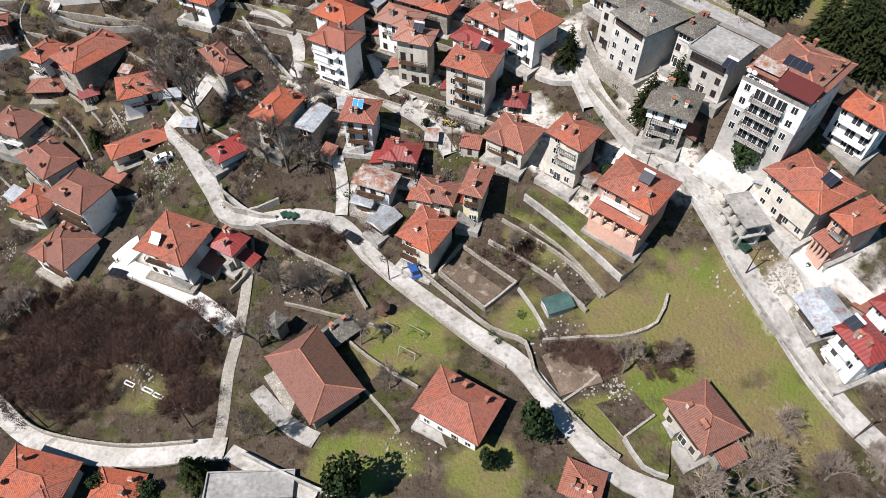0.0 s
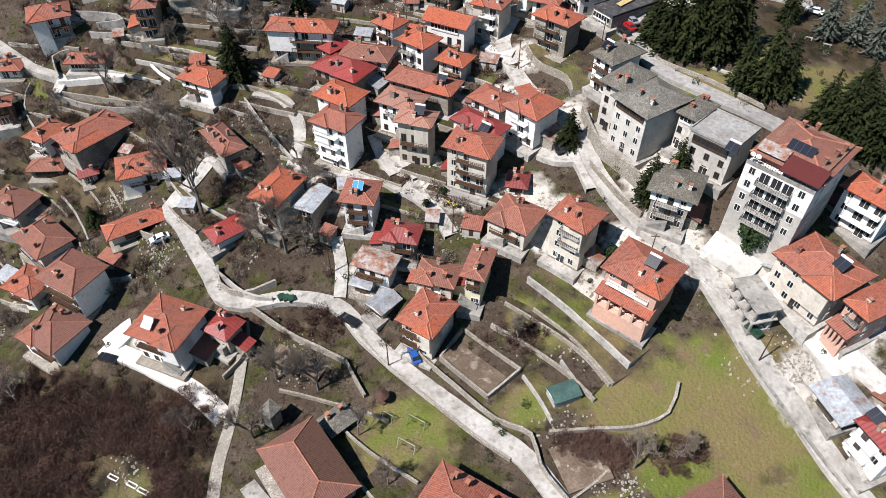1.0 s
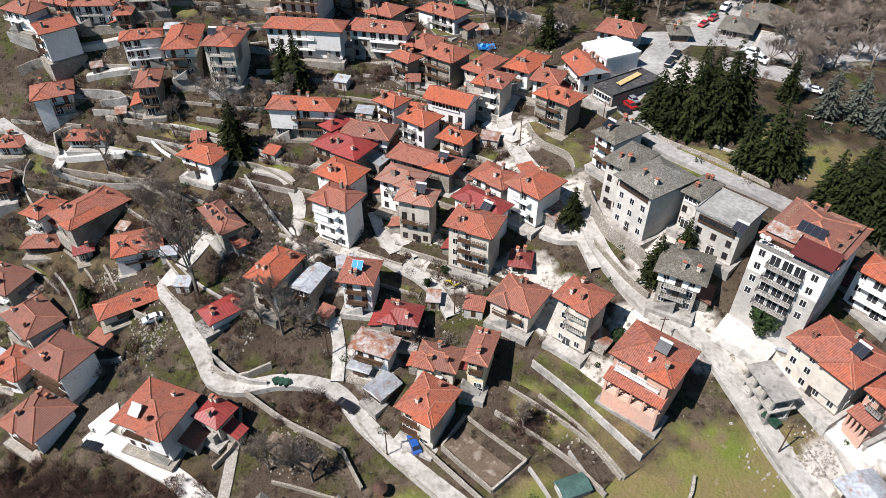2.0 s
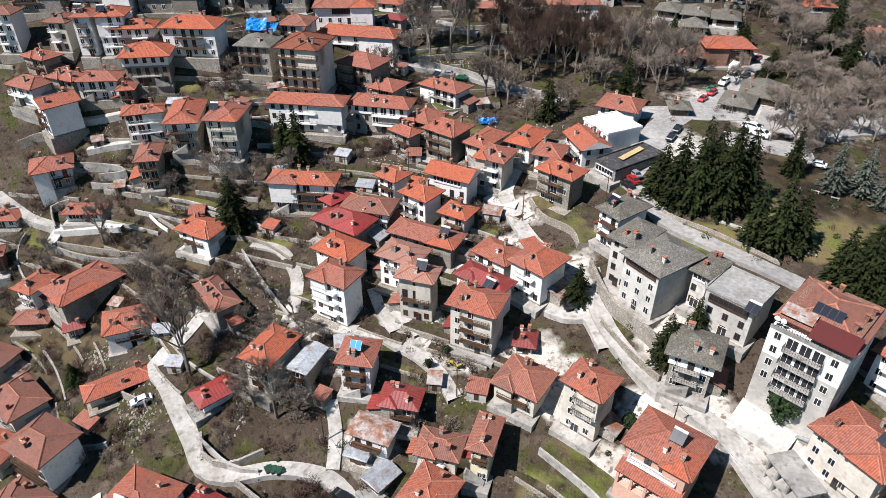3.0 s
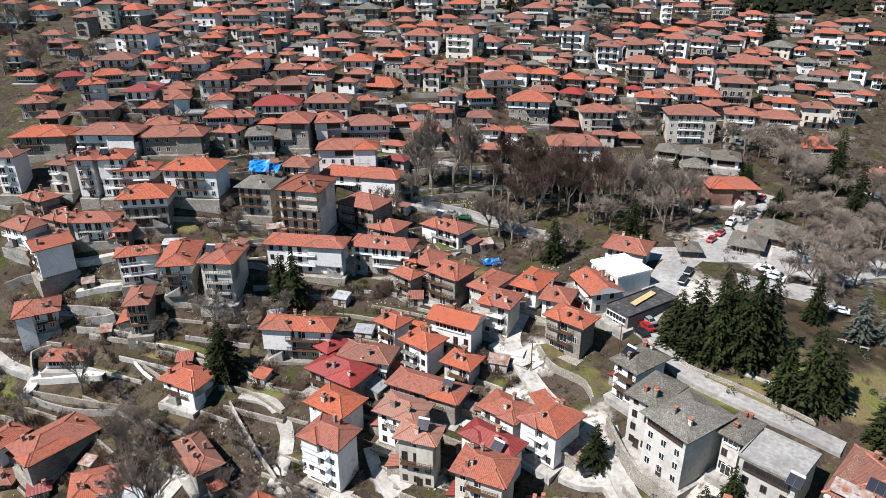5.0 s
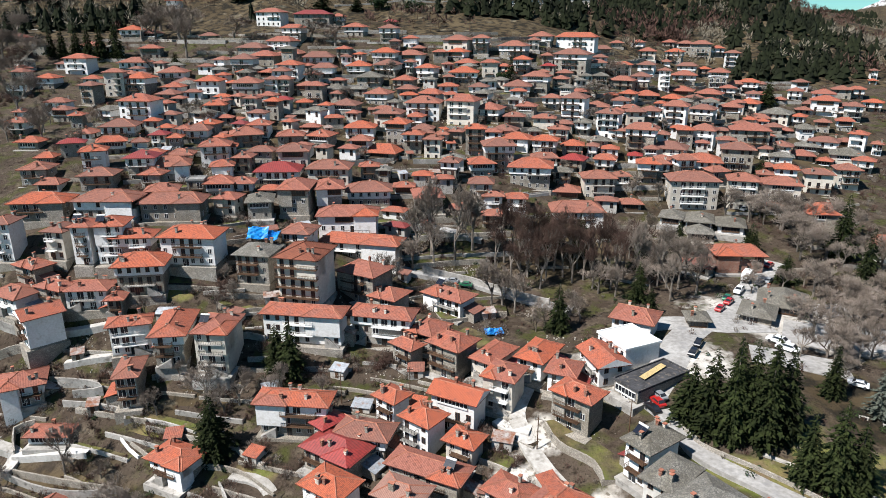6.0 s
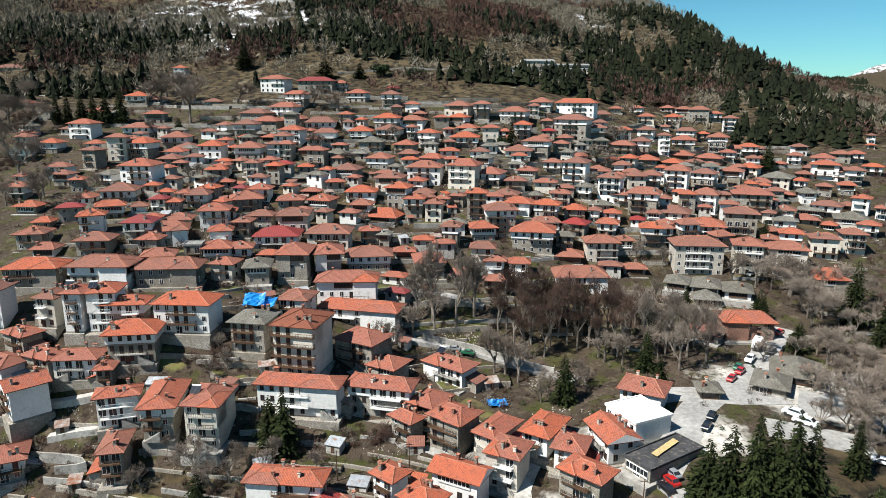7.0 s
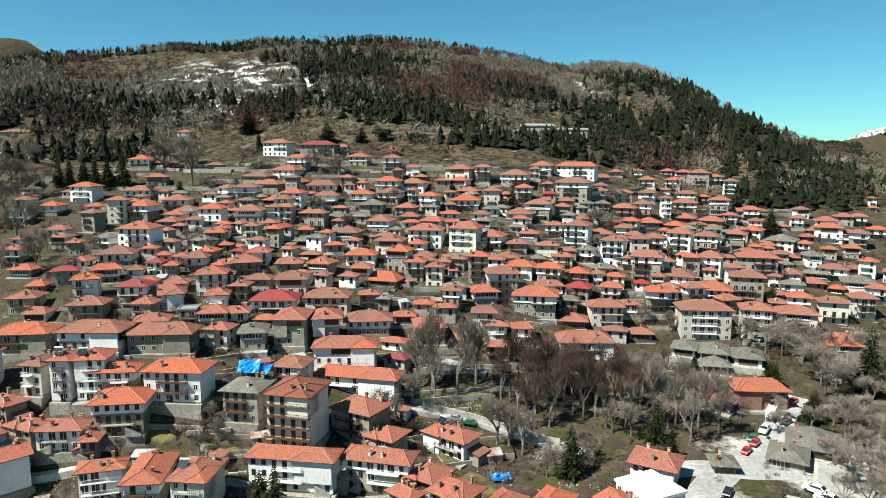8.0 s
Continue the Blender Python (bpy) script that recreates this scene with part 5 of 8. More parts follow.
house(41.4, 119.4, 17.4, 8.5, 11.1, 4, -57, "slate", "grey")
house(37.9, 126.2, 17.8, 5.1, 8.9, 4, -48, "slate", "grey")
house(50.0, 116.9, 19.3, 3.1, 6.7, 3, -49, "slate", "grey")
house(53.6, 110.5, 18.5, 9.0, 9.0, 3, -46, "flatgrey", "grey")
house(-24.1, 209.1, 27.6, 11.8, 9.6, 3, -30, "tile", "stone")
house(-16.8, 203.5, 25.0, 7.7, 7.5, 2, -30, "tile", "stone")
house(-0.0, 206.9, 23.7, 12.8, 6.8, 2, -38, "tile", "white")
house(-27.1, 226.9, 33.4, 23.7, 7.0, 2, -13, "tile", "mix")
house(-31.9, 233.8, 37.6, 17.9, 9.1, 3, 2, "tile", "white")
house(-39.1, 200.6, 30.1, 11.2, 12.1, 5, -13, "dark", "cream")
house(-53.1, 204.8, 34.7, 9.3, 9.1, 3, -10, "slate", "stone")
house(-37.6, 188.2, 23.8, 20.5, 6.1, 3, -8, "tile", "white")
house(-17.5, 190.7, 22.2, 15.4, 6.1, 3, -13, "tile", "mix")
house(-45.0, 221.9, 38.2, 8.1, 8.1, 2, -10, "tile", "white")
house(-71.7, 207.3, 38.9, 15.0, 9.1, 3, -4, "tile", "white")
house(-82.9, 199.0, 33.7, 11.6, 8.9, 3, 8, "tile", "mix")
house(-100.6, 205.5, 39.3, 4.8, 6.5, 4, -0, "tile", "white")
house(-93.6, 207.1, 39.2, 7.1, 7.8, 4, 7, "tile", "white")
house(-108.4, 207.8, 40.1, 5.4, 7.2, 3, -9, "old", "cream")
house(-113.6, 201.0, 34.7, 7.7, 5.1, 2, -30, "tile", "stone")
house(-104.6, 194.9, 30.9, 8.2, 5.1, 2, -25, "tile", "stone")
house(-96.0, 194.7, 30.7, 10.5, 6.2, 2, 4, "tile", "white")
house(-104.3, 184.6, 24.9, 6.9, 8.4, 3, -46, "gable", "white")
house(-114.8, 193.5, 29.5, 9.0, 7.1, 2, -27, "old", "white")
house(-87.7, 191.8, 29.0, 3.6, 5.0, 2, 9, "tile", "stone")
house(-87.6, 206.4, 38.7, 9.5, 5.6, 3, 5, "tile", "mix")
house(-83.8, 227.0, 46.2, 17.5, 9.1, 2, 4, "tile", "stone")
house(-102.4, 225.0, 47.4, 16.6, 9.1, 2, -0, "tile", "mix")
house(-122.7, 225.0, 46.7, 15.1, 9.1, 2, 5, "tile", "stone")
house(-49.4, 241.5, 44.5, 9.2, 12.0, 3, -0, "tile", "stone")
house(-39.8, 246.3, 43.4, 7.7, 10.1, 3, 10, "tile", "mix")
house(-27.5, 254.7, 43.2, 13.7, 9.1, 2, 6, "tile", "mix")
house(-125.0, 209.8, 38.9, 5.2, 7.0, 4, -0, "old", "white")
house(-59.9, 235.3, 44.5, 7.1, 9.3, 2, 9, "slate", "stone")
house(-7.3, 255.9, 41.0, 9.1, 11.9, 2, 8, "tile", "stone")
house(89.8, 227.2, 29.7, 14.0, 9.1, 2, -4, "tile", "brick")
house(79.6, 227.8, 29.2, 9.4, 11.8, 1, -42, "old", "stone")
house(79.2, 257.4, 35.8, 6.8, 8.9, 1, -25, "slate", "white")
house(87.8, 254.8, 35.4, 8.3, 10.9, 1, -20, "slate", "white")
house(97.0, 250.2, 35.1, 8.0, 10.5, 1, -20, "slate", "white")
house(85.7, 248.2, 33.1, 7.3, 9.5, 1, -13, "slate", "stone")
house(82.8, 194.1, 27.0, 7.6, 9.5, 1, -30, "slate", "stone")
house(93.2, 201.9, 26.8, 11.4, 12.1, 1, -26, "slate", "stone")
house(64.5, 189.0, 27.4, 4.7, 5.1, 1, -7, "slate", "stone")
house(138.9, 230.8, 31.5, 7.2, 9.5, 2, -40, "old", "white")
house(128.4, 253.9, 35.7, 9.1, 11.8, 2, -8, "tile", "stone")
house(-313.4, 536.8, 115.8, 28.2, 10.4, 1, 19, "old", "stone")
house(-188.2, 521.4, 112.5, 8.3, 7.8, 2, 16, "tile", "white")
house(-186.0, 445.9, 93.9, 11.1, 10.4, 2, 17, "tile", "white")
house(-175.7, 448.7, 94.7, 9.5, 7.6, 1, 2, "tile", "white")
house(-195.5, 413.3, 88.6, 11.0, 9.4, 1, 23, "tile", "stone")
house(-157.2, 399.9, 84.9, 10.1, 7.1, 2, 20, "tile", "stone")
house(-250.6, 437.8, 92.5, 12.9, 9.6, 1, 15, "tile", "stone")
house(-218.0, 402.9, 86.0, 6.1, 5.0, 2, 16, "flatgrey", "stone")
house(-183.6, 376.1, 78.2, 12.1, 8.9, 3, 5, "tile", "white")
house(-187.9, 353.4, 73.1, 7.8, 7.3, 2, 11, "tile", "mix")
house(-161.5, 342.1, 70.8, 6.1, 4.9, 3, 19, "tile", "white")
house(-151.2, 342.5, 70.8, 8.5, 6.0, 4, 19, "tile", "white")
house(-157.1, 379.1, 78.9, 12.9, 9.2, 2, 15, "tile", "mix")
house(-140.9, 344.9, 71.0, 9.4, 8.7, 3, 2, "tile", "white")
house(-132.7, 364.0, 75.1, 11.3, 10.4, 2, 21, "tile", "mix")
house(-125.1, 357.5, 73.7, 8.7, 8.2, 1, 6, "tile", "stone")
house(-124.0, 340.4, 70.2, 7.6, 6.6, 2, 12, "tile", "white")
house(-122.4, 330.4, 68.0, 8.4, 7.9, 2, 5, "tile", "stone")
house(-107.7, 341.5, 70.0, 10.1, 9.6, 3, 13, "tile", "white")
house(-133.9, 424.9, 93.7, 8.9, 6.7, 1, 17, "tile", "stone")
house(-165.7, 319.1, 65.7, 8.8, 6.3, 2, 12, "tile", "white")
house(-158.4, 308.0, 63.8, 6.7, 4.9, 2, 8, "tile", "white")
house(-123.4, 302.2, 62.6, 13.0, 10.4, 4, 8, "tile", "white")
house(-179.6, 314.5, 64.9, 3.7, 4.9, 1, 6, "tile", "white")
house(-166.6, 291.1, 61.1, 6.3, 4.9, 2, 13, "tile", "white")
house(-148.3, 299.6, 62.6, 4.6, 4.9, 2, 21, "tile", "stone")
house(-125.7, 287.3, 60.3, 11.3, 9.1, 2, 9, "tile", "mix")
house(-134.2, 267.0, 57.1, 7.5, 5.0, 2, 19, "crimson", "stone")
house(-121.1, 269.1, 57.3, 8.1, 5.4, 2, 23, "tile", "white")
house(-120.1, 254.0, 53.9, 7.4, 6.7, 3, 19, "tile", "white")
house(-106.9, 277.6, 58.4, 5.3, 4.9, 2, 2, "crimson", "white")
house(-100.7, 276.0, 57.6, 4.0, 4.9, 2, 8, "tile", "stone")
house(-100.5, 285.7, 59.4, 3.7, 4.9, 2, 1, "tile", "mix")
house(-95.3, 286.0, 58.9, 7.0, 6.7, 2, 4, "tile", "mix")
house(-93.4, 293.6, 60.2, 6.3, 5.6, 2, 4, "tile", "stone")
house(-98.0, 316.8, 64.8, 7.7, 7.3, 2, 18, "tile", "stone")
house(-83.1, 267.1, 53.5, 9.5, 8.5, 3, 10, "tile", "white")
house(-102.5, 251.2, 52.3, 8.3, 7.4, 3, 5, "crimson", "white")
house(-94.5, 254.4, 51.9, 10.5, 9.6, 2, 17, "tile", "mix")
house(-136.3, 247.7, 51.9, 8.2, 7.8, 2, 7, "tile", "stone")
house(-113.6, 242.9, 50.9, 9.9, 7.6, 2, 6, "tile", "stone")
house(-78.2, 257.4, 50.9, 6.1, 5.8, 2, 12, "tile", "mix")
house(-75.3, 245.6, 47.8, 7.7, 7.2, 2, 6, "tile", "white")
house(-90.4, 235.0, 47.7, 8.9, 6.7, 2, 13, "tile", "stone")
house(-82.6, 243.6, 48.7, 5.4, 4.9, 2, 7, "flatgrey", "stone")
house(-106.6, 461.3, 101.1, 16.1, 10.4, 3, -1, "tile", "white")
house(-80.1, 455.1, 99.9, 21.2, 10.4, 3, 9, "crimson", "stone")
house(-83.7, 414.6, 92.3, 10.7, 7.3, 3, -1, "tile", "mix")
house(-66.3, 461.7, 101.5, 7.6, 6.2, 2, 14, "tile", "white")
house(-51.8, 428.9, 95.6, 11.0, 8.1, 2, 2, "tile", "white")
house(-31.8, 417.8, 92.2, 8.9, 8.1, 3, 4, "tile", "mix")
house(-34.1, 463.2, 101.2, 6.6, 5.2, 1, 1, "crimson", "stone")
house(-102.5, 399.8, 85.3, 14.1, 10.4, 2, -1, "tile", "stone")
house(-88.5, 406.8, 88.4, 13.6, 10.4, 2, -3, "tile", "white")
house(-19.7, 411.0, 89.8, 7.5, 5.2, 2, 8, "tile", "white")
house(-15.3, 406.4, 87.6, 6.5, 6.2, 1, 6, "tile", "stone")
house(-101.5, 376.2, 77.9, 10.3, 9.3, 3, 11, "tile", "mix")
house(-94.1, 389.8, 81.6, 13.7, 10.4, 2, -0, "tile", "stone")
house(-82.2, 399.1, 85.2, 12.8, 10.4, 1, -1, "tile", "stone")
house(-76.5, 367.0, 75.6, 10.7, 8.6, 3, 2, "tile", "white")
house(-66.2, 388.0, 81.1, 13.9, 10.4, 2, 15, "tile", "mix")
house(-60.8, 371.7, 76.8, 9.7, 7.8, 2, 15, "tile", "mix")
house(-54.3, 396.4, 84.8, 6.5, 5.7, 2, 4, "tile", "stone")
house(-31.8, 390.0, 80.5, 11.6, 8.7, 3, 2, "tile", "white")
house(-19.0, 395.3, 81.9, 13.6, 9.7, 2, -0, "tile", "white")
house(-30.1, 382.0, 77.7, 10.7, 10.3, 2, -0, "tile", "white")
house(-44.3, 377.4, 77.3, 10.8, 9.2, 2, 13, "tile", "white")
house(-18.3, 376.5, 76.4, 3.7, 4.9, 3, 1, "tile", "white")
house(-9.7, 368.2, 74.1, 8.4, 6.2, 3, -7, "tile", "white")
house(-37.3, 363.3, 73.0, 11.1, 10.2, 2, 9, "slate", "stone")
house(-20.5, 360.4, 71.8, 9.5, 8.5, 2, -1, "tile", "stone")
house(-90.5, 340.2, 69.3, 11.0, 9.6, 3, 14, "tile", "mix")
house(-80.3, 343.8, 70.4, 5.7, 5.0, 3, 10, "tile", "white")
house(-74.7, 344.5, 70.4, 6.2, 5.4, 3, 4, "tile", "white")
house(-64.5, 345.9, 70.3, 8.3, 6.7, 2, 1, "tile", "stone")
house(-51.3, 343.5, 69.0, 9.3, 8.1, 2, 10, "slate", "stone")
house(-31.1, 341.1, 67.3, 9.5, 9.0, 2, -1, "tile", "mix")
house(-18.5, 347.0, 68.7, 8.3, 6.9, 2, 5, "tile", "stone")
house(-7.2, 340.3, 67.3, 8.3, 6.9, 2, -9, "tile", "mix")
house(-73.4, 316.2, 63.6, 5.9, 5.1, 3, 2, "tile", "stone")
house(-44.2, 326.1, 63.9, 10.6, 9.6, 2, 3, "tile", "stone")
house(-24.5, 313.6, 59.1, 10.8, 9.8, 3, 5, "tile", "white")
house(-13.4, 315.4, 60.2, 5.9, 5.0, 2, -2, "tile", "mix")
house(-10.1, 324.6, 62.3, 14.2, 10.4, 3, 6, "tile", "white")
house(-19.9, 297.5, 54.3, 7.8, 7.1, 4, -1, "tile", "white")
house(-75.0, 297.6, 59.3, 7.9, 6.9, 2, 15, "tile", "white")
house(-78.0, 288.1, 57.1, 10.9, 10.3, 2, 18, "tile", "stone")
house(-61.3, 290.0, 56.2, 9.2, 7.5, 2, 7, "tile", "stone")
house(-49.7, 293.1, 55.7, 8.7, 8.0, 2, -1, "tile", "stone")
house(-35.6, 304.8, 57.3, 11.3, 9.1, 2, 12, "tile", "white")
house(-34.2, 292.3, 54.0, 6.7, 5.9, 2, 7, "tile", "white")
house(-13.6, 294.0, 53.2, 6.6, 4.9, 3, 6, "tile", "white")
house(-10.2, 310.9, 58.6, 7.9, 6.6, 1, 6, "tile", "stone")
house(-5.8, 290.2, 51.9, 6.3, 4.9, 3, 4, "tile", "white")
house(-97.0, 321.8, 66.0, 5.0, 4.9, 2, 12, "tile", "white")
house(-80.2, 273.3, 54.8, 3.7, 4.9, 2, 12, "tile", "white")
house(-68.2, 272.9, 53.2, 8.2, 5.8, 2, -2, "tile", "stone")
house(-56.3, 271.7, 50.9, 10.3, 8.8, 3, 5, "tile", "white")
house(-25.2, 292.1, 52.4, 12.0, 10.4, 1, -3, "tile", "mix")
house(-29.2, 273.0, 47.6, 6.1, 4.9, 2, 3, "tile", "stone")
house(-23.5, 271.6, 46.5, 3.7, 4.9, 2, -6, "slate", "stone")
house(-59.6, 261.2, 48.7, 13.7, 9.9, 2, 3, "crimson", "white")
house(-42.1, 263.5, 46.3, 14.1, 9.7, 3, -1, "tile", "white")
house(-68.8, 246.9, 47.3, 6.7, 5.2, 2, 8, "tile", "mix")
house(6.0, 405.4, 86.3, 13.4, 10.4, 3, -6, "tile", "white")
house(5.9, 396.6, 83.3, 8.6, 6.8, 2, -11, "tile", "mix")
house(10.4, 391.0, 80.8, 10.5, 8.3, 1, -5, "tile", "white")
house(8.3, 370.4, 74.7, 12.5, 10.4, 2, 8, "tile", "white")
house(35.9, 401.4, 83.4, 13.4, 10.2, 3, -7, "tile", "white")
house(53.7, 426.8, 90.6, 11.5, 10.4, 2, -4, "tile", "mix")
house(73.9, 426.6, 87.4, 21.8, 10.4, 3, -10, "tile", "white")
house(65.9, 393.0, 76.7, 16.9, 10.4, 4, -13, "tile", "white")
house(38.4, 383.7, 77.3, 7.6, 6.3, 3, -2, "tile", "white")
house(43.3, 361.6, 70.6, 11.5, 8.3, 3, -5, "tile", "mix")
house(33.3, 354.2, 69.5, 11.2, 10.4, 2, 6, "tile", "mix")
house(14.6, 346.7, 69.7, 7.2, 5.5, 2, 1, "tile", "mix")
house(0.4, 348.2, 69.8, 8.1, 5.3, 2, 8, "tile", "white")
house(6.8, 318.4, 60.9, 11.5, 10.4, 4, -4, "tile", "cream")
house(48.0, 342.4, 65.2, 7.0, 5.1, 2, -6, "tile", "mix")
house(57.1, 333.1, 60.6, 10.2, 9.7, 4, -10, "tile", "white")
house(65.0, 363.9, 68.8, 6.5, 4.9, 1, -4, "tile", "cream")
house(34.8, 328.4, 63.0, 7.9, 6.2, 2, -4, "tile", "stone")
house(18.1, 323.3, 62.6, 10.1, 9.6, 2, -6, "tile", "mix")
house(28.3, 316.8, 60.1, 8.0, 5.9, 2, 6, "tile", "stone")
house(41.5, 319.5, 59.0, 8.7, 5.8, 2, 2, "tile", "cream")
house(68.5, 340.9, 61.5, 9.3, 8.3, 2, 2, "tile", "mix")
house(69.7, 320.4, 55.4, 9.4, 7.6, 4, -11, "tile", "white")
house(83.3, 407.1, 80.1, 6.3, 5.1, 2, 3, "tile", "white")
house(92.9, 444.8, 86.0, 8.1, 7.5, 1, 1, "tile", "mix")
house(108.4, 475.0, 88.6, 7.0, 4.9, 1, 1, "tile", "mix")
house(123.4, 480.0, 86.1, 7.0, 5.2, 2, -15, "tile", "mix")
house(123.9, 459.9, 81.4, 9.9, 8.4, 2, -4, "tile", "white")
house(93.4, 396.1, 74.0, 8.3, 5.5, 3, -3, "tile", "white")
house(110.1, 410.6, 76.0, 8.6, 7.4, 2, -11, "tile", "white")
house(90.1, 382.5, 69.9, 12.1, 8.1, 2, -15, "tile", "stone")
house(100.2, 385.0, 68.9, 8.2, 7.1, 3, -7, "tile", "mix")
house(88.6, 362.9, 65.1, 7.4, 6.4, 2, -16, "tile", "white")
house(100.7, 374.8, 66.0, 10.3, 8.2, 1, -3, "tile", "mix")
house(82.3, 351.9, 63.0, 6.6, 6.0, 2, -0, "tile", "mix")
house(91.4, 335.4, 57.5, 7.7, 6.7, 3, -9, "tile", "mix")
house(10.8, 293.2, 52.8, 7.2, 5.8, 4, 7, "tile", "stone")
house(3.8, 301.5, 56.0, 5.1, 4.9, 2, -4, "tile", "stone")
house(19.2, 283.5, 48.1, 10.5, 8.8, 4, 3, "tile", "mix")
house(-2.2, 299.5, 55.2, 3.7, 4.9, 2, 3, "tile", "white")
house(23.9, 310.5, 58.1, 9.6, 7.9, 1, -3, "tile", "cream")
house(27.9, 299.8, 53.6, 10.2, 8.1, 2, -2, "tile", "white")
house(38.7, 295.6, 50.7, 8.5, 5.7, 3, -4, "tile", "mix")
house(46.0, 305.9, 53.5, 7.1, 5.2, 3, -0, "tile", "white")
house(37.6, 288.2, 47.9, 9.1, 6.1, 2, -1, "tile", "cream")
house(50.9, 301.8, 50.6, 8.0, 7.7, 2, 4, "tile", "stone")
house(59.3, 301.8, 50.1, 3.7, 4.9, 2, -2, "tile", "white")
house(49.6, 291.0, 46.8, 8.7, 7.4, 2, -11, "crimson", "stone")
house(12.3, 280.1, 47.5, 8.4, 7.4, 2, 7, "tile", "mix")
house(1.9, 281.8, 48.7, 7.5, 5.9, 2, 4, "slate", "white")
house(31.1, 277.4, 44.1, 14.5, 10.4, 3, -10, "tile", "mix")
house(43.6, 280.3, 44.1, 6.3, 4.9, 2, -14, "slate", "stone")
house(62.7, 293.3, 46.4, 6.6, 5.6, 2, -6, "tile", "mix")
house(56.4, 276.6, 40.0, 11.3, 8.5, 3, -2, "tile", "white")
house(66.7, 282.0, 42.0, 5.2, 4.9, 2, -3, "tile", "cream")
house(74.9, 317.5, 54.1, 7.3, 6.3, 2, -16, "tile", "mix")
house(81.0, 309.2, 50.4, 11.2, 8.7, 4, -9, "tile", "mix")
house(83.8, 303.0, 48.8, 4.0, 4.9, 2, -6, "tile", "mix")
house(78.0, 286.6, 43.3, 7.2, 6.1, 3, -15, "tile", "white")
house(11.7, 262.4, 41.0, 7.7, 6.4, 3, -6, "tile", "cream")
house(44.4, 273.7, 41.0, 8.0, 7.1, 1, -10, "tile", "mix")
house(15.7, 259.4, 39.9, 5.7, 4.9, 2, -2, "tile", "white")
house(24.1, 259.1, 39.1, 6.6, 5.1, 2, -8, "tile", "white")
house(45.4, 259.1, 35.0, 16.5, 10.4, 2, -1, "tile", "white")
house(66.9, 268.8, 37.4, 7.6, 5.2, 1, -5, "old", "stone")
house(15.4, 248.4, 35.9, 7.2, 5.0, 2, -10, "tile", "stone")
house(4.5, 255.2, 39.0, 6.6, 4.9, 1, 1, "tile", "mix")
house(132.8, 257.9, 35.7, 7.8, 5.9, 2, -15, "tile", "stone")
house(154.2, 512.9, 85.3, 8.3, 7.3, 2, -18, "tile", "stone")
house(162.4, 504.1, 81.9, 9.1, 6.5, 3, -19, "tile", "white")
house(169.9, 495.7, 79.0, 13.1, 9.6, 4, -7, "tile", "stone")
house(180.1, 493.6, 79.2, 7.7, 5.4, 3, -4, "tile", "mix")
house(182.0, 472.9, 74.2, 8.8, 6.8, 4, -9, "tile", "white")
house(144.9, 471.5, 77.8, 9.4, 7.2, 3, -15, "tile", "white")
house(135.2, 457.9, 77.9, 5.5, 4.9, 1, -7, "tile", "white")
house(146.1, 449.7, 73.2, 9.8, 6.9, 2, -12, "tile", "white")
house(113.8, 390.2, 68.6, 5.7, 4.9, 4, -2, "tile", "white")
house(131.0, 409.9, 70.6, 11.3, 9.0, 2, -4, "tile", "mix")
house(157.5, 452.5, 71.2, 6.3, 5.2, 2, -10, "tile", "stone")
house(150.5, 411.1, 66.4, 9.4, 8.3, 4, -10, "tile", "white")
house(172.3, 421.2, 65.9, 9.8, 6.8, 2, -14, "tile", "mix")
house(183.8, 432.2, 66.7, 5.7, 4.9, 1, -22, "tile", "white")
house(153.0, 402.2, 64.3, 6.6, 5.0, 2, -8, "tile", "mix")
house(159.7, 386.1, 60.0, 5.3, 4.9, 3, -5, "tile", "white")
house(124.0, 391.4, 66.7, 10.7, 8.6, 1, -11, "tile", "mix")
house(140.5, 395.7, 64.8, 12.1, 8.6, 1, -19, "tile", "mix")
house(136.0, 382.0, 62.5, 7.6, 5.8, 1, -18, "tile", "white")
house(104.1, 338.1, 56.5, 9.7, 9.0, 4, -12, "tile", "white")
house(119.6, 346.3, 56.9, 9.7, 7.2, 3, -18, "tile", "mix")
house(136.4, 355.8, 56.8, 8.7, 6.2, 3, -16, "tile", "mix")
house(154.6, 378.2, 58.9, 9.8, 9.1, 2, -22, "tile", "cream")
house(99.2, 345.9, 59.5, 3.7, 4.9, 3, -13, "tile", "white")
house(114.2, 375.1, 64.4, 8.9, 7.1, 1, -19, "tile", "mix")
house(179.2, 396.3, 61.6, 4.9, 4.9, 1, -17, "tile", "white")
house(190.2, 402.9, 62.7, 6.8, 6.6, 2, -19, "tile", "white")
house(203.5, 398.9, 61.7, 9.9, 8.5, 2, -13, "tile", "mix")
house(216.8, 405.7, 63.2, 8.7, 7.6, 2, -7, "tile", "stone")
house(192.9, 377.2, 57.6, 12.1, 8.8, 3, -11, "tile", "white")
house(224.8, 405.3, 63.4, 7.3, 4.9, 2, -19, "tile", "mix")
house(262.2, 453.6, 70.2, 3.7, 4.9, 2, -6, "tile", "white")
house(255.0, 441.3, 68.0, 3.7, 4.9, 1, -11, "tile", "white")
house(220.7, 382.2, 58.8, 7.9, 5.3, 2, -22, "tile", "mix")
house(201.7, 366.6, 55.9, 7.5, 6.6, 3, -14, "tile", "white")
house(201.5, 374.0, 57.1, 10.2, 9.1, 2, -24, "tile", "mix")
house(163.0, 364.6, 55.5, 12.8, 10.4, 2, -23, "slate", "cream")
house(154.0, 363.8, 56.1, 9.2, 7.7, 1, -6, "tile", "white")
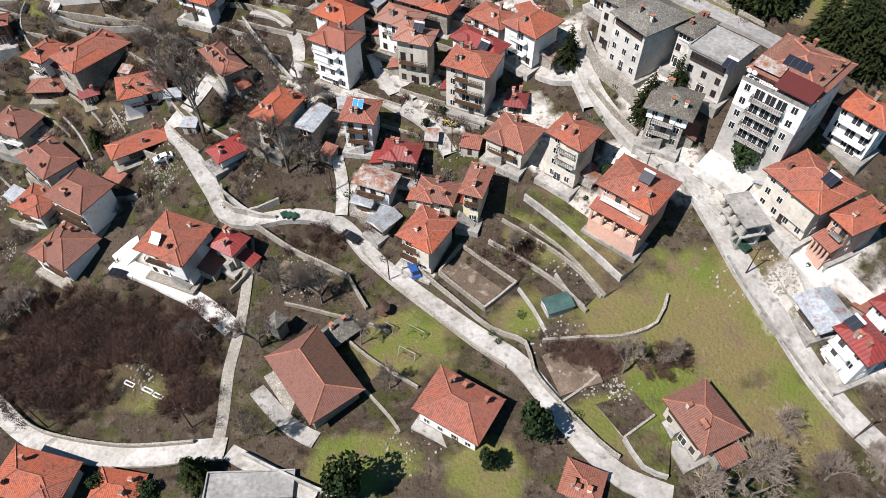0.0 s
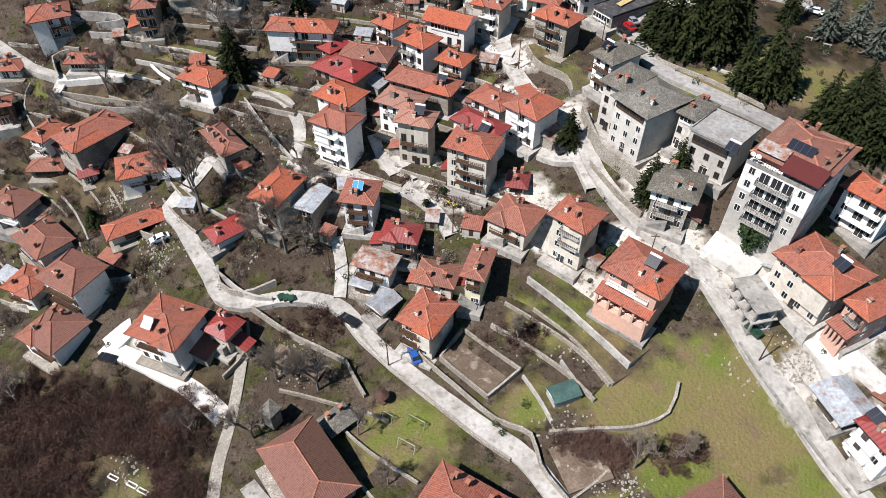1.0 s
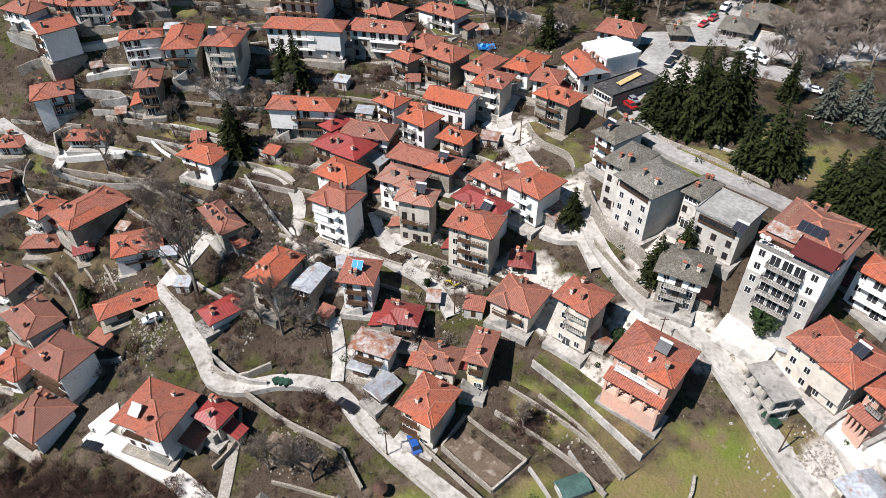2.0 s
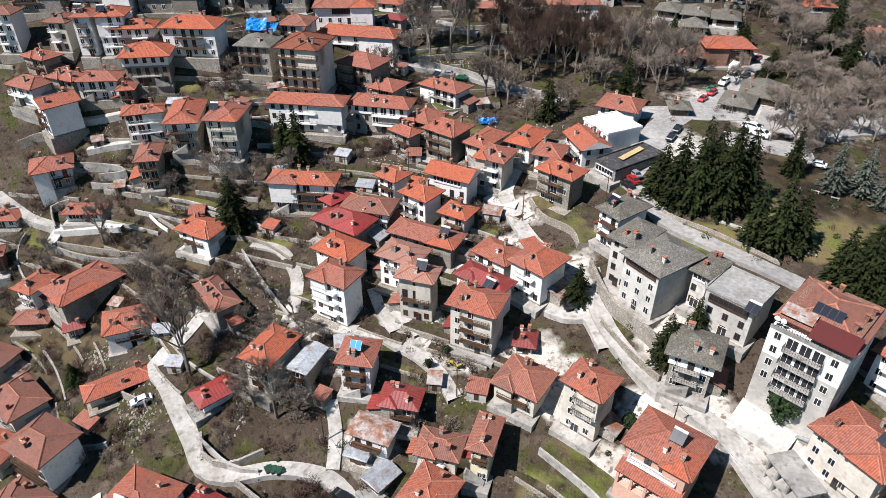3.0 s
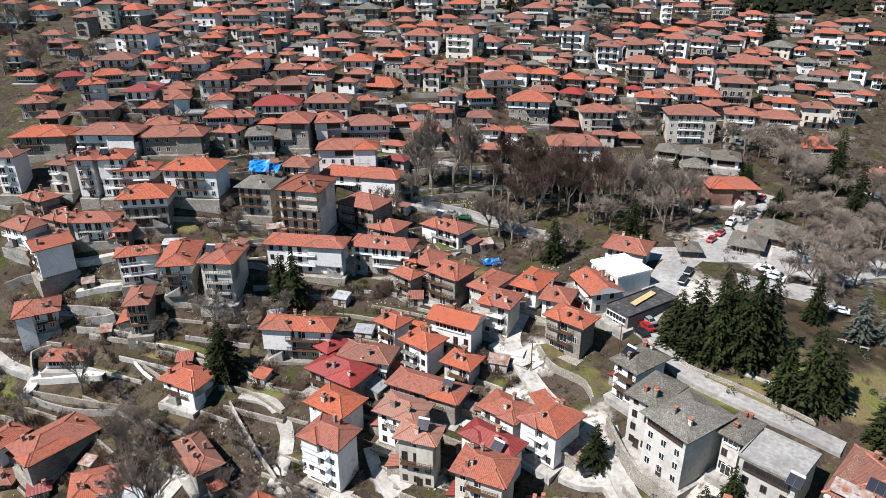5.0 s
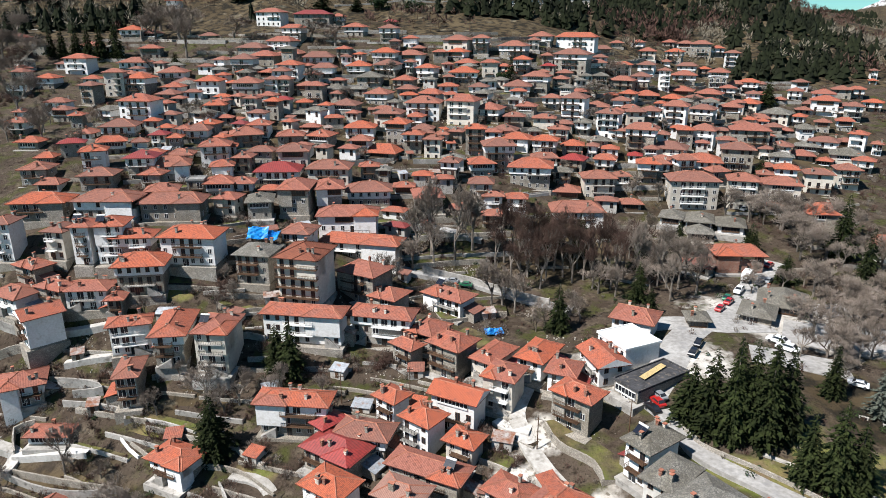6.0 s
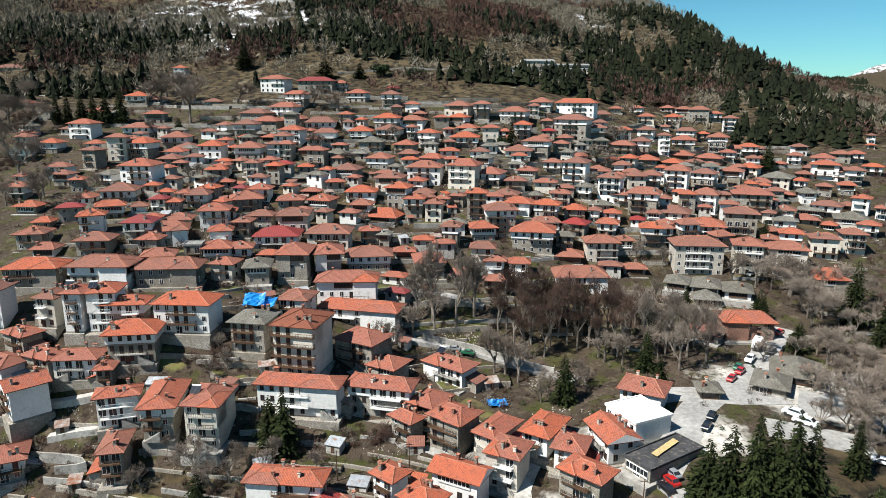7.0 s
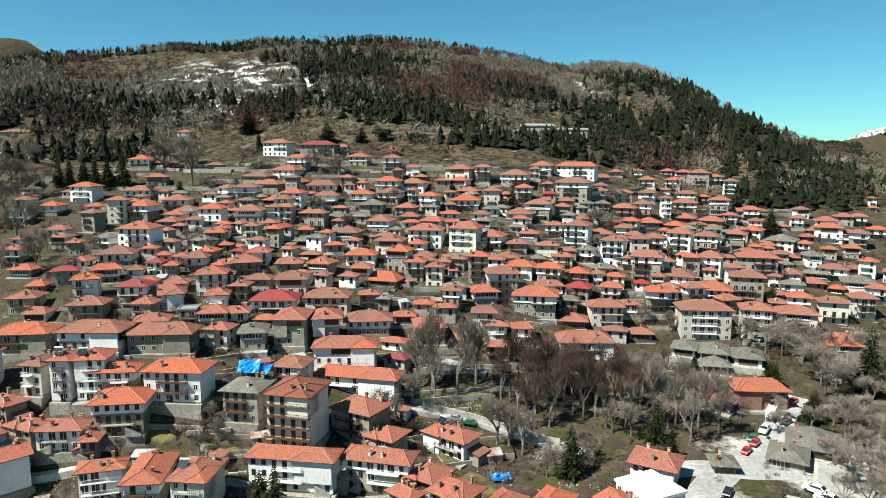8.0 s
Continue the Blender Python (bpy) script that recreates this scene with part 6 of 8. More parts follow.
house(183.6, 378.9, 58.2, 5.7, 5.0, 1, -5, "tile", "mix")
house(195.3, 390.4, 60.0, 9.7, 8.8, 1, -20, "tile", "mix")
house(171.4, 358.7, 54.6, 4.8, 4.9, 2, -22, "tile", "mix")
house(178.8, 350.6, 53.0, 6.1, 5.0, 2, -12, "tile", "stone")
house(190.2, 352.3, 53.3, 6.1, 4.9, 2, -10, "tile", "white")
house(171.1, 351.6, 53.1, 7.4, 6.3, 1, -15, "slate", "stone")
house(129.7, 318.0, 48.8, 15.0, 10.4, 4, -3, "tile", "stone")
house(158.2, 346.1, 52.6, 6.2, 5.3, 1, -10, "tile", "mix")
house(110.3, 318.5, 51.3, 9.6, 7.0, 3, -17, "tile", "white")
house(92.2, 316.9, 52.5, 3.8, 4.9, 2, -1, "tile", "mix")
house(182.2, 326.2, 48.3, 6.4, 6.1, 3, -24, "tile", "white")
house(166.9, 325.4, 48.1, 10.3, 7.1, 2, -22, "tile", "mix")
house(180.2, 332.5, 49.6, 5.6, 4.9, 1, -11, "tile", "mix")
house(92.4, 306.5, 48.6, 13.0, 10.4, 2, -10, "tile", "white")
house(115.7, 295.0, 44.6, 11.3, 8.6, 4, -4, "tile", "stone")
house(134.2, 310.7, 47.4, 4.4, 4.9, 2, -12, "tile", "cream")
house(143.5, 316.4, 47.7, 7.1, 6.4, 2, -14, "tile", "mix")
house(160.6, 326.8, 48.6, 8.8, 6.2, 1, -18, "slate", "mix")
house(169.3, 311.4, 45.0, 11.7, 10.4, 2, -12, "slate", "cream")
house(152.2, 315.5, 46.7, 8.4, 7.2, 1, -5, "tile", "mix")
house(138.0, 303.6, 45.5, 7.1, 4.9, 2, -9, "slate", "mix")
house(159.5, 309.1, 45.4, 4.1, 4.9, 1, -21, "tile", "mix")
house(171.8, 302.7, 43.9, 6.6, 4.9, 2, -19, "tile", "mix")
house(188.1, 321.3, 47.5, 3.7, 4.9, 2, -18, "tile", "white")
house(82.3, 286.3, 43.2, 5.6, 4.9, 3, -4, "tile", "mix")
house(102.3, 296.3, 45.2, 13.2, 10.4, 2, -3, "tile", "white")
house(93.6, 296.1, 46.2, 5.4, 4.9, 1, -5, "tile", "mix")
house(89.7, 270.5, 37.7, 16.7, 10.4, 4, -6, "tile", "cream")
house(107.4, 268.4, 38.0, 9.6, 8.7, 4, -17, "tile", "white")
house(123.4, 271.8, 38.6, 12.1, 9.2, 3, -17, "tile", "cream")
house(130.6, 284.1, 41.6, 6.8, 5.5, 3, -21, "tile", "white")
house(141.6, 280.9, 40.3, 9.2, 6.2, 3, -18, "old", "white")
house(155.8, 286.8, 40.8, 7.9, 7.0, 3, -15, "tile", "white")
house(122.9, 284.5, 42.1, 4.7, 4.9, 2, -22, "tile", "cream")
house(60.4, 541.2, 113.4, 25.7, 10.4, 2, 5, "slate", "white")
house(97.2, 571.2, 115.5, 28.2, 10.4, 1, -13, "flatgrey", "mix")
house(-61.4, 317.2, 63.9, 7.6, 4.8, 1, 9, "slate", "stone")
house(126.5, 356.9, 58.9, 6.4, 6.0, 3, 3, "slate", "white")
house(-140.0, 260.2, 56.0, 5.2, 5.2, 1, 7, "tile", "stone")
house(-69.5, 233.9, 45.4, 6.5, 5.9, 2, -9, "tile", "cream")
house(-195.1, 341.0, 71.0, 7.4, 5.5, 2, 8, "slate", "white")
house(-113.3, 380.1, 80.1, 6.2, 5.9, 2, -13, "old", "mix")
house(55.8, 367.6, 71.7, 6.7, 5.8, 2, -7, "old", "stone")
house(82.7, 320.5, 55.2, 5.2, 4.8, 1, -10, "old", "stone")
house(-151.1, 357.6, 74.8, 6.5, 4.9, 2, 7, "old", "stone")
house(101.0, 314.9, 51.9, 6.1, 5.5, 3, 2, "tile", "stone")
house(-58.9, 335.5, 68.4, 7.9, 6.2, 3, 3, "tile", "stone")
house(-157.2, 330.9, 68.8, 7.2, 6.3, 3, -4, "tile", "stone")
house(161.2, 413.1, 65.6, 6.5, 6.5, 2, -3, "old", "cream")
house(-207.0, 364.9, 76.6, 5.6, 6.2, 2, 12, "tile", "mix")
house(18.3, 402.9, 87.3, 7.8, 5.5, 3, 1, "old", "white")
house(-195.6, 382.3, 80.7, 5.4, 4.9, 1, 12, "tile", "white")
house(63.1, 310.1, 53.8, 7.9, 6.3, 1, 3, "slate", "stone")
house(103.7, 284.5, 43.4, 6.3, 6.1, 2, 13, "old", "stone")
house(-198.5, 350.4, 73.2, 6.5, 6.3, 3, 7, "old", "cream")
house(-78.9, 329.3, 67.5, 7.1, 5.6, 2, 4, "tile", "cream")
house(-96.3, 243.5, 50.9, 6.4, 5.4, 2, -2, "tile", "stone")
house(165.3, 339.9, 51.4, 6.2, 5.2, 2, 7, "slate", "white")
house(115.9, 307.6, 48.8, 6.4, 4.8, 3, -3, "old", "white")
house(-176.4, 398.8, 85.5, 8.0, 5.1, 2, -10, "slate", "cream")
house(200.8, 420.1, 66.0, 6.7, 6.4, 2, 11, "tile", "white")
house(150.4, 339.8, 52.4, 6.9, 5.8, 2, -7, "old", "stone")
house(-212.6, 378.3, 79.7, 6.7, 5.6, 2, -12, "slate", "white")
house(0.8, 272.6, 46.5, 5.3, 5.1, 3, -13, "old", "white")
house(-72.6, 264.7, 52.5, 5.5, 6.1, 2, -2, "tile", "stone")
house(104.1, 351.7, 60.7, 5.3, 6.6, 2, 3, "tile", "stone")
house(167.4, 394.2, 61.6, 6.3, 5.4, 2, 12, "tile", "stone")
house(-138.5, 306.0, 64.0, 5.9, 4.9, 2, -8, "slate", "white")
house(52.8, 395.6, 81.5, 5.3, 6.3, 2, 10, "tile", "stone")
house(16.4, 336.5, 67.8, 5.6, 5.7, 2, -13, "slate", "white")
house(-128.4, 240.6, 51.2, 6.4, 5.7, 1, 3, "old", "white")
house(78.6, 381.1, 72.3, 5.8, 6.6, 2, 6, "slate", "stone")
house(92.3, 287.8, 44.5, 6.2, 5.8, 3, 3, "old", "white")
house(-93.9, 351.4, 73.0, 5.2, 6.0, 3, 7, "slate", "stone")
house(-7.3, 381.0, 78.5, 6.6, 6.8, 1, 13, "tile", "stone")
house(-78.1, 354.1, 73.5, 6.5, 6.7, 3, 9, "tile", "white")
house(-153.8, 275.6, 58.9, 7.4, 5.8, 1, -1, "tile", "mix")
house(84.0, 341.1, 60.7, 6.6, 5.5, 2, -1, "old", "cream")
house(-81.2, 386.6, 82.4, 6.4, 5.0, 3, 1, "slate", "stone")
house(83.3, 329.9, 57.7, 7.3, 6.7, 3, 6, "old", "cream")
house(80.1, 396.9, 77.8, 7.6, 5.9, 2, 2, "tile", "mix")
house(21.2, 372.6, 76.3, 7.8, 5.6, 3, 8, "tile", "cream")
house(-137.4, 284.9, 60.6, 5.4, 6.2, 1, -4, "tile", "white")
house(59.1, 376.8, 73.9, 6.8, 6.5, 2, -1, "tile", "stone")
house(-16.0, 265.3, 44.5, 6.5, 4.8, 1, 1, "tile", "white")
house(-27.9, 404.2, 88.4, 5.4, 5.3, 2, 13, "old", "stone")
house(-98.6, 304.0, 63.0, 7.4, 6.1, 2, -12, "slate", "white")
house(47.7, 412.9, 88.9, 5.7, 6.3, 2, 4, "old", "cream")
house(22.2, 382.0, 78.9, 5.3, 5.5, 2, -5, "slate", "cream")
house(-82.3, 316.6, 64.8, 5.4, 5.4, 3, 5, "old", "cream")
house(113.5, 327.1, 53.8, 5.6, 4.9, 1, 5, "tile", "cream")
house(-113.8, 275.7, 58.8, 5.1, 4.9, 1, 13, "old", "white")
house(-64.0, 358.6, 74.4, 7.1, 5.1, 2, 12, "tile", "cream")
house(-85.7, 361.0, 75.2, 6.6, 6.2, 2, -4, "tile", "cream")
house(55.7, 348.4, 66.4, 5.2, 5.3, 3, -11, "slate", "white")
house(58.3, 318.7, 57.3, 5.6, 5.2, 2, -7, "slate", "white")
house(-95.7, 266.7, 55.8, 7.2, 6.1, 1, 7, "old", "mix")
house(-55.9, 303.9, 60.2, 6.9, 4.8, 1, 11, "tile", "stone")


def school(x, y, z, yaw):
    """A long low public building on the slope: a two-storey block and a one-storey wing under grey roofs."""
    FOOT.append((x, y, 26))
    h = thing("school", x, y, z, yaw, "long grey school building with a grey roof above the village", "building")
    part("terrace", Shape().box(-29, -9, -12, 29, 8, -0.2).mesh("terrace", WALL["stone"]), h)
    part("wall", Shape().box(-27, -5, -0.2, -3, 6, 6.4).mesh("wall", WALL["grey"]), h)
    part("wing", Shape().box(-3, -4, -0.2, 27, 5, 3.6).mesh("wing", WALL["grey"]), h)
    me, _, _ = hip_roof(24, 11, 6.4, 0.7, 0.3, SCHOOL_ROOF, 0.0, x0=-15, y0=0.5)
    part("roof", me, h)
    me, _, _ = hip_roof(30, 9, 3.6, 0.7, 0.25, SCHOOL_ROOF, 0.0, x0=12, y0=0.5)
    part("wing_roof", me, h)
    for k in range(2):
        for i in range(8):
            part("window", GALLERIES[2.6, 1], h, pose(-25.3 + i * 2.95, -5.02, 0.9 + 2.9 * k))
    for i in range(9):
        part("window", GALLERIES[2.6, 1], h, pose(-1.2 + i * 3.2, -4.02, 0.9))


SCHOOL_ROOF = worn("pale_grey_roof_sheets", (0.30, 0.30, 0.29), (0.22, 0.22, 0.21), None, 0.8, 0.2, 1.5, 0.2, 0.1)
school(86, 584, 118.5, 12)

def free(x, y, margin=1.0):
    return all((x - a) ** 2 + (y - b) ** 2 > (r + margin) ** 2 for a, b, r in FOOT)


def outbuilding(x, y, yaw, w, d, tall, roof, wall):
    """A cottage or barn among the upper houses: stone or plaster walls, a hipped roof, a door and a window or two."""
    z = height(x, y) + 0.3
    FOOT.append((x, y, 0.5 * math.hypot(w, d)))
    g = thing("cottage", x, y, z, yaw, f"small {WALL_WORDS[wall]} cottage with a {LABELS[roof]}", "house", "village houses")
    deep = lowest(x, y, w, d, yaw) - z - 0.6
    part("wall", Shape().box(-w / 2, -d / 2, deep, w / 2, d / 2, tall).mesh("wall", WALL[wall]), g)
    me, _, _ = hip_roof(w, d, tall, 0.7, 0.42, ROOF[roof])
    part("roof", me, g)
    part("window", WINDOWS[1], g, pose(-w / 4, -d / 2, tall - 2.0))
    part("door", DOORS[0], g, pose(w / 4, -d / 2, max(0.0, tall - 2.8)))


def outbuildings():
    rng = random.Random(88)
    made = 0
    for _ in range(5000):
        if made >= 95:
            break
        y = rng.uniform(232, 425)
        x = rng.uniform(-0.42, 0.46) * y
        w, d = rng.uniform(4.5, 7.5), rng.uniform(4.0, 5.5)
        if y > 395 - 0.12 * abs(x) or not free(x, y, 2.6) or (30 < x < 130 and y < 262) or (-14 < x < 45 and y < 262):
            continue
        made += 1
        outbuilding(x, y, rng.uniform(-30, 12), w, d, rng.uniform(2.6, 5.2), rng.choice(("tile", "tile", "old", "old", "slate", "crimson" if made % 4 == 0 else "tile")), rng.choice(("stone", "stone", "cream", "white", "grey")))


outbuildings()


# ---- terrace walls that follow the slope ----
def contour_walls():
    rng = random.Random(33)
    made = []
    for _ in range(6000):
        if len(made) >= 215:
            break
        x, y = rng.uniform(-130, 150), rng.uniform(112, 415)
        if len(made) < 95:
            x, y = rng.uniform(-100, 10), rng.uniform(108, 235)
        if x > 20 and y < 215:
            continue
        if not free(x, y, 0.5) or any((x - a) ** 2 + (y - b) ** 2 < 49 for a, b in made):
            continue
        line = [(x, y)]
        for way in (-1, 1):
            px, py = x, y
            for _ in range(rng.randint(2, 5)):
                gx, gy = height(px + 1, py) - height(px - 1, py), height(px, py + 1) - height(px, py - 1)
                g = math.hypot(gx, gy) or 1.0
                px, py = px - way * gy / g * 2.2, py + way * gx / g * 2.2
                if not free(px, py, -0.5):
                    break
                line = line + [(px, py)] if way > 0 else [(px, py)] + line
        if len(line) >= 3:
            made.append((x, y))
            if rng.random() < 0.22:
                terrace(line, rng.uniform(0.7, 1.3), "stained grey concrete retaining wall below a garden plot", CONCRETE, "garden_wall", len(made))
            else:
                terrace(line, rng.uniform(0.6, 1.4), "grey rubble stone terrace wall below a garden plot", WALL["stone"], "stone_wall", len(made))


contour_walls()


def upper_terraces():
    """Stone-faced terraces stepping up between the upper houses."""
    rng = random.Random(404)
    made = []
    for _ in range(6000):
        if len(made) >= 120:
            break
        y = rng.uniform(225, 440)
        x = rng.uniform(-0.45, 0.48) * y
        if not free(x, y, 0.3) or (20 < x < 130 and y < 262) or any((x - a) ** 2 + (y - b) ** 2 < 100 for a, b in made):
            continue
        line = [(x, y)]
        for way in (-1, 1):
            px, py = x, y
            for _ in range(rng.randint(3, 8)):
                gx, gy = height(px + 1, py) - height(px - 1, py), height(px, py + 1) - height(px, py - 1)
                g = math.hypot(gx, gy) or 1.0
                px, py = px - way * gy / g * 2.2, py + way * gx / g * 2.2
                if not free(px, py, -0.8):
                    break
                line = line + [(px, py)] if way > 0 else [(px, py)] + line
        if len(line) >= 4:
            made.append((x, y))
            terrace(line, rng.uniform(1.2, 2.2), "grey rubble stone terrace wall below a garden plot", CONCRETE if rng.random() < 0.3 else WALL["stone"], "stone_wall", len(made))


upper_terraces()


# ---- trees ----
def bare_tree_meshes(seed, spread=0.85, levels=6):
    """A leafless tree one unit high: trunk and limbs, and a crown of fine twigs."""
    rng = random.Random(seed)
    limbs, twigs = Shape(), Shape()
    def grow(p, d, length, r, level):
        q = p + d * length
        if level < 2:
            limbs.tube(p, q, r, r * 0.68, 6)
        elif level < 4:
            limbs.bar(p, q, r, 0, r * 0.6)
        else:
            r = max(r, 0.0018)
            w = d.orthogonal().normalized() * r
            twigs.face((p - w, p + w, q))
            w = d.cross(w)
            twigs.face((p - w, p + w, q))
        if level >= levels:
            return
        for _ in range((3, 3, 4, 4, 4, 4)[level]):
            turn = Vector((rng.gauss(0, 1), rng.gauss(0, 1), rng.gauss(0.3, 0.6))).normalized()
            way = (d * 0.8 + turn * spread * 0.66).normalized()
            start = p + (q - p) * rng.uniform(0.45, 1.0)
            grow(start, way, length * rng.uniform(0.6, 0.82), r * rng.uniform(0.45, 0.6), level + 1)
    grow(Vector((0, 0, -0.03)), Vector((rng.uniform(-0.06, 0.06), rng.uniform(-0.06, 0.06), 1)).normalized(), 0.28, 0.02, 0)
    top = max(v[2] for v in twigs.v)
    for s in (limbs, twigs):
        s.v = [(x / top, y / top, z / top) for x, y, z in s.v]
    return limbs, twigs


def conifer_mesh(seed, width=0.22, layers=34, droop=0.45):
    """The crown of a fir or spruce one unit high: whorls of drooping boughs, each a ragged spray."""
    rng = random.Random(seed)
    s = Shape()
    for k in range(layers):
        u = max(0.0, (k + rng.uniform(-0.4, 0.4)) / layers)
        z = 0.07 + 0.91 * u
        reach = width * (1 - u) ** 0.75 * (0.75 + 0.25 * min(1, u * 6)) + 0.012
        count = max(4, int(11 * (1 - u)) + 3)
        for i in range(count):
            a = 2 * math.pi * (i + rng.random()) / count + k
            r = reach * rng.choice((rng.uniform(0.5, 0.8), rng.uniform(0.75, 1.2)))
            d = Vector((math.cos(a), math.sin(a), 0))
            side = Vector((-d.y, d.x, 0))
            fall = r * droop * rng.uniform(0.3, 1.3)
            for j in range(7):
                v = (j + rng.random()) / 7
                p = d * r * (0.15 + 0.8 * v) + Vector((0, 0, z - fall * v * v + rng.uniform(-0.006, 0.006)))
                e = (d * rng.uniform(0.4, 1.0) + side * rng.uniform(-0.9, 0.9) + Vector((0, 0, rng.uniform(-0.6, 0.15)))).normalized()
                g = (0.22 + 0.12 * rng.random()) * r * (1.15 - 0.5 * v) + 0.008
                w = e.cross(Vector((rng.gauss(0, 0.5), rng.gauss(0, 0.5), 1))).normalized() * g * 0.33
                s.face((p - e * g * 0.25, p + w, p + e * g, p - w))
    return s


def leafy_mesh(seed, tall=1.0, count=1500):
    """A dense evergreen crown one unit high, of leaf clumps on an uneven outline."""
    rng = random.Random(seed)
    s = Shape()
    lumps = [(Vector((rng.uniform(-0.22, 0.22), rng.uniform(-0.22, 0.22), rng.uniform(0.25, 0.75))), rng.uniform(0.16, 0.27)) for _ in range(11)]
    for _ in range(count):
        c, r = rng.choice(lumps)
        d = Vector((rng.gauss(0, 1), rng.gauss(0, 1), rng.gauss(0, 1))).normalized()
        p = c + d * r * rng.uniform(0.75, 1.08)
        n = (d + 0.7 * Vector((rng.gauss(0, 1), rng.gauss(0, 1), rng.gauss(0, 1)))).normalized()
        t = n.orthogonal().normalized() * rng.uniform(0.025, 0.05)
        b = n.cross(t)
        s.face((p - t, p - b * 0.7, p + t, p + b))
    return s


TRUNK = Shape().tube((0, 0, -0.04), (0, 0, 0.55), 0.016, 0.009, 6).tube((0, 0, 0.55), (0, 0, 0.97), 0.009, 0.002, 5).mesh("trunk", BARK)
STEM = Shape().tube((0, 0, -0.06), (0, 0, 0.45), 0.035, 0.025, 6).mesh("trunk", BARK)
FIRS = [conifer_mesh(k, w, 40).mesh("crown", NEEDLE) for k, w in ((1, 0.29), (2, 0.25), (3, 0.32))]
BLUE_FIRS = [conifer_mesh(7, 0.25, 30, 0.25).mesh("crown", BLUE_NEEDLE)]
SHRUBS = [leafy_mesh(k).mesh("crown", GREEN_LEAF) for k in (1, 2)]
BARE = []
for k, twig in ((11, TWIG), (12, TWIG), (13, PARK_TWIG), (14, TWIG), (15, PARK_TWIG)):
    limbs, twigs = bare_tree_meshes(k)
    BARE.append((limbs.mesh("trunk", BARK), twigs.mesh("crown", twig)))


def tree(kind, x, y, high, wide=1.0):
    rng = random.Random(int(x * 91 + y * 37))
    z = height(x, y) - 0.15
    if kind == "fir":
        t = thing("conifer", x, y, z, rng.uniform(0, 360), "tall dark green conifer with drooping branches", "conifer", "conifers")
        part("trunk", TRUNK, t)
        part("crown", rng.choice(FIRS), t)
    elif kind == "blue_fir":
        t = thing("conifer", x, y, z, rng.uniform(0, 360), "silvery blue-green spruce in the park", "conifer", "conifers")
        part("trunk", TRUNK, t)
        part("crown", BLUE_FIRS[0], t)
    elif kind == "evergreen":
        t = thing("evergreen_tree", x, y, z, rng.uniform(0, 360), "dense round dark evergreen tree", "tree", "evergreens")
        part("trunk", STEM, t)
        part("crown", rng.choice(SHRUBS), t)
    else:
        red = kind == "red_bare"
        t = thing("bare_tree", x, y, z, rng.uniform(0, 360), "leafless red-brown tree in the park" if red else "leafless grey-brown tree with many twigs", "tree", "bare trees")
        trunk, crown = BARE[rng.choice((2, 4)) if red else rng.choice((0, 1, 3))]
        part("trunk", trunk, t)
        part("crown", crown, t)
    if kind == "red_bare":
        high *= 0.88
    t.scale = (high * wide, high * wide, high)
    return t


tree("fir", -39.2, 175.9, 15.8, 1.15)
tree("fir", -51.7, 153.7, 14.6, 0.96)
tree("fir", 28.9, 191.8, 14.7, 0.87)
tree("fir", 120.6, 209.8, 20.5, 0.92)
tree("fir", 48.8, 148.3, 13.8, 1.17)
tree("fir", 51.1, 144.0, 19.4, 0.81)
tree("fir", 53.9, 140.7, 23.6, 0.65)
tree("fir", 57.4, 141.3, 21.5, 0.72)
tree("fir", 59.6, 138.6, 24.5, 0.62)
tree("fir", 63.9, 140.5, 20.6, 0.74)
tree("fir", 57.7, 147.3, 17.9, 0.89)
tree("fir", 63.6, 145.4, 17.4, 0.91)
tree("fir", 63.0, 129.1, 14.6, 0.99)
tree("fir", 66.7, 127.1, 18.7, 0.77)
tree("fir", 70.5, 126.9, 14.3, 1.0)
tree("fir", 75.9, 118.1, 12.8, 1.2)
tree("fir", 77.6, 113.9, 15.8, 1.02)
tree("fir", 80.7, 112.5, 15.0, 1.06)
tree("fir", 83.4, 109.3, 19.4, 0.97)
tree("fir", 84.5, 121.9, 11.7, 1.54)
tree("blue_fir", 87.3, 147.3, 13.0, 1.14)
tree("blue_fir", 93.8, 146.8, 12.9, 1.15)
tree("blue_fir", 96.2, 141.3, 12.6, 1.15)
tree("fir", 81.0, 154.2, 12.8, 0.94)
tree("fir", 26.9, 122.5, 10.3, 1.14)
tree("fir", 40.2, 105.4, 12.2, 0.86)
tree("fir", 46.1, 108.6, 10.7, 0.99)
tree("evergreen", 56.5, 92.2, 7.4, 0.97)
tree("evergreen", -0.0, 113.9, 2.8, 0.84)
tree("evergreen", -3.7, 111.3, 3.5, 0.61)
tree("evergreen", 32.3, 95.3, 2.9, 1.24)
tree("fir", -42.0, 41.6, 10.3, 1.14)
tree("evergreen", -15.8, 37.2, 14.7, 0.59)
tree("evergreen", 15.1, 45.2, 12.2, 0.59)
tree("evergreen", 7.5, 40.6, 7.4, 0.57)
tree("evergreen", -60.1, 42.0, 5.1, 0.88)
tree("evergreen", -50.7, 39.9, 3.6, 1.2)
tree("fir", -82.2, 120.2, 6.5, 1.63)
tree("fir", -52.4, 154.9, 15.6, 1.1)
tree("fir", -209.2, 396.7, 17.4, 0.91)
tree("fir", -200.9, 392.5, 19.9, 0.78)
tree("fir", -193.4, 392.6, 18.7, 0.83)
tree("fir", -187.4, 392.6, 19.9, 0.78)
tree("fir", -180.8, 392.6, 20.8, 0.75)
tree("fir", -173.8, 395.1, 22.1, 0.77)
tree("fir", 30.9, 365.8, 13.8, 1.2)
tree("fir", 169.9, 390.6, 14.9, 1.12)
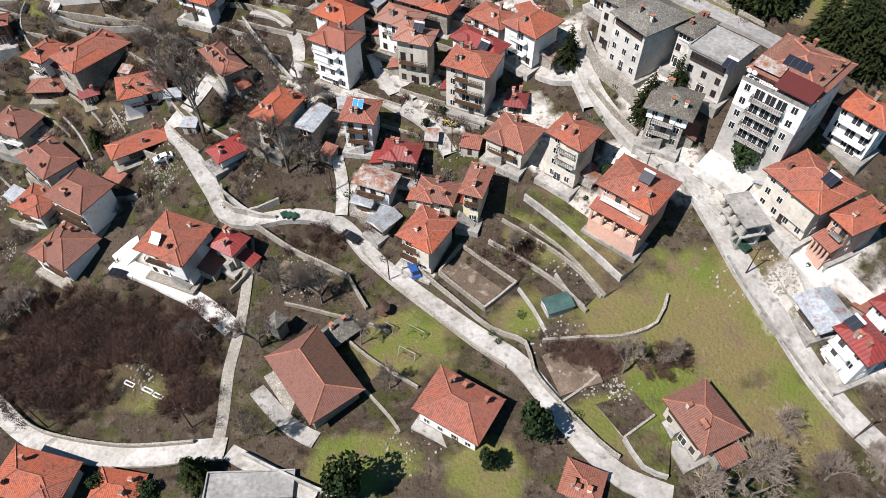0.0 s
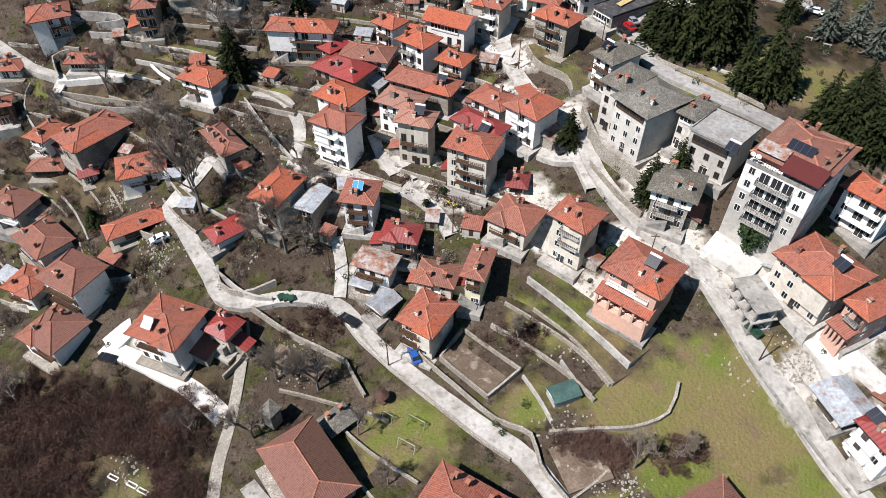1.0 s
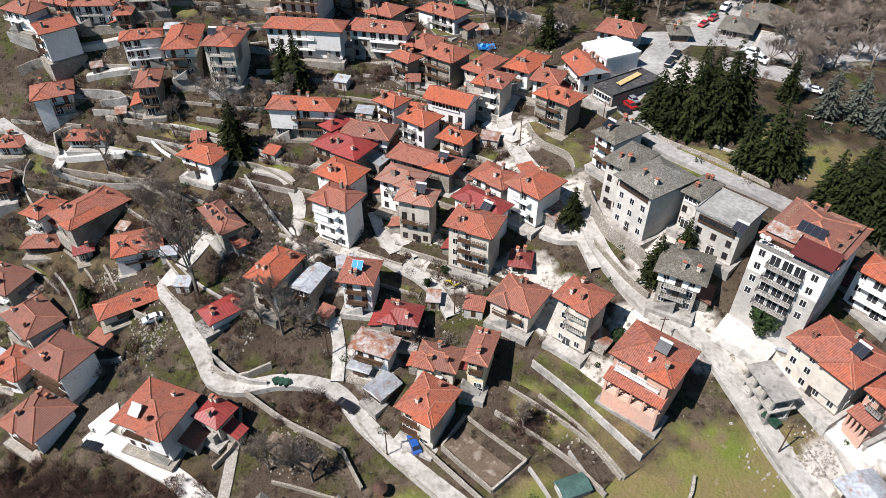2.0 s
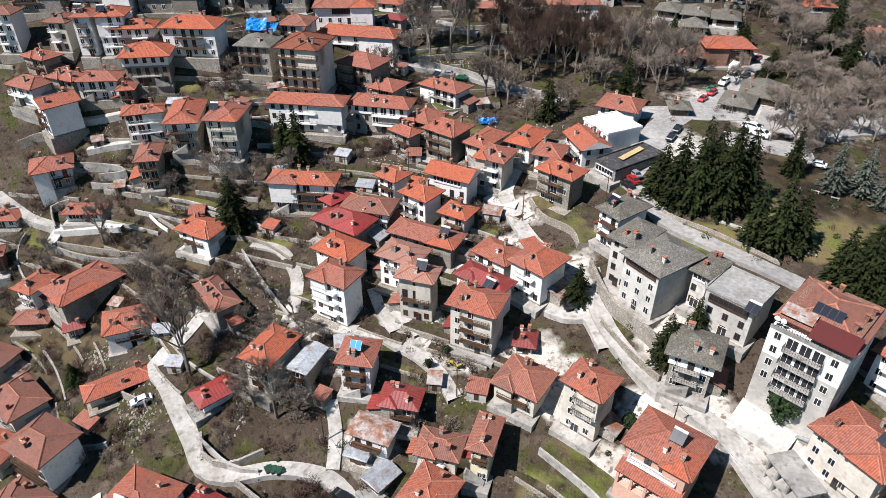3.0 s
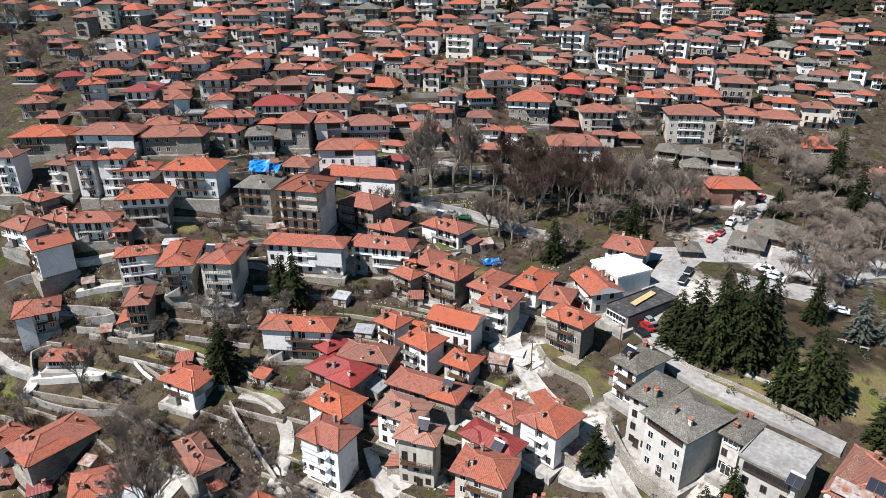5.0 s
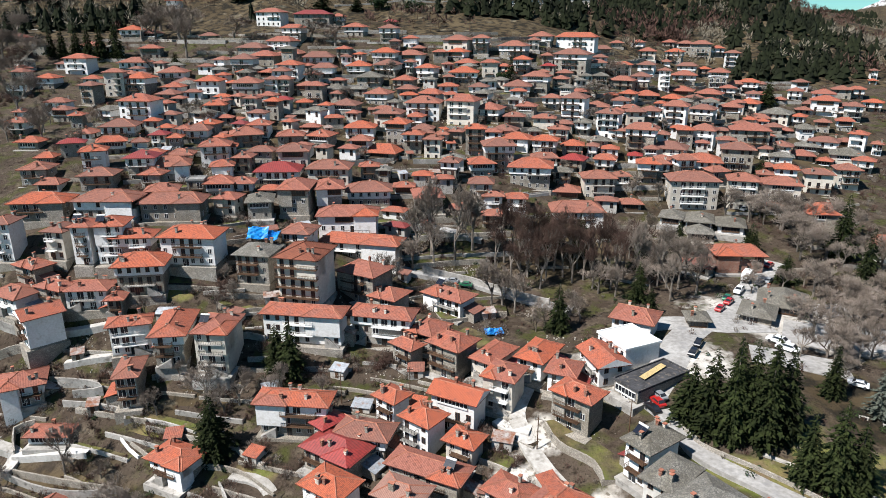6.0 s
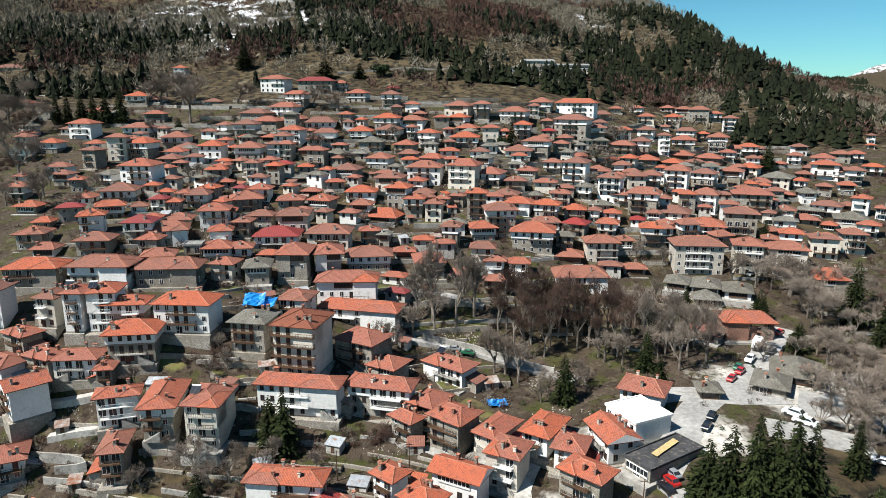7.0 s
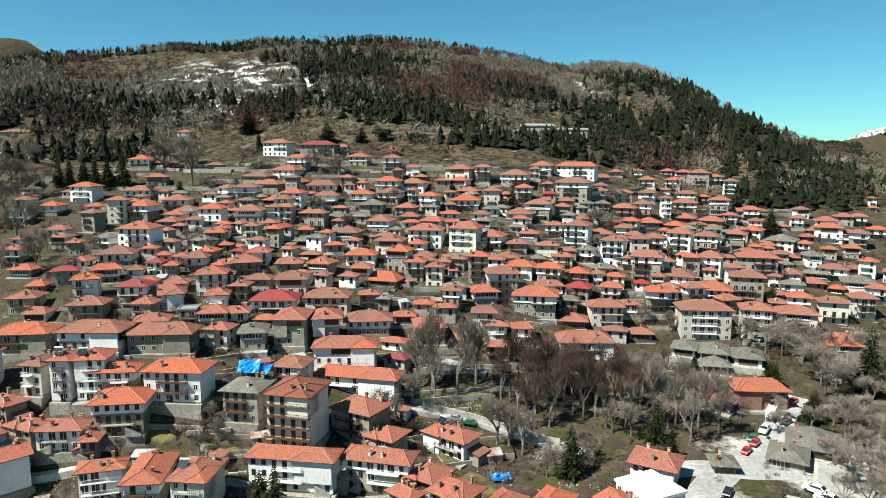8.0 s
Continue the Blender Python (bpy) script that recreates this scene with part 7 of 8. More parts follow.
tree("fir", -141.7, 517.3, 18.9, 1.7)
tree("fir", -82.2, 497.3, 15.1, 2.03)
tree("fir", 123.2, 288.9, 9.9, 1.32)
tree("fir", -139.0, 383.8, 7.9, 1.49)
tree("evergreen", 26.5, 368.9, 5.6, 1.11)
tree("evergreen", -44.1, 500.8, 9.5, 1.81)
tree("evergreen", -20.7, 496.3, 7.5, 2.2)
tree("fir", -59.3, 499.0, 10.6, 1.81)
tree("fir", 77.5, 243.8, 8.5, 1.27)
tree("fir", 97.1, 234.2, 10.9, 1.1)
tree("fir", 124.1, 229.8, 22.2, 0.76)
tree("fir", 98.2, 233.2, 10.1, 1.11)
tree("fir", 101.1, 216.9, 9.3, 1.51)
tree("fir", -43.1, 178.1, 12.9, 1.17)
tree("fir", 45.6, 247.0, 7.0, 1.66)
tree("fir", 54.4, 195.5, 9.0, 1.03)
tree("bare", -53.7, 114.8, 24.1, 0.77)
tree("bare", -33.3, 104.0, 14.5, 0.88)
tree("bare", -38.3, 106.5, 10.3, 0.92)
tree("bare", -28.9, 104.3, 11.1, 0.84)
tree("bare", -87.1, 155.9, 14.6, 0.63)
tree("bare", -57.3, 167.2, 11.8, 1.19)
tree("bare", -67.7, 133.0, 13.4, 0.92)
tree("bare", -40.8, 132.8, 9.1, 1.03)
tree("bare", -65.1, 138.4, 10.6, 1.06)
tree("bare", -33.5, 127.3, 9.1, 0.72)
tree("bare", -24.1, 76.1, 13.5, 0.74)
tree("bare", -28.8, 79.2, 9.3, 0.86)
tree("bare", 13.8, 80.8, 8.1, 0.81)
tree("bare", -35.1, 66.7, 9.8, 0.98)
tree("bare", -32.6, 78.6, 11.9, 0.92)
tree("bare", 46.0, 36.6, 15.8, 1.13)
tree("bare", 56.1, 44.9, 9.0, 0.97)
tree("bare", 67.8, 38.1, 10.5, 0.98)
tree("bare", 60.6, 38.3, 8.7, 0.86)
tree("bare", 38.3, 34.1, 14.1, 0.79)
tree("bare", 30.8, 55.8, 9.5, 0.86)
tree("bare", 37.6, 56.7, 7.5, 0.82)
tree("bare", -15.4, 65.9, 9.4, 0.6)
tree("bare", -31.2, 48.7, 12.4, 0.68)
tree("bare", -46.8, 67.9, 8.1, 0.87)
tree("bare", -86.3, 77.8, 8.1, 1.39)
tree("bare", -90.5, 74.6, 9.2, 1.22)
tree("bare", -9.4, 55.7, 8.1, 0.66)
tree("bare", -5.5, 230.7, 27.8, 0.63)
tree("bare", 1.9, 228.9, 27.8, 0.63)
tree("bare", -10.1, 231.3, 18.3, 0.96)
tree("bare", 7.6, 234.8, 21.2, 0.84)
tree("red_bare", 17.6, 230.2, 24.5, 0.64)
tree("red_bare", 22.1, 227.9, 27.8, 0.56)
tree("red_bare", 27.8, 229.6, 23.7, 0.66)
tree("red_bare", 33.0, 226.8, 23.5, 0.66)
tree("red_bare", 24.5, 223.8, 23.4, 0.65)
tree("red_bare", 37.6, 220.3, 21.4, 0.7)
tree("red_bare", 41.4, 221.6, 24.0, 0.63)
tree("red_bare", 47.0, 222.8, 24.9, 0.61)
tree("red_bare", 51.0, 220.4, 22.1, 0.68)
tree("red_bare", 43.1, 216.1, 22.8, 0.65)
tree("bare", 56.6, 217.7, 21.1, 0.62)
tree("bare", 62.1, 215.2, 20.0, 0.64)
tree("bare", 67.5, 212.7, 19.0, 0.67)
tree("bare", 72.4, 220.9, 15.2, 0.87)
tree("bare", 71.4, 208.6, 17.0, 0.74)
tree("bare", 15.5, 209.3, 12.5, 1.01)
tree("bare", 18.7, 206.0, 12.4, 1.01)
tree("bare", 62.7, 204.8, 15.3, 0.81)
tree("bare", 114.5, 249.3, 9.6, 1.95)
tree("bare", 115.8, 237.8, 12.9, 1.39)
tree("bare", 120.1, 230.2, 12.6, 1.39)
tree("bare", 92.5, 183.5, 11.6, 1.24)
tree("bare", 96.3, 178.6, 12.0, 1.17)
tree("bare", 106.1, 186.2, 10.9, 1.34)
tree("bare", 114.2, 189.8, 11.0, 1.35)
tree("bare", 93.6, 193.0, 8.1, 1.86)
tree("bare", 123.2, 200.7, 11.4, 1.37)
tree("bare", 132.7, 222.3, 12.2, 1.39)
tree("bare", 112.2, 204.9, 8.4, 1.89)
tree("bare", 134.1, 214.9, 11.9, 1.39)
tree("bare", 88.6, 167.1, 10.8, 1.23)
tree("bare", -4.8, 226.6, 15.5, 0.85)
tree("bare", -11.3, 223.2, 11.9, 1.09)
tree("bare", 12.4, 209.8, 15.9, 0.76)
tree("bare", -137.2, 395.2, 22.3, 1.07)
tree("bare", -169.2, 436.5, 16.6, 1.6)
tree("bare", -16.8, 210.5, 12.8, 0.95)
tree("bare", -151.7, 278.6, 12.5, 1.31)
tree("bare", -235.0, 396.7, 18.0, 1.33)
tree("bare", -250.0, 436.5, 16.6, 1.6)
tree("bare", 98.2, 258.0, 11.7, 1.29)
tree("bare", 120.8, 261.2, 9.9, 1.55)
tree("bare", 120.7, 250.1, 11.3, 1.29)
tree("bare", 129.9, 250.2, 11.3, 1.29)
tree("bare", -60.5, 407.0, 12.3, 1.99)
tree("bare", -74.4, 414.7, 11.9, 2.1)
tree("bare", 13.6, 492.5, 9.4, 2.2)
tree("bare", 72.4, 360.7, 9.6, 2.2)
tree("bare", 88.3, 392.7, 10.4, 2.2)
tree("red_bare", 20.6, 233.2, 22.0, 0.71)
tree("red_bare", 26.3, 233.7, 21.2, 0.74)
tree("red_bare", 29.8, 222.3, 24.2, 0.63)
tree("red_bare", 35.4, 223.6, 25.0, 0.61)
tree("red_bare", 40.6, 228.4, 23.6, 0.66)
tree("red_bare", 46.1, 228.3, 21.8, 0.71)
tree("red_bare", 48.2, 215.1, 21.0, 0.7)
tree("red_bare", 27.6, 218.0, 21.4, 0.7)
tree("red_bare", 19.0, 222.2, 20.8, 0.73)
tree("red_bare", 14.6, 226.0, 20.0, 0.77)
tree("red_bare", 22.1, 216.7, 20.5, 0.73)
tree("red_bare", 55.3, 228.1, 20.9, 0.74)
tree("fir", 32.5, 238.8, 13.3, 0.98)
tree("fir", 41.6, 235.1, 14.1, 0.91)
tree("fir", 61.1, 225.8, 12.8, 0.97)
tree("fir", 53.9, 206.1, 12.9, 0.89)
tree("bare", -201.2, 340.3, 20.5, 1.13)
tree("bare", -202.1, 352.4, 16.5, 1.45)
tree("bare", -215.4, 384.0, 17.4, 1.5)
tree("bare", -231.6, 384.0, 18.9, 1.39)
tree("bare", -181.1, 314.1, 18.8, 1.12)
tree("bare", -154.7, 433.7, 21.3, 1.4)
tree("bare", -175.3, 460.3, 17.5, 1.81)
tree("bare", -150.4, 440.5, 18.4, 1.65)
tree("bare", -177.6, 436.5, 16.6, 1.81)
tree("bare", -117.7, 416.4, 14.1, 2.01)


def scattered_trees():
    """Leafless trees of the park and the gardens."""
    rng = random.Random(140)
    made = []
    for cx, cy, rx, ry, count, low, high in ((102, 204, 16, 12, 17, 7, 11), (112, 186, 16, 13, 17, 6, 10), (92, 166, 10, 8, 8, 6, 10), (128, 236, 18, 16, 14, 8, 13), (66, 240, 10, 8, 8, 8, 12), (52, 216, 14, 8, 9, 9, 14), (118, 262, 14, 9, 8, 7, 11), (-36, 118, 10, 8, 5, 6, 9), (-86, 150, 16, 8, 5, 5, 8), (-60, 172, 14, 8, 5, 5, 9), (30, 200, 10, 7, 5, 6, 10), (-30, 170, 14, 6, 4, 5, 8), (-70, 196, 14, 6, 4, 5, 8), (-20, 330, 90, 60, 16, 6, 10), (80, 320, 70, 50, 12, 6, 9), (-130, 330, 40, 60, 8, 7, 11)):
        for _ in range(count):
            for _ in range(12):
                x, y = cx + rng.uniform(-1, 1) * rx, cy + rng.uniform(-1, 1) * ry
                if free(x, y, 0.6) and all((x - a) ** 2 + (y - b) ** 2 > 9 for a, b in made):
                    made.append((x, y))
                    tree("bare", x, y, rng.uniform(low, high), rng.uniform(0.9, 1.2))
                    break


scattered_trees()


# ---- scrub in the gardens and on the slopes ----
def scrub(name, label, spots, materials, twig, seed):
    """Leafless bushes: stems fanning out to a rounded head of short twigs. spots: x, y, size, stems."""
    rng = random.Random(seed)
    s = Shape()
    for x, y, size, stems in spots:
        base = Vector((x, y, height(x, y) - 0.1))
        which = rng.randrange(len(materials))
        tall = size * rng.uniform(0.55, 0.8)
        for _ in range(stems):
            a, u = rng.random() * 6.283, math.sqrt(rng.random())
            r = size * 0.5 * u
            p = base + Vector((math.cos(a) * r * 0.4, math.sin(a) * r * 0.4, 0))
            q = base + Vector((math.cos(a) * r, math.sin(a) * r, tall * math.sqrt(max(0.05, 1 - u * u * 0.85)) * rng.uniform(0.75, 1.1)))
            d = (q - p).normalized()
            w = Vector((rng.gauss(0, 1), rng.gauss(0, 1), 0.1)).normalized() * twig
            s.face((p - w, p + w, q), which)
            for _ in range(3):
                e = (d + 0.9 * Vector((rng.gauss(0, 1), rng.gauss(0, 1), rng.gauss(0.2, 0.6)))).normalized()
                w = Vector((rng.gauss(0, 1), rng.gauss(0, 1), rng.gauss(0, 1))).normalized() * twig
                o = p.lerp(q, rng.uniform(0.65, 1.0))
                s.face((o - w, o + w, o + e * size * rng.uniform(0.12, 0.26)), which)
    tagged(new(name, s.mesh(name, *materials)), label, "scrub", kind="stuff")


rng = random.Random(21)
thicket, gardens = [], []
for cx, cy, rx, ry, n in ((-79, 74, 12, 7, 95), (-63, 71, 10, 7, 95), (-51, 68, 7, 8, 75), (-83, 65, 12, 7, 75), (-72, 60, 12, 5, 55), (-47, 57, 5, 5, 45), (-54, 62, 6, 4, 30), (27, 59, 7, 3, 26), (-92, 79, 12, 8, 40), (-26, 89, 8, 3, 14), (-68, 137, 9, 7, 30), (-40, 111, 9, 4, 24), (15, 81, 5, 3, 12), (-231, 405, 14, 10, 30), (-199, 336, 10, 14, 30), (-6, 274, 9, 6, 26), (-64, 199, 8, 4, 14), (-14, 180, 7, 3, 16), (39, 57, 4, 3, 10)):
    for _ in range(int(n * 1.9)):
        x, y = cx + rng.gauss(0, 0.5) * rx, cy + rng.gauss(0, 0.5) * ry
        if free(x, y, 0.5) and blob(x, y, -58, 60, 7, 4.5, -25) < 0.5:
            thicket.append((x, y, rng.uniform(1.6, 3.8), 60))
scrub("thicket", "dense red-brown leafless thicket on the slope", thicket, [RED_TWIG, RED_TWIG, PARK_TWIG], 0.05, 3)
for _ in range(3400):
    x, y = rng.uniform(-150, 180), rng.uniform(95, 440)
    if free(x, y, 0.2) and noise.noise((x / 22, y / 22, 3.0)) > -0.2 - (0.3 if x < -20 and y < 200 else 0):
        gardens.append((x, y, rng.uniform(0.9, 2.6), 22))
for _ in range(2600):
    x, y = rng.uniform(-230, 230), rng.uniform(240, 440)
    if free(x, y, 0.3) and noise.noise((x / 18, y / 18, 17.0)) > -0.05:
        gardens.append((x, y, rng.uniform(1.6, 4.6), 30))
for _ in range(2700):
    x, y = rng.uniform(-115, 15), rng.uniform(98, 250)
    if free(x, y, 0.0) and noise.noise((x / 9, y / 9, 7.0)) > (-0.15 if x < -40 else 0.0) and all((x - a) ** 2 + (y - b) ** 2 > (w / 2 + 0.8) ** 2 for a, b, w in ROADS):
        gardens.append((x, y, rng.uniform(1.4, 4.2), 46))
scrub("garden_scrub", "brown leafless bushes between the houses", gardens, [PARK_TWIG, RED_TWIG, BARK], 0.05, 4)


def evergreen_bushes():
    """Low hedges, ivy and evergreen bushes along walls and yards."""
    rng = random.Random(52)
    s = Shape()
    for _ in range(1500):
        x, y = rng.uniform(-130, 150), rng.uniform(45, 400)
        if not free(x, y, 0.2) or noise.noise((x / 14, y / 14, 12.0)) < 0.12 or (25 < x < 62 and y < 78):
            continue
        size = rng.uniform(0.4, 1.1)
        base = Vector((x, y, height(x, y) + size * 0.4))
        for _ in range(80):
            d = Vector((rng.gauss(0, 1), rng.gauss(0, 1), abs(rng.gauss(0, 0.8)))).normalized()
            p = base + d * size * rng.uniform(0.6, 1.1)
            t = d.orthogonal().normalized() * rng.uniform(0.06, 0.15)
            b = d.cross(t)
            s.face((p - t, p - b, p + t + d * 0.1, p + b), 0)
    tagged(new("evergreen_bushes", s.mesh("evergreen_bushes", GREEN_LEAF)), "small dark green bushes and ivy about the gardens", "bushes", kind="stuff")


evergreen_bushes()


# ---- the wooded mountain ----
def wood(x, y):
    """How dense the conifers and the leafless woods stand."""
    fir = max(blob(x, y, -316, 586, 69.0, 45.0), blob(x, y, -287, 592, 57.5, 39.0), blob(x, y, -260, 599, 51.7, 39.0), blob(x, y, -351, 614, 46.0, 45.0), blob(x, y, -225, 461, 32.2, 21.0), blob(x, y, -252, 484, 29.9, 21.0), blob(x, y, -224, 496, 27.6, 21.0), blob(x, y, -124, 586, 46.0, 33.0), blob(x, y, -98, 591, 46.0, 33.0), blob(x, y, -70, 590, 51.7, 33.0), blob(x, y, -42, 581, 51.7, 33.0), blob(x, y, -22, 577, 34.5, 27.0), blob(x, y, -151, 600, 27.6, 21.0), blob(x, y, -94, 700, 46.0, 45.0), blob(x, y, -74, 713, 34.5, 36.0), blob(x, y, -108, 757, 69.0, 27.0), blob(x, y, -293, 846, 69.0, 24.0), blob(x, y, -350, 853, 46.0, 21.0), blob(x, y, -232, 866, 69.0, 21.0), blob(x, y, -156, 857, 57.5, 21.0), blob(x, y, -65, 890, 57.5, 21.0), blob(x, y, -23, 890, 46.0, 21.0), blob(x, y, -485, 842, 69.0, 30.0), blob(x, y, -438, 828, 46.0, 24.0), blob(x, y, 58, 663, 39.1, 24.0), blob(x, y, 76, 663, 27.6, 18.0), blob(x, y, 25, 492, 29.9, 15.0), blob(x, y, 43, 499, 34.5, 15.0), blob(x, y, 61, 509, 34.5, 15.0), blob(x, y, 26, 587, 18.4, 12.0), blob(x, y, 74, 502, 23.0, 15.0), blob(x, y, 136, 671, 13.8, 24.0), blob(x, y, 149, 690, 16.1, 21.0), blob(x, y, 179, 796, 29.9, 39.0), blob(x, y, 193, 778, 29.9, 39.0), blob(x, y, 219, 782, 29.9, 39.0), blob(x, y, 231, 762, 29.9, 39.0), blob(x, y, 243, 744, 25.3, 39.0), blob(x, y, 153, 640, 41.4, 42.0), blob(x, y, 176, 632, 46.0, 45.0), blob(x, y, 193, 623, 34.5, 39.0), blob(x, y, 153, 584, 46.0, 27.0), blob(x, y, 109, 549, 27.6, 18.0), blob(x, y, 239, 684, 29.9, 39.0), blob(x, y, 252, 663, 29.9, 39.0), blob(x, y, 260, 633, 29.9, 33.0), blob(x, y, 267, 605, 29.9, 30.0), blob(x, y, 273, 577, 29.9, 27.0), blob(x, y, 272, 541, 29.9, 24.0), blob(x, y, 265, 499, 27.6, 21.0), blob(x, y, 224, 477, 29.9, 24.0), blob(x, y, 232, 464, 29.9, 21.0), blob(x, y, 231, 535, 23.0, 21.0), blob(x, y, 225, 582, 18.4, 18.0), blob(x, y, 204, 451, 27.6, 18.0), -0.25 + 0.75 * noise.noise((x / 45, y / 45, 5.0)))
    pale = max(blob(x, y, -426, 713, 72.0, 60.0), blob(x, y, -387, 694, 60.0, 54.0), blob(x, y, -322, 673, 72.0, 51.0), blob(x, y, -329, 655, 60.0, 45.0), blob(x, y, 4, 800, 48.0, 60.0), blob(x, y, 29, 784, 60.0, 60.0), blob(x, y, 64, 836, 60.0, 60.0), blob(x, y, 96, 831, 60.0, 60.0), blob(x, y, 117, 823, 36.0, 45.0), blob(x, y, 168, 899, 43.2, 54.0), blob(x, y, 192, 881, 48.0, 54.0), blob(x, y, 215, 863, 36.0, 45.0), blob(x, y, -21, 819, 48.0, 45.0), blob(x, y, 163, 555, 48.0, 30.0), blob(x, y, 59, 711, 84.0, 45.0), blob(x, y, 132, 777, 48.0, 45.0), blob(x, y, -261, 640, 72.0, 36.0), blob(x, y, -233, 674, 72.0, 36.0), blob(x, y, -190, 653, 60.0, 36.0), blob(x, y, -201, 558, 84.0, 27.0), blob(x, y, -159, 548, 60.0, 27.0), blob(x, y, -307, 538, 60.0, 36.0), blob(x, y, -37, 642, 72.0, 36.0), blob(x, y, 13, 637, 60.0, 36.0), 0.12 + 0.6 * noise.noise((x / 70, y / 70, 8.0)))
    return fir, pale


def far_firs():
    rng = random.Random(8)
    s = Shape()
    made = 0
    for _ in range(34000):
        y = 440 + 760 * rng.random() ** 0.8
        x = rng.uniform(-0.72, 0.75) * (y + 60)
        fir, _ = wood(x, y)
        if rng.random() > 0.72 * max(fir, 0.0) ** 1.3 or not free(x, y, 3):
            continue
        z = height(x, y) - 0.3
        h = rng.uniform(7, 15) * (0.75 if y > 780 else 1.0)
        r = h * rng.uniform(0.26, 0.46)
        turn = rng.random() * 6
        for k in range(4):
            lo, hi = z + h * (0.05 + 0.20 * k + rng.uniform(-0.05, 0.05)), z + h * (0.55 + 0.15 * k)
            w = r * (1 - 0.2 * k)
            a0 = turn + k
            ring = []
            for i in range(7):
                a = a0 + 2 * math.pi * i / 7
                q = w * rng.uniform(0.5, 1.25)
                ring.append((x + math.cos(a) * q, y + math.sin(a) * q, lo + rng.uniform(-0.12, 0.12) * h))
            tip = (x + rng.uniform(-0.1, 0.1) * r, y, hi)
            n = len(s.v)
            s.v += ring + [tip]
            s.f += [(n + i, n + (i + 1) % 7, n + 7) for i in range(7)]
            s.m += [0] * 7
        made += 1
    for _ in range(9000):
        y = rng.uniform(1500, 3000)
        x = y * rng.uniform(0.40, 0.74)
        if noise.noise((x / 170, y / 300, 21.0)) < 0.2 or rng.random() < 0.35:
            continue
        z, h = height(x, y) - 1, rng.uniform(9, 17)
        n = len(s.v)
        s.v += [(x + math.cos(a) * h * 0.5, y + math.sin(a) * h * 0.5, z) for a in (0.3, 1.6, 2.8, 4.1, 5.4)] + [(x, y, z + h)]
        s.f += [(n + i, n + (i + 1) % 5, n + 5) for i in range(5)]
        s.m += [0] * 5
    tagged(new("conifer_forest", s.mesh("conifer_forest", FAR_NEEDLE)), "dark conifer forest scattered over the mountain", "forest", kind="stuff")


def far_bare():
    rng = random.Random(9)
    s = Shape()
    for _ in range(44000):
        y = 440 + 720 * rng.random() ** 0.8
        x = rng.uniform(-0.72, 0.75) * (y + 60)
        _, pale = wood(x, y)
        if rng.random() > max(pale, 0.0) ** 1.2 or not free(x, y, 3):
            continue
        z = height(x, y) - 0.3
        h = rng.uniform(6, 12)
        p = Vector((x, y, z))
        which = 0 if noise.noise((x / 80, y / 80, 1.5)) > -0.1 else 1
        r = h * rng.uniform(0.3, 0.42)
        s.face((p - Vector((0.15, 0, 0)), p + Vector((0.15, 0, 0)), p + Vector((0, 0, h * 0.6))), which)
        for i in range(26):
            a, u = rng.random() * 6.283, rng.uniform(-0.6, 1.0)
            d = Vector((math.cos(a) * math.sqrt(max(0.0, 1 - u * u)), math.sin(a) * math.sqrt(max(0.0, 1 - u * u)), u))
            o = p + Vector((0, 0, h * 0.62)) + Vector((d.x * r, d.y * r, d.z * h * 0.36)) * rng.uniform(0.45, 1.0)
            e = (d + Vector((0, 0, 0.7))).normalized() * h * rng.uniform(0.10, 0.2)
            w = Vector((rng.gauss(0, 1), rng.gauss(0, 1), rng.gauss(0, 0.4))).normalized() * h * 0.036
            s.face((o - e, o + w, o + e, o - w), which)
    tagged(new("leafless_woods", s.mesh("leafless_woods", PALE_WOOD, RED_TWIG)), "pale grey leafless woods over the mountain", "forest", kind="stuff")


far_firs()
far_bare()

# ---- vehicles ----
def car_meshes():
    body = Shape()
    profile = [(-2.1, 0.35), (-2.15, 0.75), (-1.95, 0.95), (-1.2, 1.0), (-0.55, 1.42), (0.95, 1.45), (1.6, 1.02), (2.05, 0.95), (2.15, 0.7), (2.1, 0.35)]
    n = len(profile)
    for side, y in enumerate((-0.82, 0.82)):
        body.v += [(x, y * (0.82 if z > 1.1 else 1.0), z) for x, z in profile]
    body.f += [tuple(range(n)), tuple(range(2 * n - 1, n - 1, -1))] + [(i, n + i, n + (i + 1) % n, (i + 1) % n) for i in range(n)]
    body.m += [0] * (n + 2)
    panes = []
    for s in (-1, 1):
        q = [(-1.05, s * 0.80, 1.03), (1.42, s * 0.80, 1.05), (0.92, s * 0.685, 1.39), (-0.52, s * 0.685, 1.37)]
        panes.append(("side_window", Shape().face(q if s < 0 else q[::-1]).mesh("side_window", PANE)))
    panes.append(("windscreen", Shape().face(((-1.19, 0.72, 1.03), (-1.19, -0.72, 1.03), (-0.6, -0.62, 1.40), (-0.6, 0.62, 1.40))).mesh("windscreen", PANE)))
    panes.append(("rear_window", Shape().face(((1.62, -0.72, 1.06), (1.62, 0.72, 1.06), (1.0, 0.62, 1.44), (1.0, -0.62, 1.44))).mesh("rear_window", PANE)))
    wheel = Shape().tube((0, -0.1, 0), (0, 0.1, 0), 0.31, 0.31, 12).mesh("wheel", RUBBER)
    return body, panes, wheel


CAR_BODY, CAR_GLASS, WHEEL = car_meshes()
CAR_TONES = {}


def road_top(x, y):
    return top_of(x, y) + 0.16


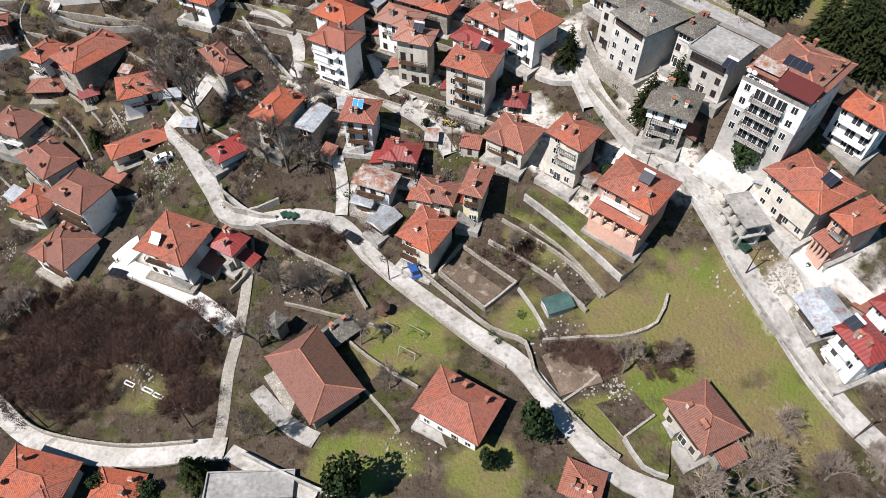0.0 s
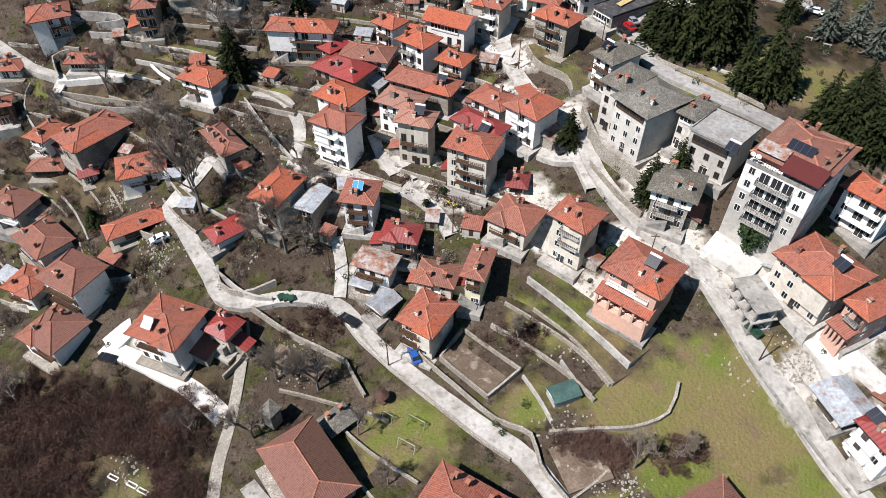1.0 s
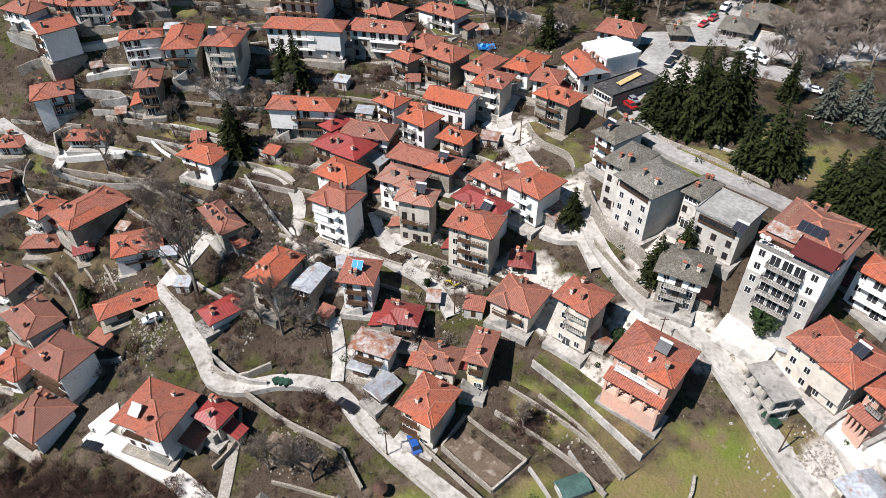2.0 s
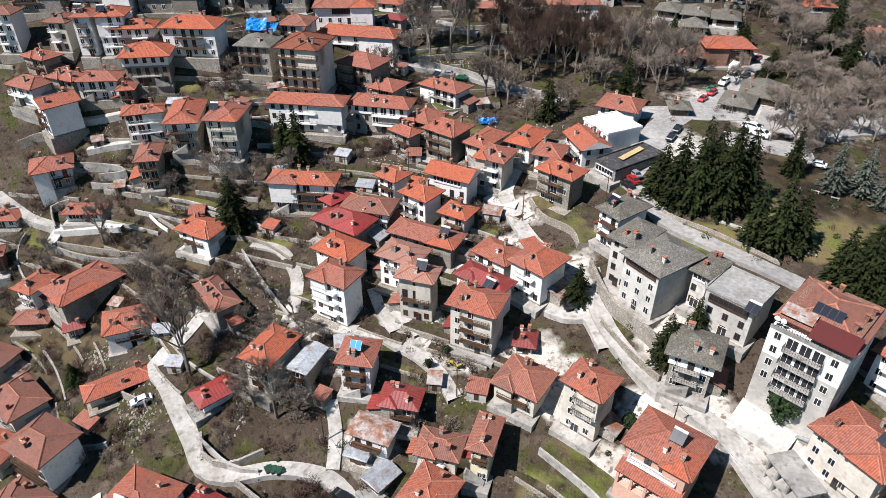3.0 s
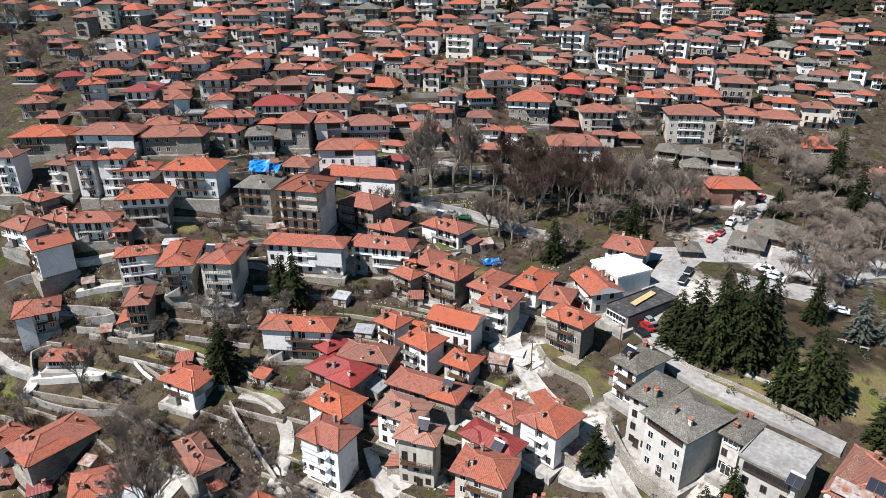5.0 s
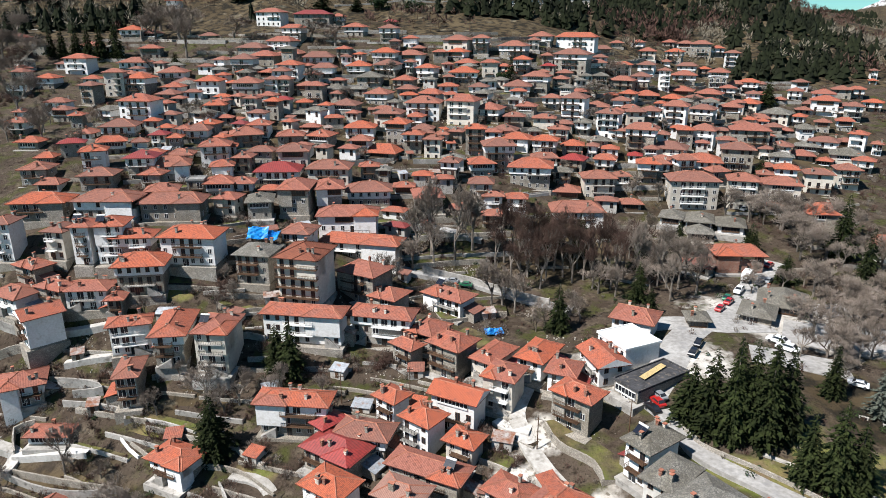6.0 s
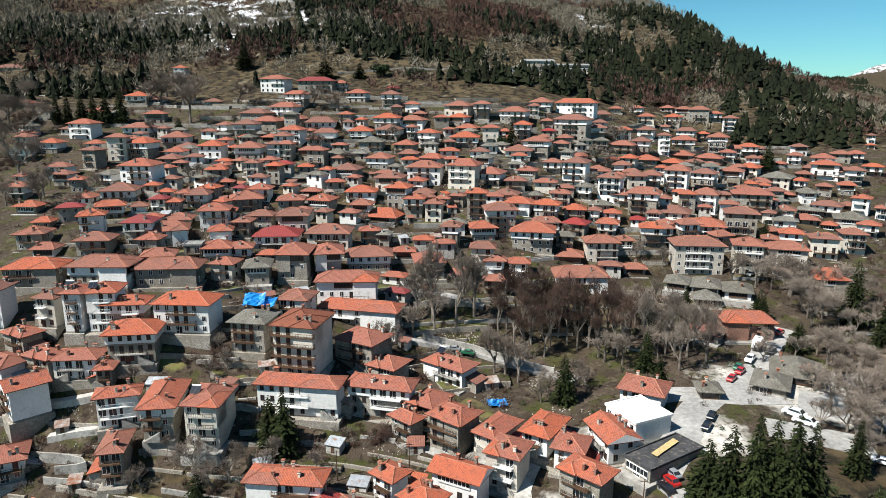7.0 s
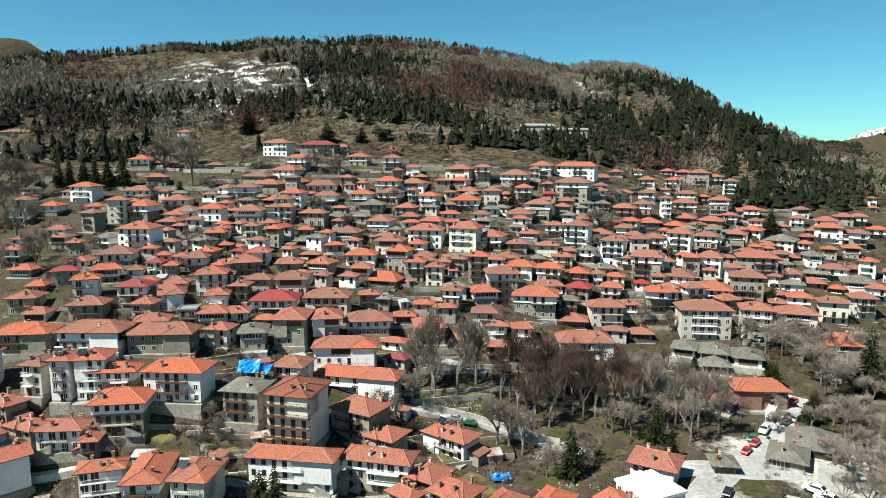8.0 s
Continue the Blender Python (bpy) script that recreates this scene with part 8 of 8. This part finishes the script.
def car(tone, x, y, yaw, tall=1.0):
    shades = {"black": (0.012, 0.012, 0.014), "white": (0.75, 0.75, 0.74), "red": (0.35, 0.015, 0.012), "blue": (0.02, 0.08, 0.30), "grey": (0.22, 0.23, 0.24), "green": (0.02, 0.12, 0.06)}
    if tone not in CAR_TONES:
        CAR_TONES[tone] = CAR_BODY.mesh("body", paint(f"{tone}_car_paint", shades[tone]))
    c = thing("car", x, y, road_top(x, y), yaw, f"{tone} parked hatchback car" if tall < 1.2 else f"{tone} parked delivery van", "car" if tall < 1.2 else "van", "parked vehicles")
    part("body", CAR_TONES[tone], c)
    for name, me in CAR_GLASS:
        part(name, me, c, pose(0, 0, 0.004) @ Matrix.Diagonal((1.004, 1.012, 1.004, 1)))
    for u in (-1.35, 1.35):
        for v in (-0.76, 0.76):
            part("wheel", WHEEL, c, pose(u, v, 0.31))
    c.scale = (1.0 if tall < 1.2 else 1.25, 1.0 if tall < 1.2 else 1.15, tall)
    return c


def truck(x, y, yaw):
    c = thing("box_truck", x, y, road_top(x, y), yaw, "white box truck parked in the street", "truck")
    white = paint("truck_white", (0.78, 0.78, 0.77))
    part("cargo_box", Shape().box(-3.2, -1.15, 0.9, 1.6, 1.15, 3.2).mesh("cargo_box", white), c)
    cab = Shape()
    cab.v += [(p, q, r) for q in (-1.05, 1.05) for p, r in ((1.75, 0.6), (3.4, 0.6), (3.4, 1.5), (2.9, 2.4), (1.75, 2.4))]
    cab.f += [(0, 1, 2, 3, 4), (9, 8, 7, 6, 5)] + [(i, 5 + i, 5 + (i + 1) % 5, (i + 1) % 5) for i in range(5)]
    cab.m += [0] * 7
    part("cab", cab.mesh("cab", white), c)
    part("windscreen", Shape().face(((3.42, -0.9, 1.55), (3.42, 0.9, 1.55), (2.94, 0.9, 2.36), (2.94, -0.9, 2.36))).mesh("windscreen", PANE), c)
    for u in (-2.2, 2.5):
        for v in (-1.0, 1.0):
            part("wheel", WHEEL, c, pose(u, v, 0.42) @ Matrix.Diagonal((1.35, 1.3, 1.35, 1)))
    return c


car("black", -19.0, 89.1, -37)
car("black", -67.9, 84.2, -17)
car("white", -62.4, 109.8, 32, 1.05)
car("blue", -5.7, 80.4, -70)
car("black", 25.9, 120.8, 10)
car("grey", 45.1, 156.4, -69)
car("red", 44.2, 154.3, -72)
car("black", 42.7, 152.5, -69)
car("white", -19.1, 241.2, 20)
car("white", 106.9, 262.9, 46)
car("red", 100.1, 225.9, 43)
truck(90.0, 217.9, 55)
car("black", 92.8, 214.7, 40)
car("grey", 95.6, 216.2, 47)
car("white", 84.5, 210.1, 51, 1.3)
car("red", 78.6, 202.8, 48)
car("red", 74.3, 198.1, 49)
car("green", 79.1, 205.3, 50)
car("white", 80.6, 177.8, -49, 1.4)
car("white", 81.1, 173.9, -47, 1.4)
car("white", 89.4, 158.8, -34)
car("grey", 0.9, 218.9, -15)
car("green", 5.0, 217.7, -16)
car("black", 57.8, 172.0, 55)
car("black", 60.6, 176.5, 56)
car("grey", -16.4, 225.7, 31)
car("white", 106.6, 268.8, 18)


# ---- poles, cables ----
def pole(x, y, high=8.0):
    p = thing("utility_pole", x, y, height(x, y), 0, "weathered wooden utility pole with crossarm", "utility pole", "utility poles")
    part("post", Shape().tube((0, 0, -0.6), (0, 0, high), 0.14, 0.09, 8).mesh("post", TIMBER), p)
    part("crossarm", Shape().box(-0.8, -0.06, high - 0.6, 0.8, 0.06, high - 0.48).mesh("crossarm", TIMBER), p)
    for u in (-0.7, 0.0, 0.7):
        part("insulator", Shape().tube((u, 0, high - 0.48), (u, 0, high - 0.25), 0.05, 0.03, 6).mesh("insulator", WHITE_PAINT), p)
    return Vector((x, y, height(x, y) + high - 0.3))


def cable(a, b, sag=1.0):
    s = Shape()
    pts = [a.lerp(b, k / 14) - Vector((0, 0, sag * 4 * (k / 14) * (1 - k / 14))) for k in range(15)]
    for p, q in zip(pts, pts[1:]):
        s.bar(p, q, 0.018)
    tagged(new("cable", s.mesh("cable", IRON)), "thin dark overhead cable between two poles", "cable", "overhead cables")


pole_a = pole(-10.6, 79.2)
pole_b = pole(54.4, 72.2)
pole_c = pole(66.7, 44.4)
pole_d = pole(-74.9, 53.5)
pole_e = pole(-45.4, 51.2)
pole_f = pole(-23.3, 98.7)
pole_g = pole(17.9, 148.0)
pole_h = pole(36.7, 147.9)
pole_i = pole(1.9, 104.7)
pole_j = pole(38.7, 92.2)
pole_k = pole(-9.5, 167.4)
pole_l = pole(-25.6, 166.8)
cable(pole_a, pole_f)
cable(pole_b, pole_c)
cable(pole_d, pole_e)
cable(pole_b, pole_j)
cable(pole_a, pole_i)


# ---- things on roofs ----
def solar_heater(x, y, z, yaw, panels=2, tone=SOLAR, label="solar water heater with two dark panels on a roof", tank=True):
    h = thing("solar_heater", x, y, z, yaw, label, "solar panel", "solar heaters")
    for i in range(panels):
        u = (i - (panels - 1) / 2) * 1.12
        p = part("panel", Shape().box(-0.52, -0.95, 0.0, 0.52, 0.95, 0.07).mesh("panel", tone), h, pose(u, 0, 0.62, 32))
        rim = Shape().box(-0.56, -1.0, -0.02, 0.56, -0.955, 0.09).box(-0.56, 0.955, -0.02, 0.56, 1.0, 0.09).box(-0.56, -0.955, -0.02, -0.525, 0.955, 0.09).box(0.525, -0.955, -0.02, 0.56, 0.955, 0.09)
        part("frame", rim.mesh("frame", IRON if tone is SOLAR else WHITE_PAINT), p)
    for u in (-0.5 * panels, 0.5 * panels):
        part("leg", Shape().bar((u, 0.7, -0.9), (u, 0.7, 1.05), 0.03).mesh("leg", IRON), h)
        part("leg", Shape().bar((u, -0.75, -1.2), (u, -0.75, 0.2), 0.03).mesh("leg", IRON), h)
    if tank:
        part("tank", Shape().tube((-0.55 * panels, 0.95, 1.35), (0.55 * panels, 0.95, 1.35), 0.25, 0.25, 12).mesh("tank", WHITE_PAINT), h)
    return h


solar_heater(-17.4, 109.4, 13.5, -10, 2, BLUE_SOLAR, "two bright blue solar collectors on a tile roof", False)
solar_heater(-5.1, 124.5, 21.4, -16)
solar_heater(-0.4, 139.5, 19.9, -26)
solar_heater(8.5, 121.1, 19.2, -39)
solar_heater(35.2, 136.6, 29.7, -55)
solar_heater(52.8, 103.9, 27.1, -46)
solar_heater(35.6, 83.2, 18.5, -40)
solar_heater(66.0, 80.9, 20.4, -60)
solar_heater(66.3, 58.6, 10.1, -69)
solar_heater(60.3, 95.8, 32.9, -46, 4, SOLAR, "row of four dark solar panels on a roof", False)
solar_heater(-56.4, 84.0, 0.6, -21, 2, WHITE_PAINT, "pale solar water heater on a tile roof")
solar_heater(-60.2, 178.5, 33.3, -4)
solar_heater(-101.5, 203.7, 51.7, -0)
solar_heater(-95.2, 204.0, 51.4, 7)
solar_heater(-2.6, 208.9, 31.2, -38)


# ---- gardens and small structures ----
def greenhouse(x, y, yaw, w=5.2, d=3.4):
    g = thing("garden_shed", x, y, height(x, y), yaw, "small garden shed with a green sheet roof", "shed")
    cloth = worn("green_sheet", (0.07, 0.14, 0.12), (0.05, 0.10, 0.09), None, 0.5, 0.5, 3.0, 0.1, 0.1)
    part("wall", Shape().box(-w / 2 + 0.1, -d / 2 + 0.1, -0.6, w / 2 - 0.1, d / 2 - 0.1, 1.75).mesh("wall", WALL["grey"]), g)
    me, _, _ = hip_roof(w - 0.4, d - 0.4, 1.75, 0.3, 0.3, cloth, 0.0)
    part("roof", me, g)
    return g


def shelter(x, y):
    g = thing("playground_shelter", x, y, height(x, y), 0, "round brown playground shelter on a post", "shelter")
    part("post", Shape().tube((0, 0, -0.2), (0, 0, 3.0), 0.16, 0.14, 8).mesh("post", TIMBER), g)
    part("roof", Shape().tube((0, 0, 2.5), (0, 0, 3.4), 1.35, 0.1, 14).mesh("roof", RED_TWIG), g)
    part("seat", Shape().tube((0, 0, 0.4), (0, 0, 0.5), 0.9, 0.9, 14).mesh("seat", TIMBER), g)


def swing(x, y, yaw, w=3.4):
    g = thing("swing", x, y, height(x, y), yaw, "metal swing frame on the playground lawn", "swing", "swings")
    part("top_bar", Shape().tube((-w / 2, 0, 2.2), (w / 2, 0, 2.2), 0.06, 0.06, 6).mesh("top_bar", ROOF["tin"]), g)
    for u in (-w / 2, w / 2):
        for v in (-0.8, 0.8):
            part("leg", Shape().tube((u, v, -0.2), (u, 0, 2.2), 0.06, 0.06, 6).mesh("leg", ROOF["tin"]), g)
    for u in (-w / 4, w / 4):
        seat = part("seat", Shape().box(-0.25, -0.1, 0.5, 0.25, 0.1, 0.55).mesh("seat", TIMBER), g, pose(u, 0, 0))
        for c in (-0.22, 0.22):
            part("chain", Shape().bar((c, 0, 0.55), (c, 0, 2.16), 0.015).mesh("chain", IRON), seat)


def belfry(x, y, yaw):
    g = thing("belfry", x, y, height(x, y), yaw, "small grey stone belfry with a slab roof", "belfry")
    part("base", Shape().box(-1.2, -1.2, -0.8, 1.2, 1.2, 3.2).mesh("base", WALL["stone"]), g)
    for u in (-0.95, 0.95):
        for v in (-0.95, 0.95):
            part("pillar", Shape().box(u - 0.22, v - 0.22, 3.2, u + 0.22, v + 0.22, 5.0).mesh("pillar", WALL["stone"]), g)
    me, _, _ = hip_roof(2.4, 2.38, 5.0, 0.4, 0.7, ROOF["slate"])
    part("roof", me, g)
    part("bell", Shape().tube((0, 0, 4.0), (0, 0, 4.6), 0.32, 0.15, 10).mesh("bell", IRON), g)


def waste_bin(x, y, yaw):
    g = thing("waste_bin", x, y, road_top(x, y), yaw, "dark green municipal waste bin beside a road", "waste bin", "waste bins")
    part("tub", Shape().bar((0, 0, 0.2), (0, 0, 1.05), 0.62, 0, 0.75).mesh("tub", BIN_GREEN), g)
    part("lid", Shape().box(-0.56, -0.56, 1.06, 0.56, 0.56, 1.2).mesh("lid", BIN_GREEN), g)
    for u in (-0.35, 0.35):
        for v in (-0.35, 0.35):
            part("castor", Shape().tube((u, v - 0.05, 0.1), (u, v + 0.05, 0.1), 0.1, 0.1, 8).mesh("castor", RUBBER), g)


BIN_GREEN = worn("dark_green_plastic", (0.02, 0.07, 0.04), (0.015, 0.05, 0.03), None, 0.5, 1.0, 4.0, 0.0, 0.2)


def bench(x, y, yaw):
    g = thing("bench", x, y, height(x, y), yaw, "pale stone bench in the park", "bench", "park benches")
    part("seat", Shape().box(-0.9, -0.25, 0.42, 0.9, 0.25, 0.52).mesh("seat", CONCRETE), g)
    for u in (-0.7, 0.7):
        part("leg", Shape().box(u - 0.1, -0.2, -0.1, u + 0.1, 0.2, 0.42).mesh("leg", CONCRETE), g)


def planter(x, y, yaw, w=2.2, d=0.8):
    g = thing("garden_bed", x, y, height(x, y), yaw, "rectangular garden bed edged with white stone", "garden bed", "garden beds")
    for name, a in (("edge", (-w / 2, -d / 2, w / 2, -d / 2 + 0.14)), ("edge", (-w / 2, d / 2 - 0.14, w / 2, d / 2)), ("edge", (-w / 2, -d / 2 + 0.14, -w / 2 + 0.14, d / 2 - 0.14)), ("edge", (w / 2 - 0.14, -d / 2 + 0.14, w / 2, d / 2 - 0.14))):
        part(name, Shape().box(a[0], a[1], -0.3, a[2], a[3], 0.35).mesh(name, WALL["white"]), g)


def tarpaulin(x, y, z, w, d, yaw, seed, tone="blue"):
    rng = random.Random(seed)
    k = 9
    verts = [((i / k - 0.5) * w, (j / k - 0.5) * d, rng.uniform(-0.35, 0.35) + 1.2 * math.sin(i * 0.8) * 0.3 - (j - k / 2) * 0.12) for j in range(k + 1) for i in range(k + 1)]
    faces = [(j * (k + 1) + i, j * (k + 1) + i + 1, (j + 1) * (k + 1) + i + 1, (j + 1) * (k + 1) + i) for j in range(k) for i in range(k)]
    blue = BLUE_SHEET if tone == "blue" else YELLOW_SHEET
    ob = new("tarpaulin", mesh_of("tarpaulin", verts, faces, blue))
    m = ob.modifiers.new("thickness", "SOLIDIFY")
    m.thickness = 0.04
    ob.matrix_basis = pose(x, y, z, 38, 0, yaw) if tone == "blue" else pose(x, y, top_of(x, y) + 0.5, 0, 0, yaw)
    tagged(ob, "crumpled bright blue tarpaulin over a ruined roof" if tone == "blue" else "crumpled yellow cover on a pile in a yard", "tarpaulin", "tarpaulins")


YELLOW_SHEET = worn("yellow_plastic_sheet", (0.65, 0.52, 0.06), (0.50, 0.40, 0.05), None, 0.5, 0.6, 3.0, 0.2, 0.1)
BLUE_SHEET = worn("blue_tarpaulin", (0.02, 0.30, 0.75), (0.015, 0.20, 0.55), None, 0.45, 0.6, 3.0, 0.2, 0.1)


def parasol(x, y):
    g = thing("parasol", x, y, height(x, y), 0, "closed cream parasol beside a stone kiosk", "parasol", "parasols")
    cloth = PARASOL
    part("pole", Shape().tube((0, 0, 0), (0, 0, 3.2), 0.04, 0.03, 6).mesh("pole", TIMBER), g)
    part("canopy", Shape().tube((0, 0, 1.0), (0, 0, 3.1), 0.42, 0.06, 9).mesh("canopy", cloth), g)


PARASOL = worn("cream_cloth", (0.60, 0.46, 0.22), (0.50, 0.38, 0.18), None, 0.8, 1.0, 4.0, 0.1, 0.1)


def awning(x, y, z, w, d, yaw):
    g = tagged(new("awning", Shape().box(-w / 2, -d / 2, 0, w / 2, d / 2, 0.08).mesh("awning", PARASOL)), "long orange-cream awning along a dark flat roof", "awning")
    g.matrix_basis = pose(x, y, z, 8, 0, yaw)


def garden_shed(x, y, yaw, w, d, tin):
    """A low store of block walls under a sloping sheet roof, with a plank door."""
    z = height(x, y)
    g = thing("garden_shed", x, y, z, yaw, f"small {'rusty' if tin == 'rust' else 'grey' if tin == 'tin' else 'red-tiled'} roofed garden shed with rendered walls", "shed", "garden sheds")
    deep = lowest(x, y, w, d, yaw) - z - 0.5
    part("wall", Shape().box(-w / 2, -d / 2, deep, w / 2, d / 2, 2.1).mesh("wall", WALL["grey"] if w > 3 else WALL["stone"]), g)
    c = [(-w / 2 - 0.3, -d / 2 - 0.3, 2.05), (w / 2 + 0.3, -d / 2 - 0.3, 2.05), (w / 2 + 0.3, d / 2 + 0.3, 2.75), (-w / 2 - 0.3, d / 2 + 0.3, 2.75)]
    part("roof", mesh_of("roof", c + [(p, q, r - 0.1) for p, q, r in c], [(0, 1, 2, 3), (7, 6, 5, 4), (0, 4, 5, 1), (1, 5, 6, 2), (2, 6, 7, 3), (3, 7, 4, 0)], ROOF[tin], [(0, 0), (w, 0), (w, d), (0, d)] + [(0, 0)] * 20), g)
    part("door", Shape().box(-0.45, -d / 2 - 0.05, 0, 0.45, -d / 2 + 0.02, 1.85).mesh("door", TIMBER), g)
    FOOT.append((x, y, 0.5 * math.hypot(w, d)))


def sheds():
    rng = random.Random(61)
    made = []
    for _ in range(3000):
        if len(made) >= 46:
            break
        x, y = rng.uniform(-105, 25), rng.uniform(105, 330)
        w, d = rng.uniform(2.4, 4.6), rng.uniform(2.2, 3.4)
        if not free(x, y, 1.6) or free(x, y, 5.5) or any((x - a) ** 2 + (y - b) ** 2 < 60 for a, b in made):
            continue
        made.append((x, y))
        garden_shed(x, y, rng.uniform(-30, 30), w, d, rng.choice(("tin", "rust", "rust", "old", "tile")))


def rubble():
    """Loose stones and timber about the yards."""
    rng = random.Random(77)
    s = Shape()
    strewn = [(rng.uniform(-110, 30), rng.uniform(95, 330), rng.uniform(2, 6), 24) for _ in range(130)]
    for cx, cy, r, n in ((-62, 107, 6, 260), (61, 72, 4, 160), (-29, 82, 5, 160), (-58, 62, 4, 60), (25, 54, 3, 60), (30, 53, 3, 60), (-78, 125, 4, 120), (5, 225, 6, 80), (-60, 175, 8, 80), (20, 63, 5, 80), (-6, 44, 5, 60), (26, 79, 8, 120), (53, 71, 5, 60), (-40, 128, 8, 100), *strewn):
        for _ in range(n):
            x, y = cx + rng.gauss(0, 0.5) * r, cy + rng.gauss(0, 0.5) * r
            z, q = height(x, y), rng.uniform(0.1, 0.38)
            a = rng.random() * 3.1
            c, e = math.cos(a) * q, math.sin(a) * q
            k = len(s.v)
            low = [(c, e), (-e, c * 0.8), (-c, -e), (e * 0.9, -c)]
            s.v += [(x + u, y + v, z - 0.1) for u, v in low] + [(x + u * 0.6, y + v * 0.6, z + q * rng.uniform(0.5, 1.0)) for u, v in low]
            s.f += [(k + 4, k + 5, k + 6, k + 7)] + [(k + i, k + (i + 1) % 4, k + 4 + (i + 1) % 4, k + 4 + i) for i in range(4)]
            s.m += [0] * 5
    tagged(new("rubble", s.mesh("rubble", WALL["stone"])), "loose pale stones and rubble in the yards", "rubble", kind="stuff")


sheds()
rubble()
greenhouse(20.9, 68.8, 20)
shelter(-11.4, 72.2)
swing(-4.8, 66.7, -30)
swing(-6.4, 62.3, -30)
swing(-10.1, 68.4, -30, 2.0)
belfry(-31.7, 69.7, -35)
waste_bin(-33.3, 94.3, -15)
waste_bin(-32.3, 94.1, -15)
waste_bin(-31.2, 93.9, -15)
waste_bin(53.8, 77.5, -15)
waste_bin(54.3, 77.0, -15)
waste_bin(54.8, 76.4, -15)
bench(83.6, 146.7, -30)
bench(87.0, 144.2, -30)
bench(71.0, 126.9, -30)
bench(73.4, 124.6, -30)
planter(-60.0, 60.6, -25)
planter(-55.9, 59.0, -25)
planter(-53.5, 57.7, -25)
parasol(88.7, 200.7)
parasol(91.6, 198.9)
tarpaulin(-56.2, 216.5, 44.2, 6, 5, 5, 1)
tarpaulin(-52.4, 216.9, 43.3, 4.5, 4, -8, 2)
tarpaulin(11.9, 193.0, 23.7, 5, 2.5, 10, 3)
tarpaulin(1.6, 111.2, 8.2, 3.0, 1.4, -20, 5, "yellow")
awning(45.2, 162.0, 28.7, 9, 1.4, 43)


def sign(x, y, z, yaw):
    s = thing("hotel_sign", x, y, z, yaw, "long sign of pale letters on a dark board", "sign")
    part("board", Shape().box(-4.5, -0.08, 0, 4.5, 0.0, 0.9).mesh("board", TIMBER), s)
    text = bpy.data.curves.new("lettering", "FONT")
    text.body, text.size, text.extrude = "HOTEL", 0.95, 0.02
    text.materials.append(PARASOL)
    part("lettering", text, s, pose(-4.2, -0.11, 0.12, 90))
    part("word_bar", Shape().box(0.4, -0.12, 0.25, 4.1, -0.08, 0.7).mesh("word_bar", PARASOL), s)

sign(89.5, 222.5, 34.0, -4)
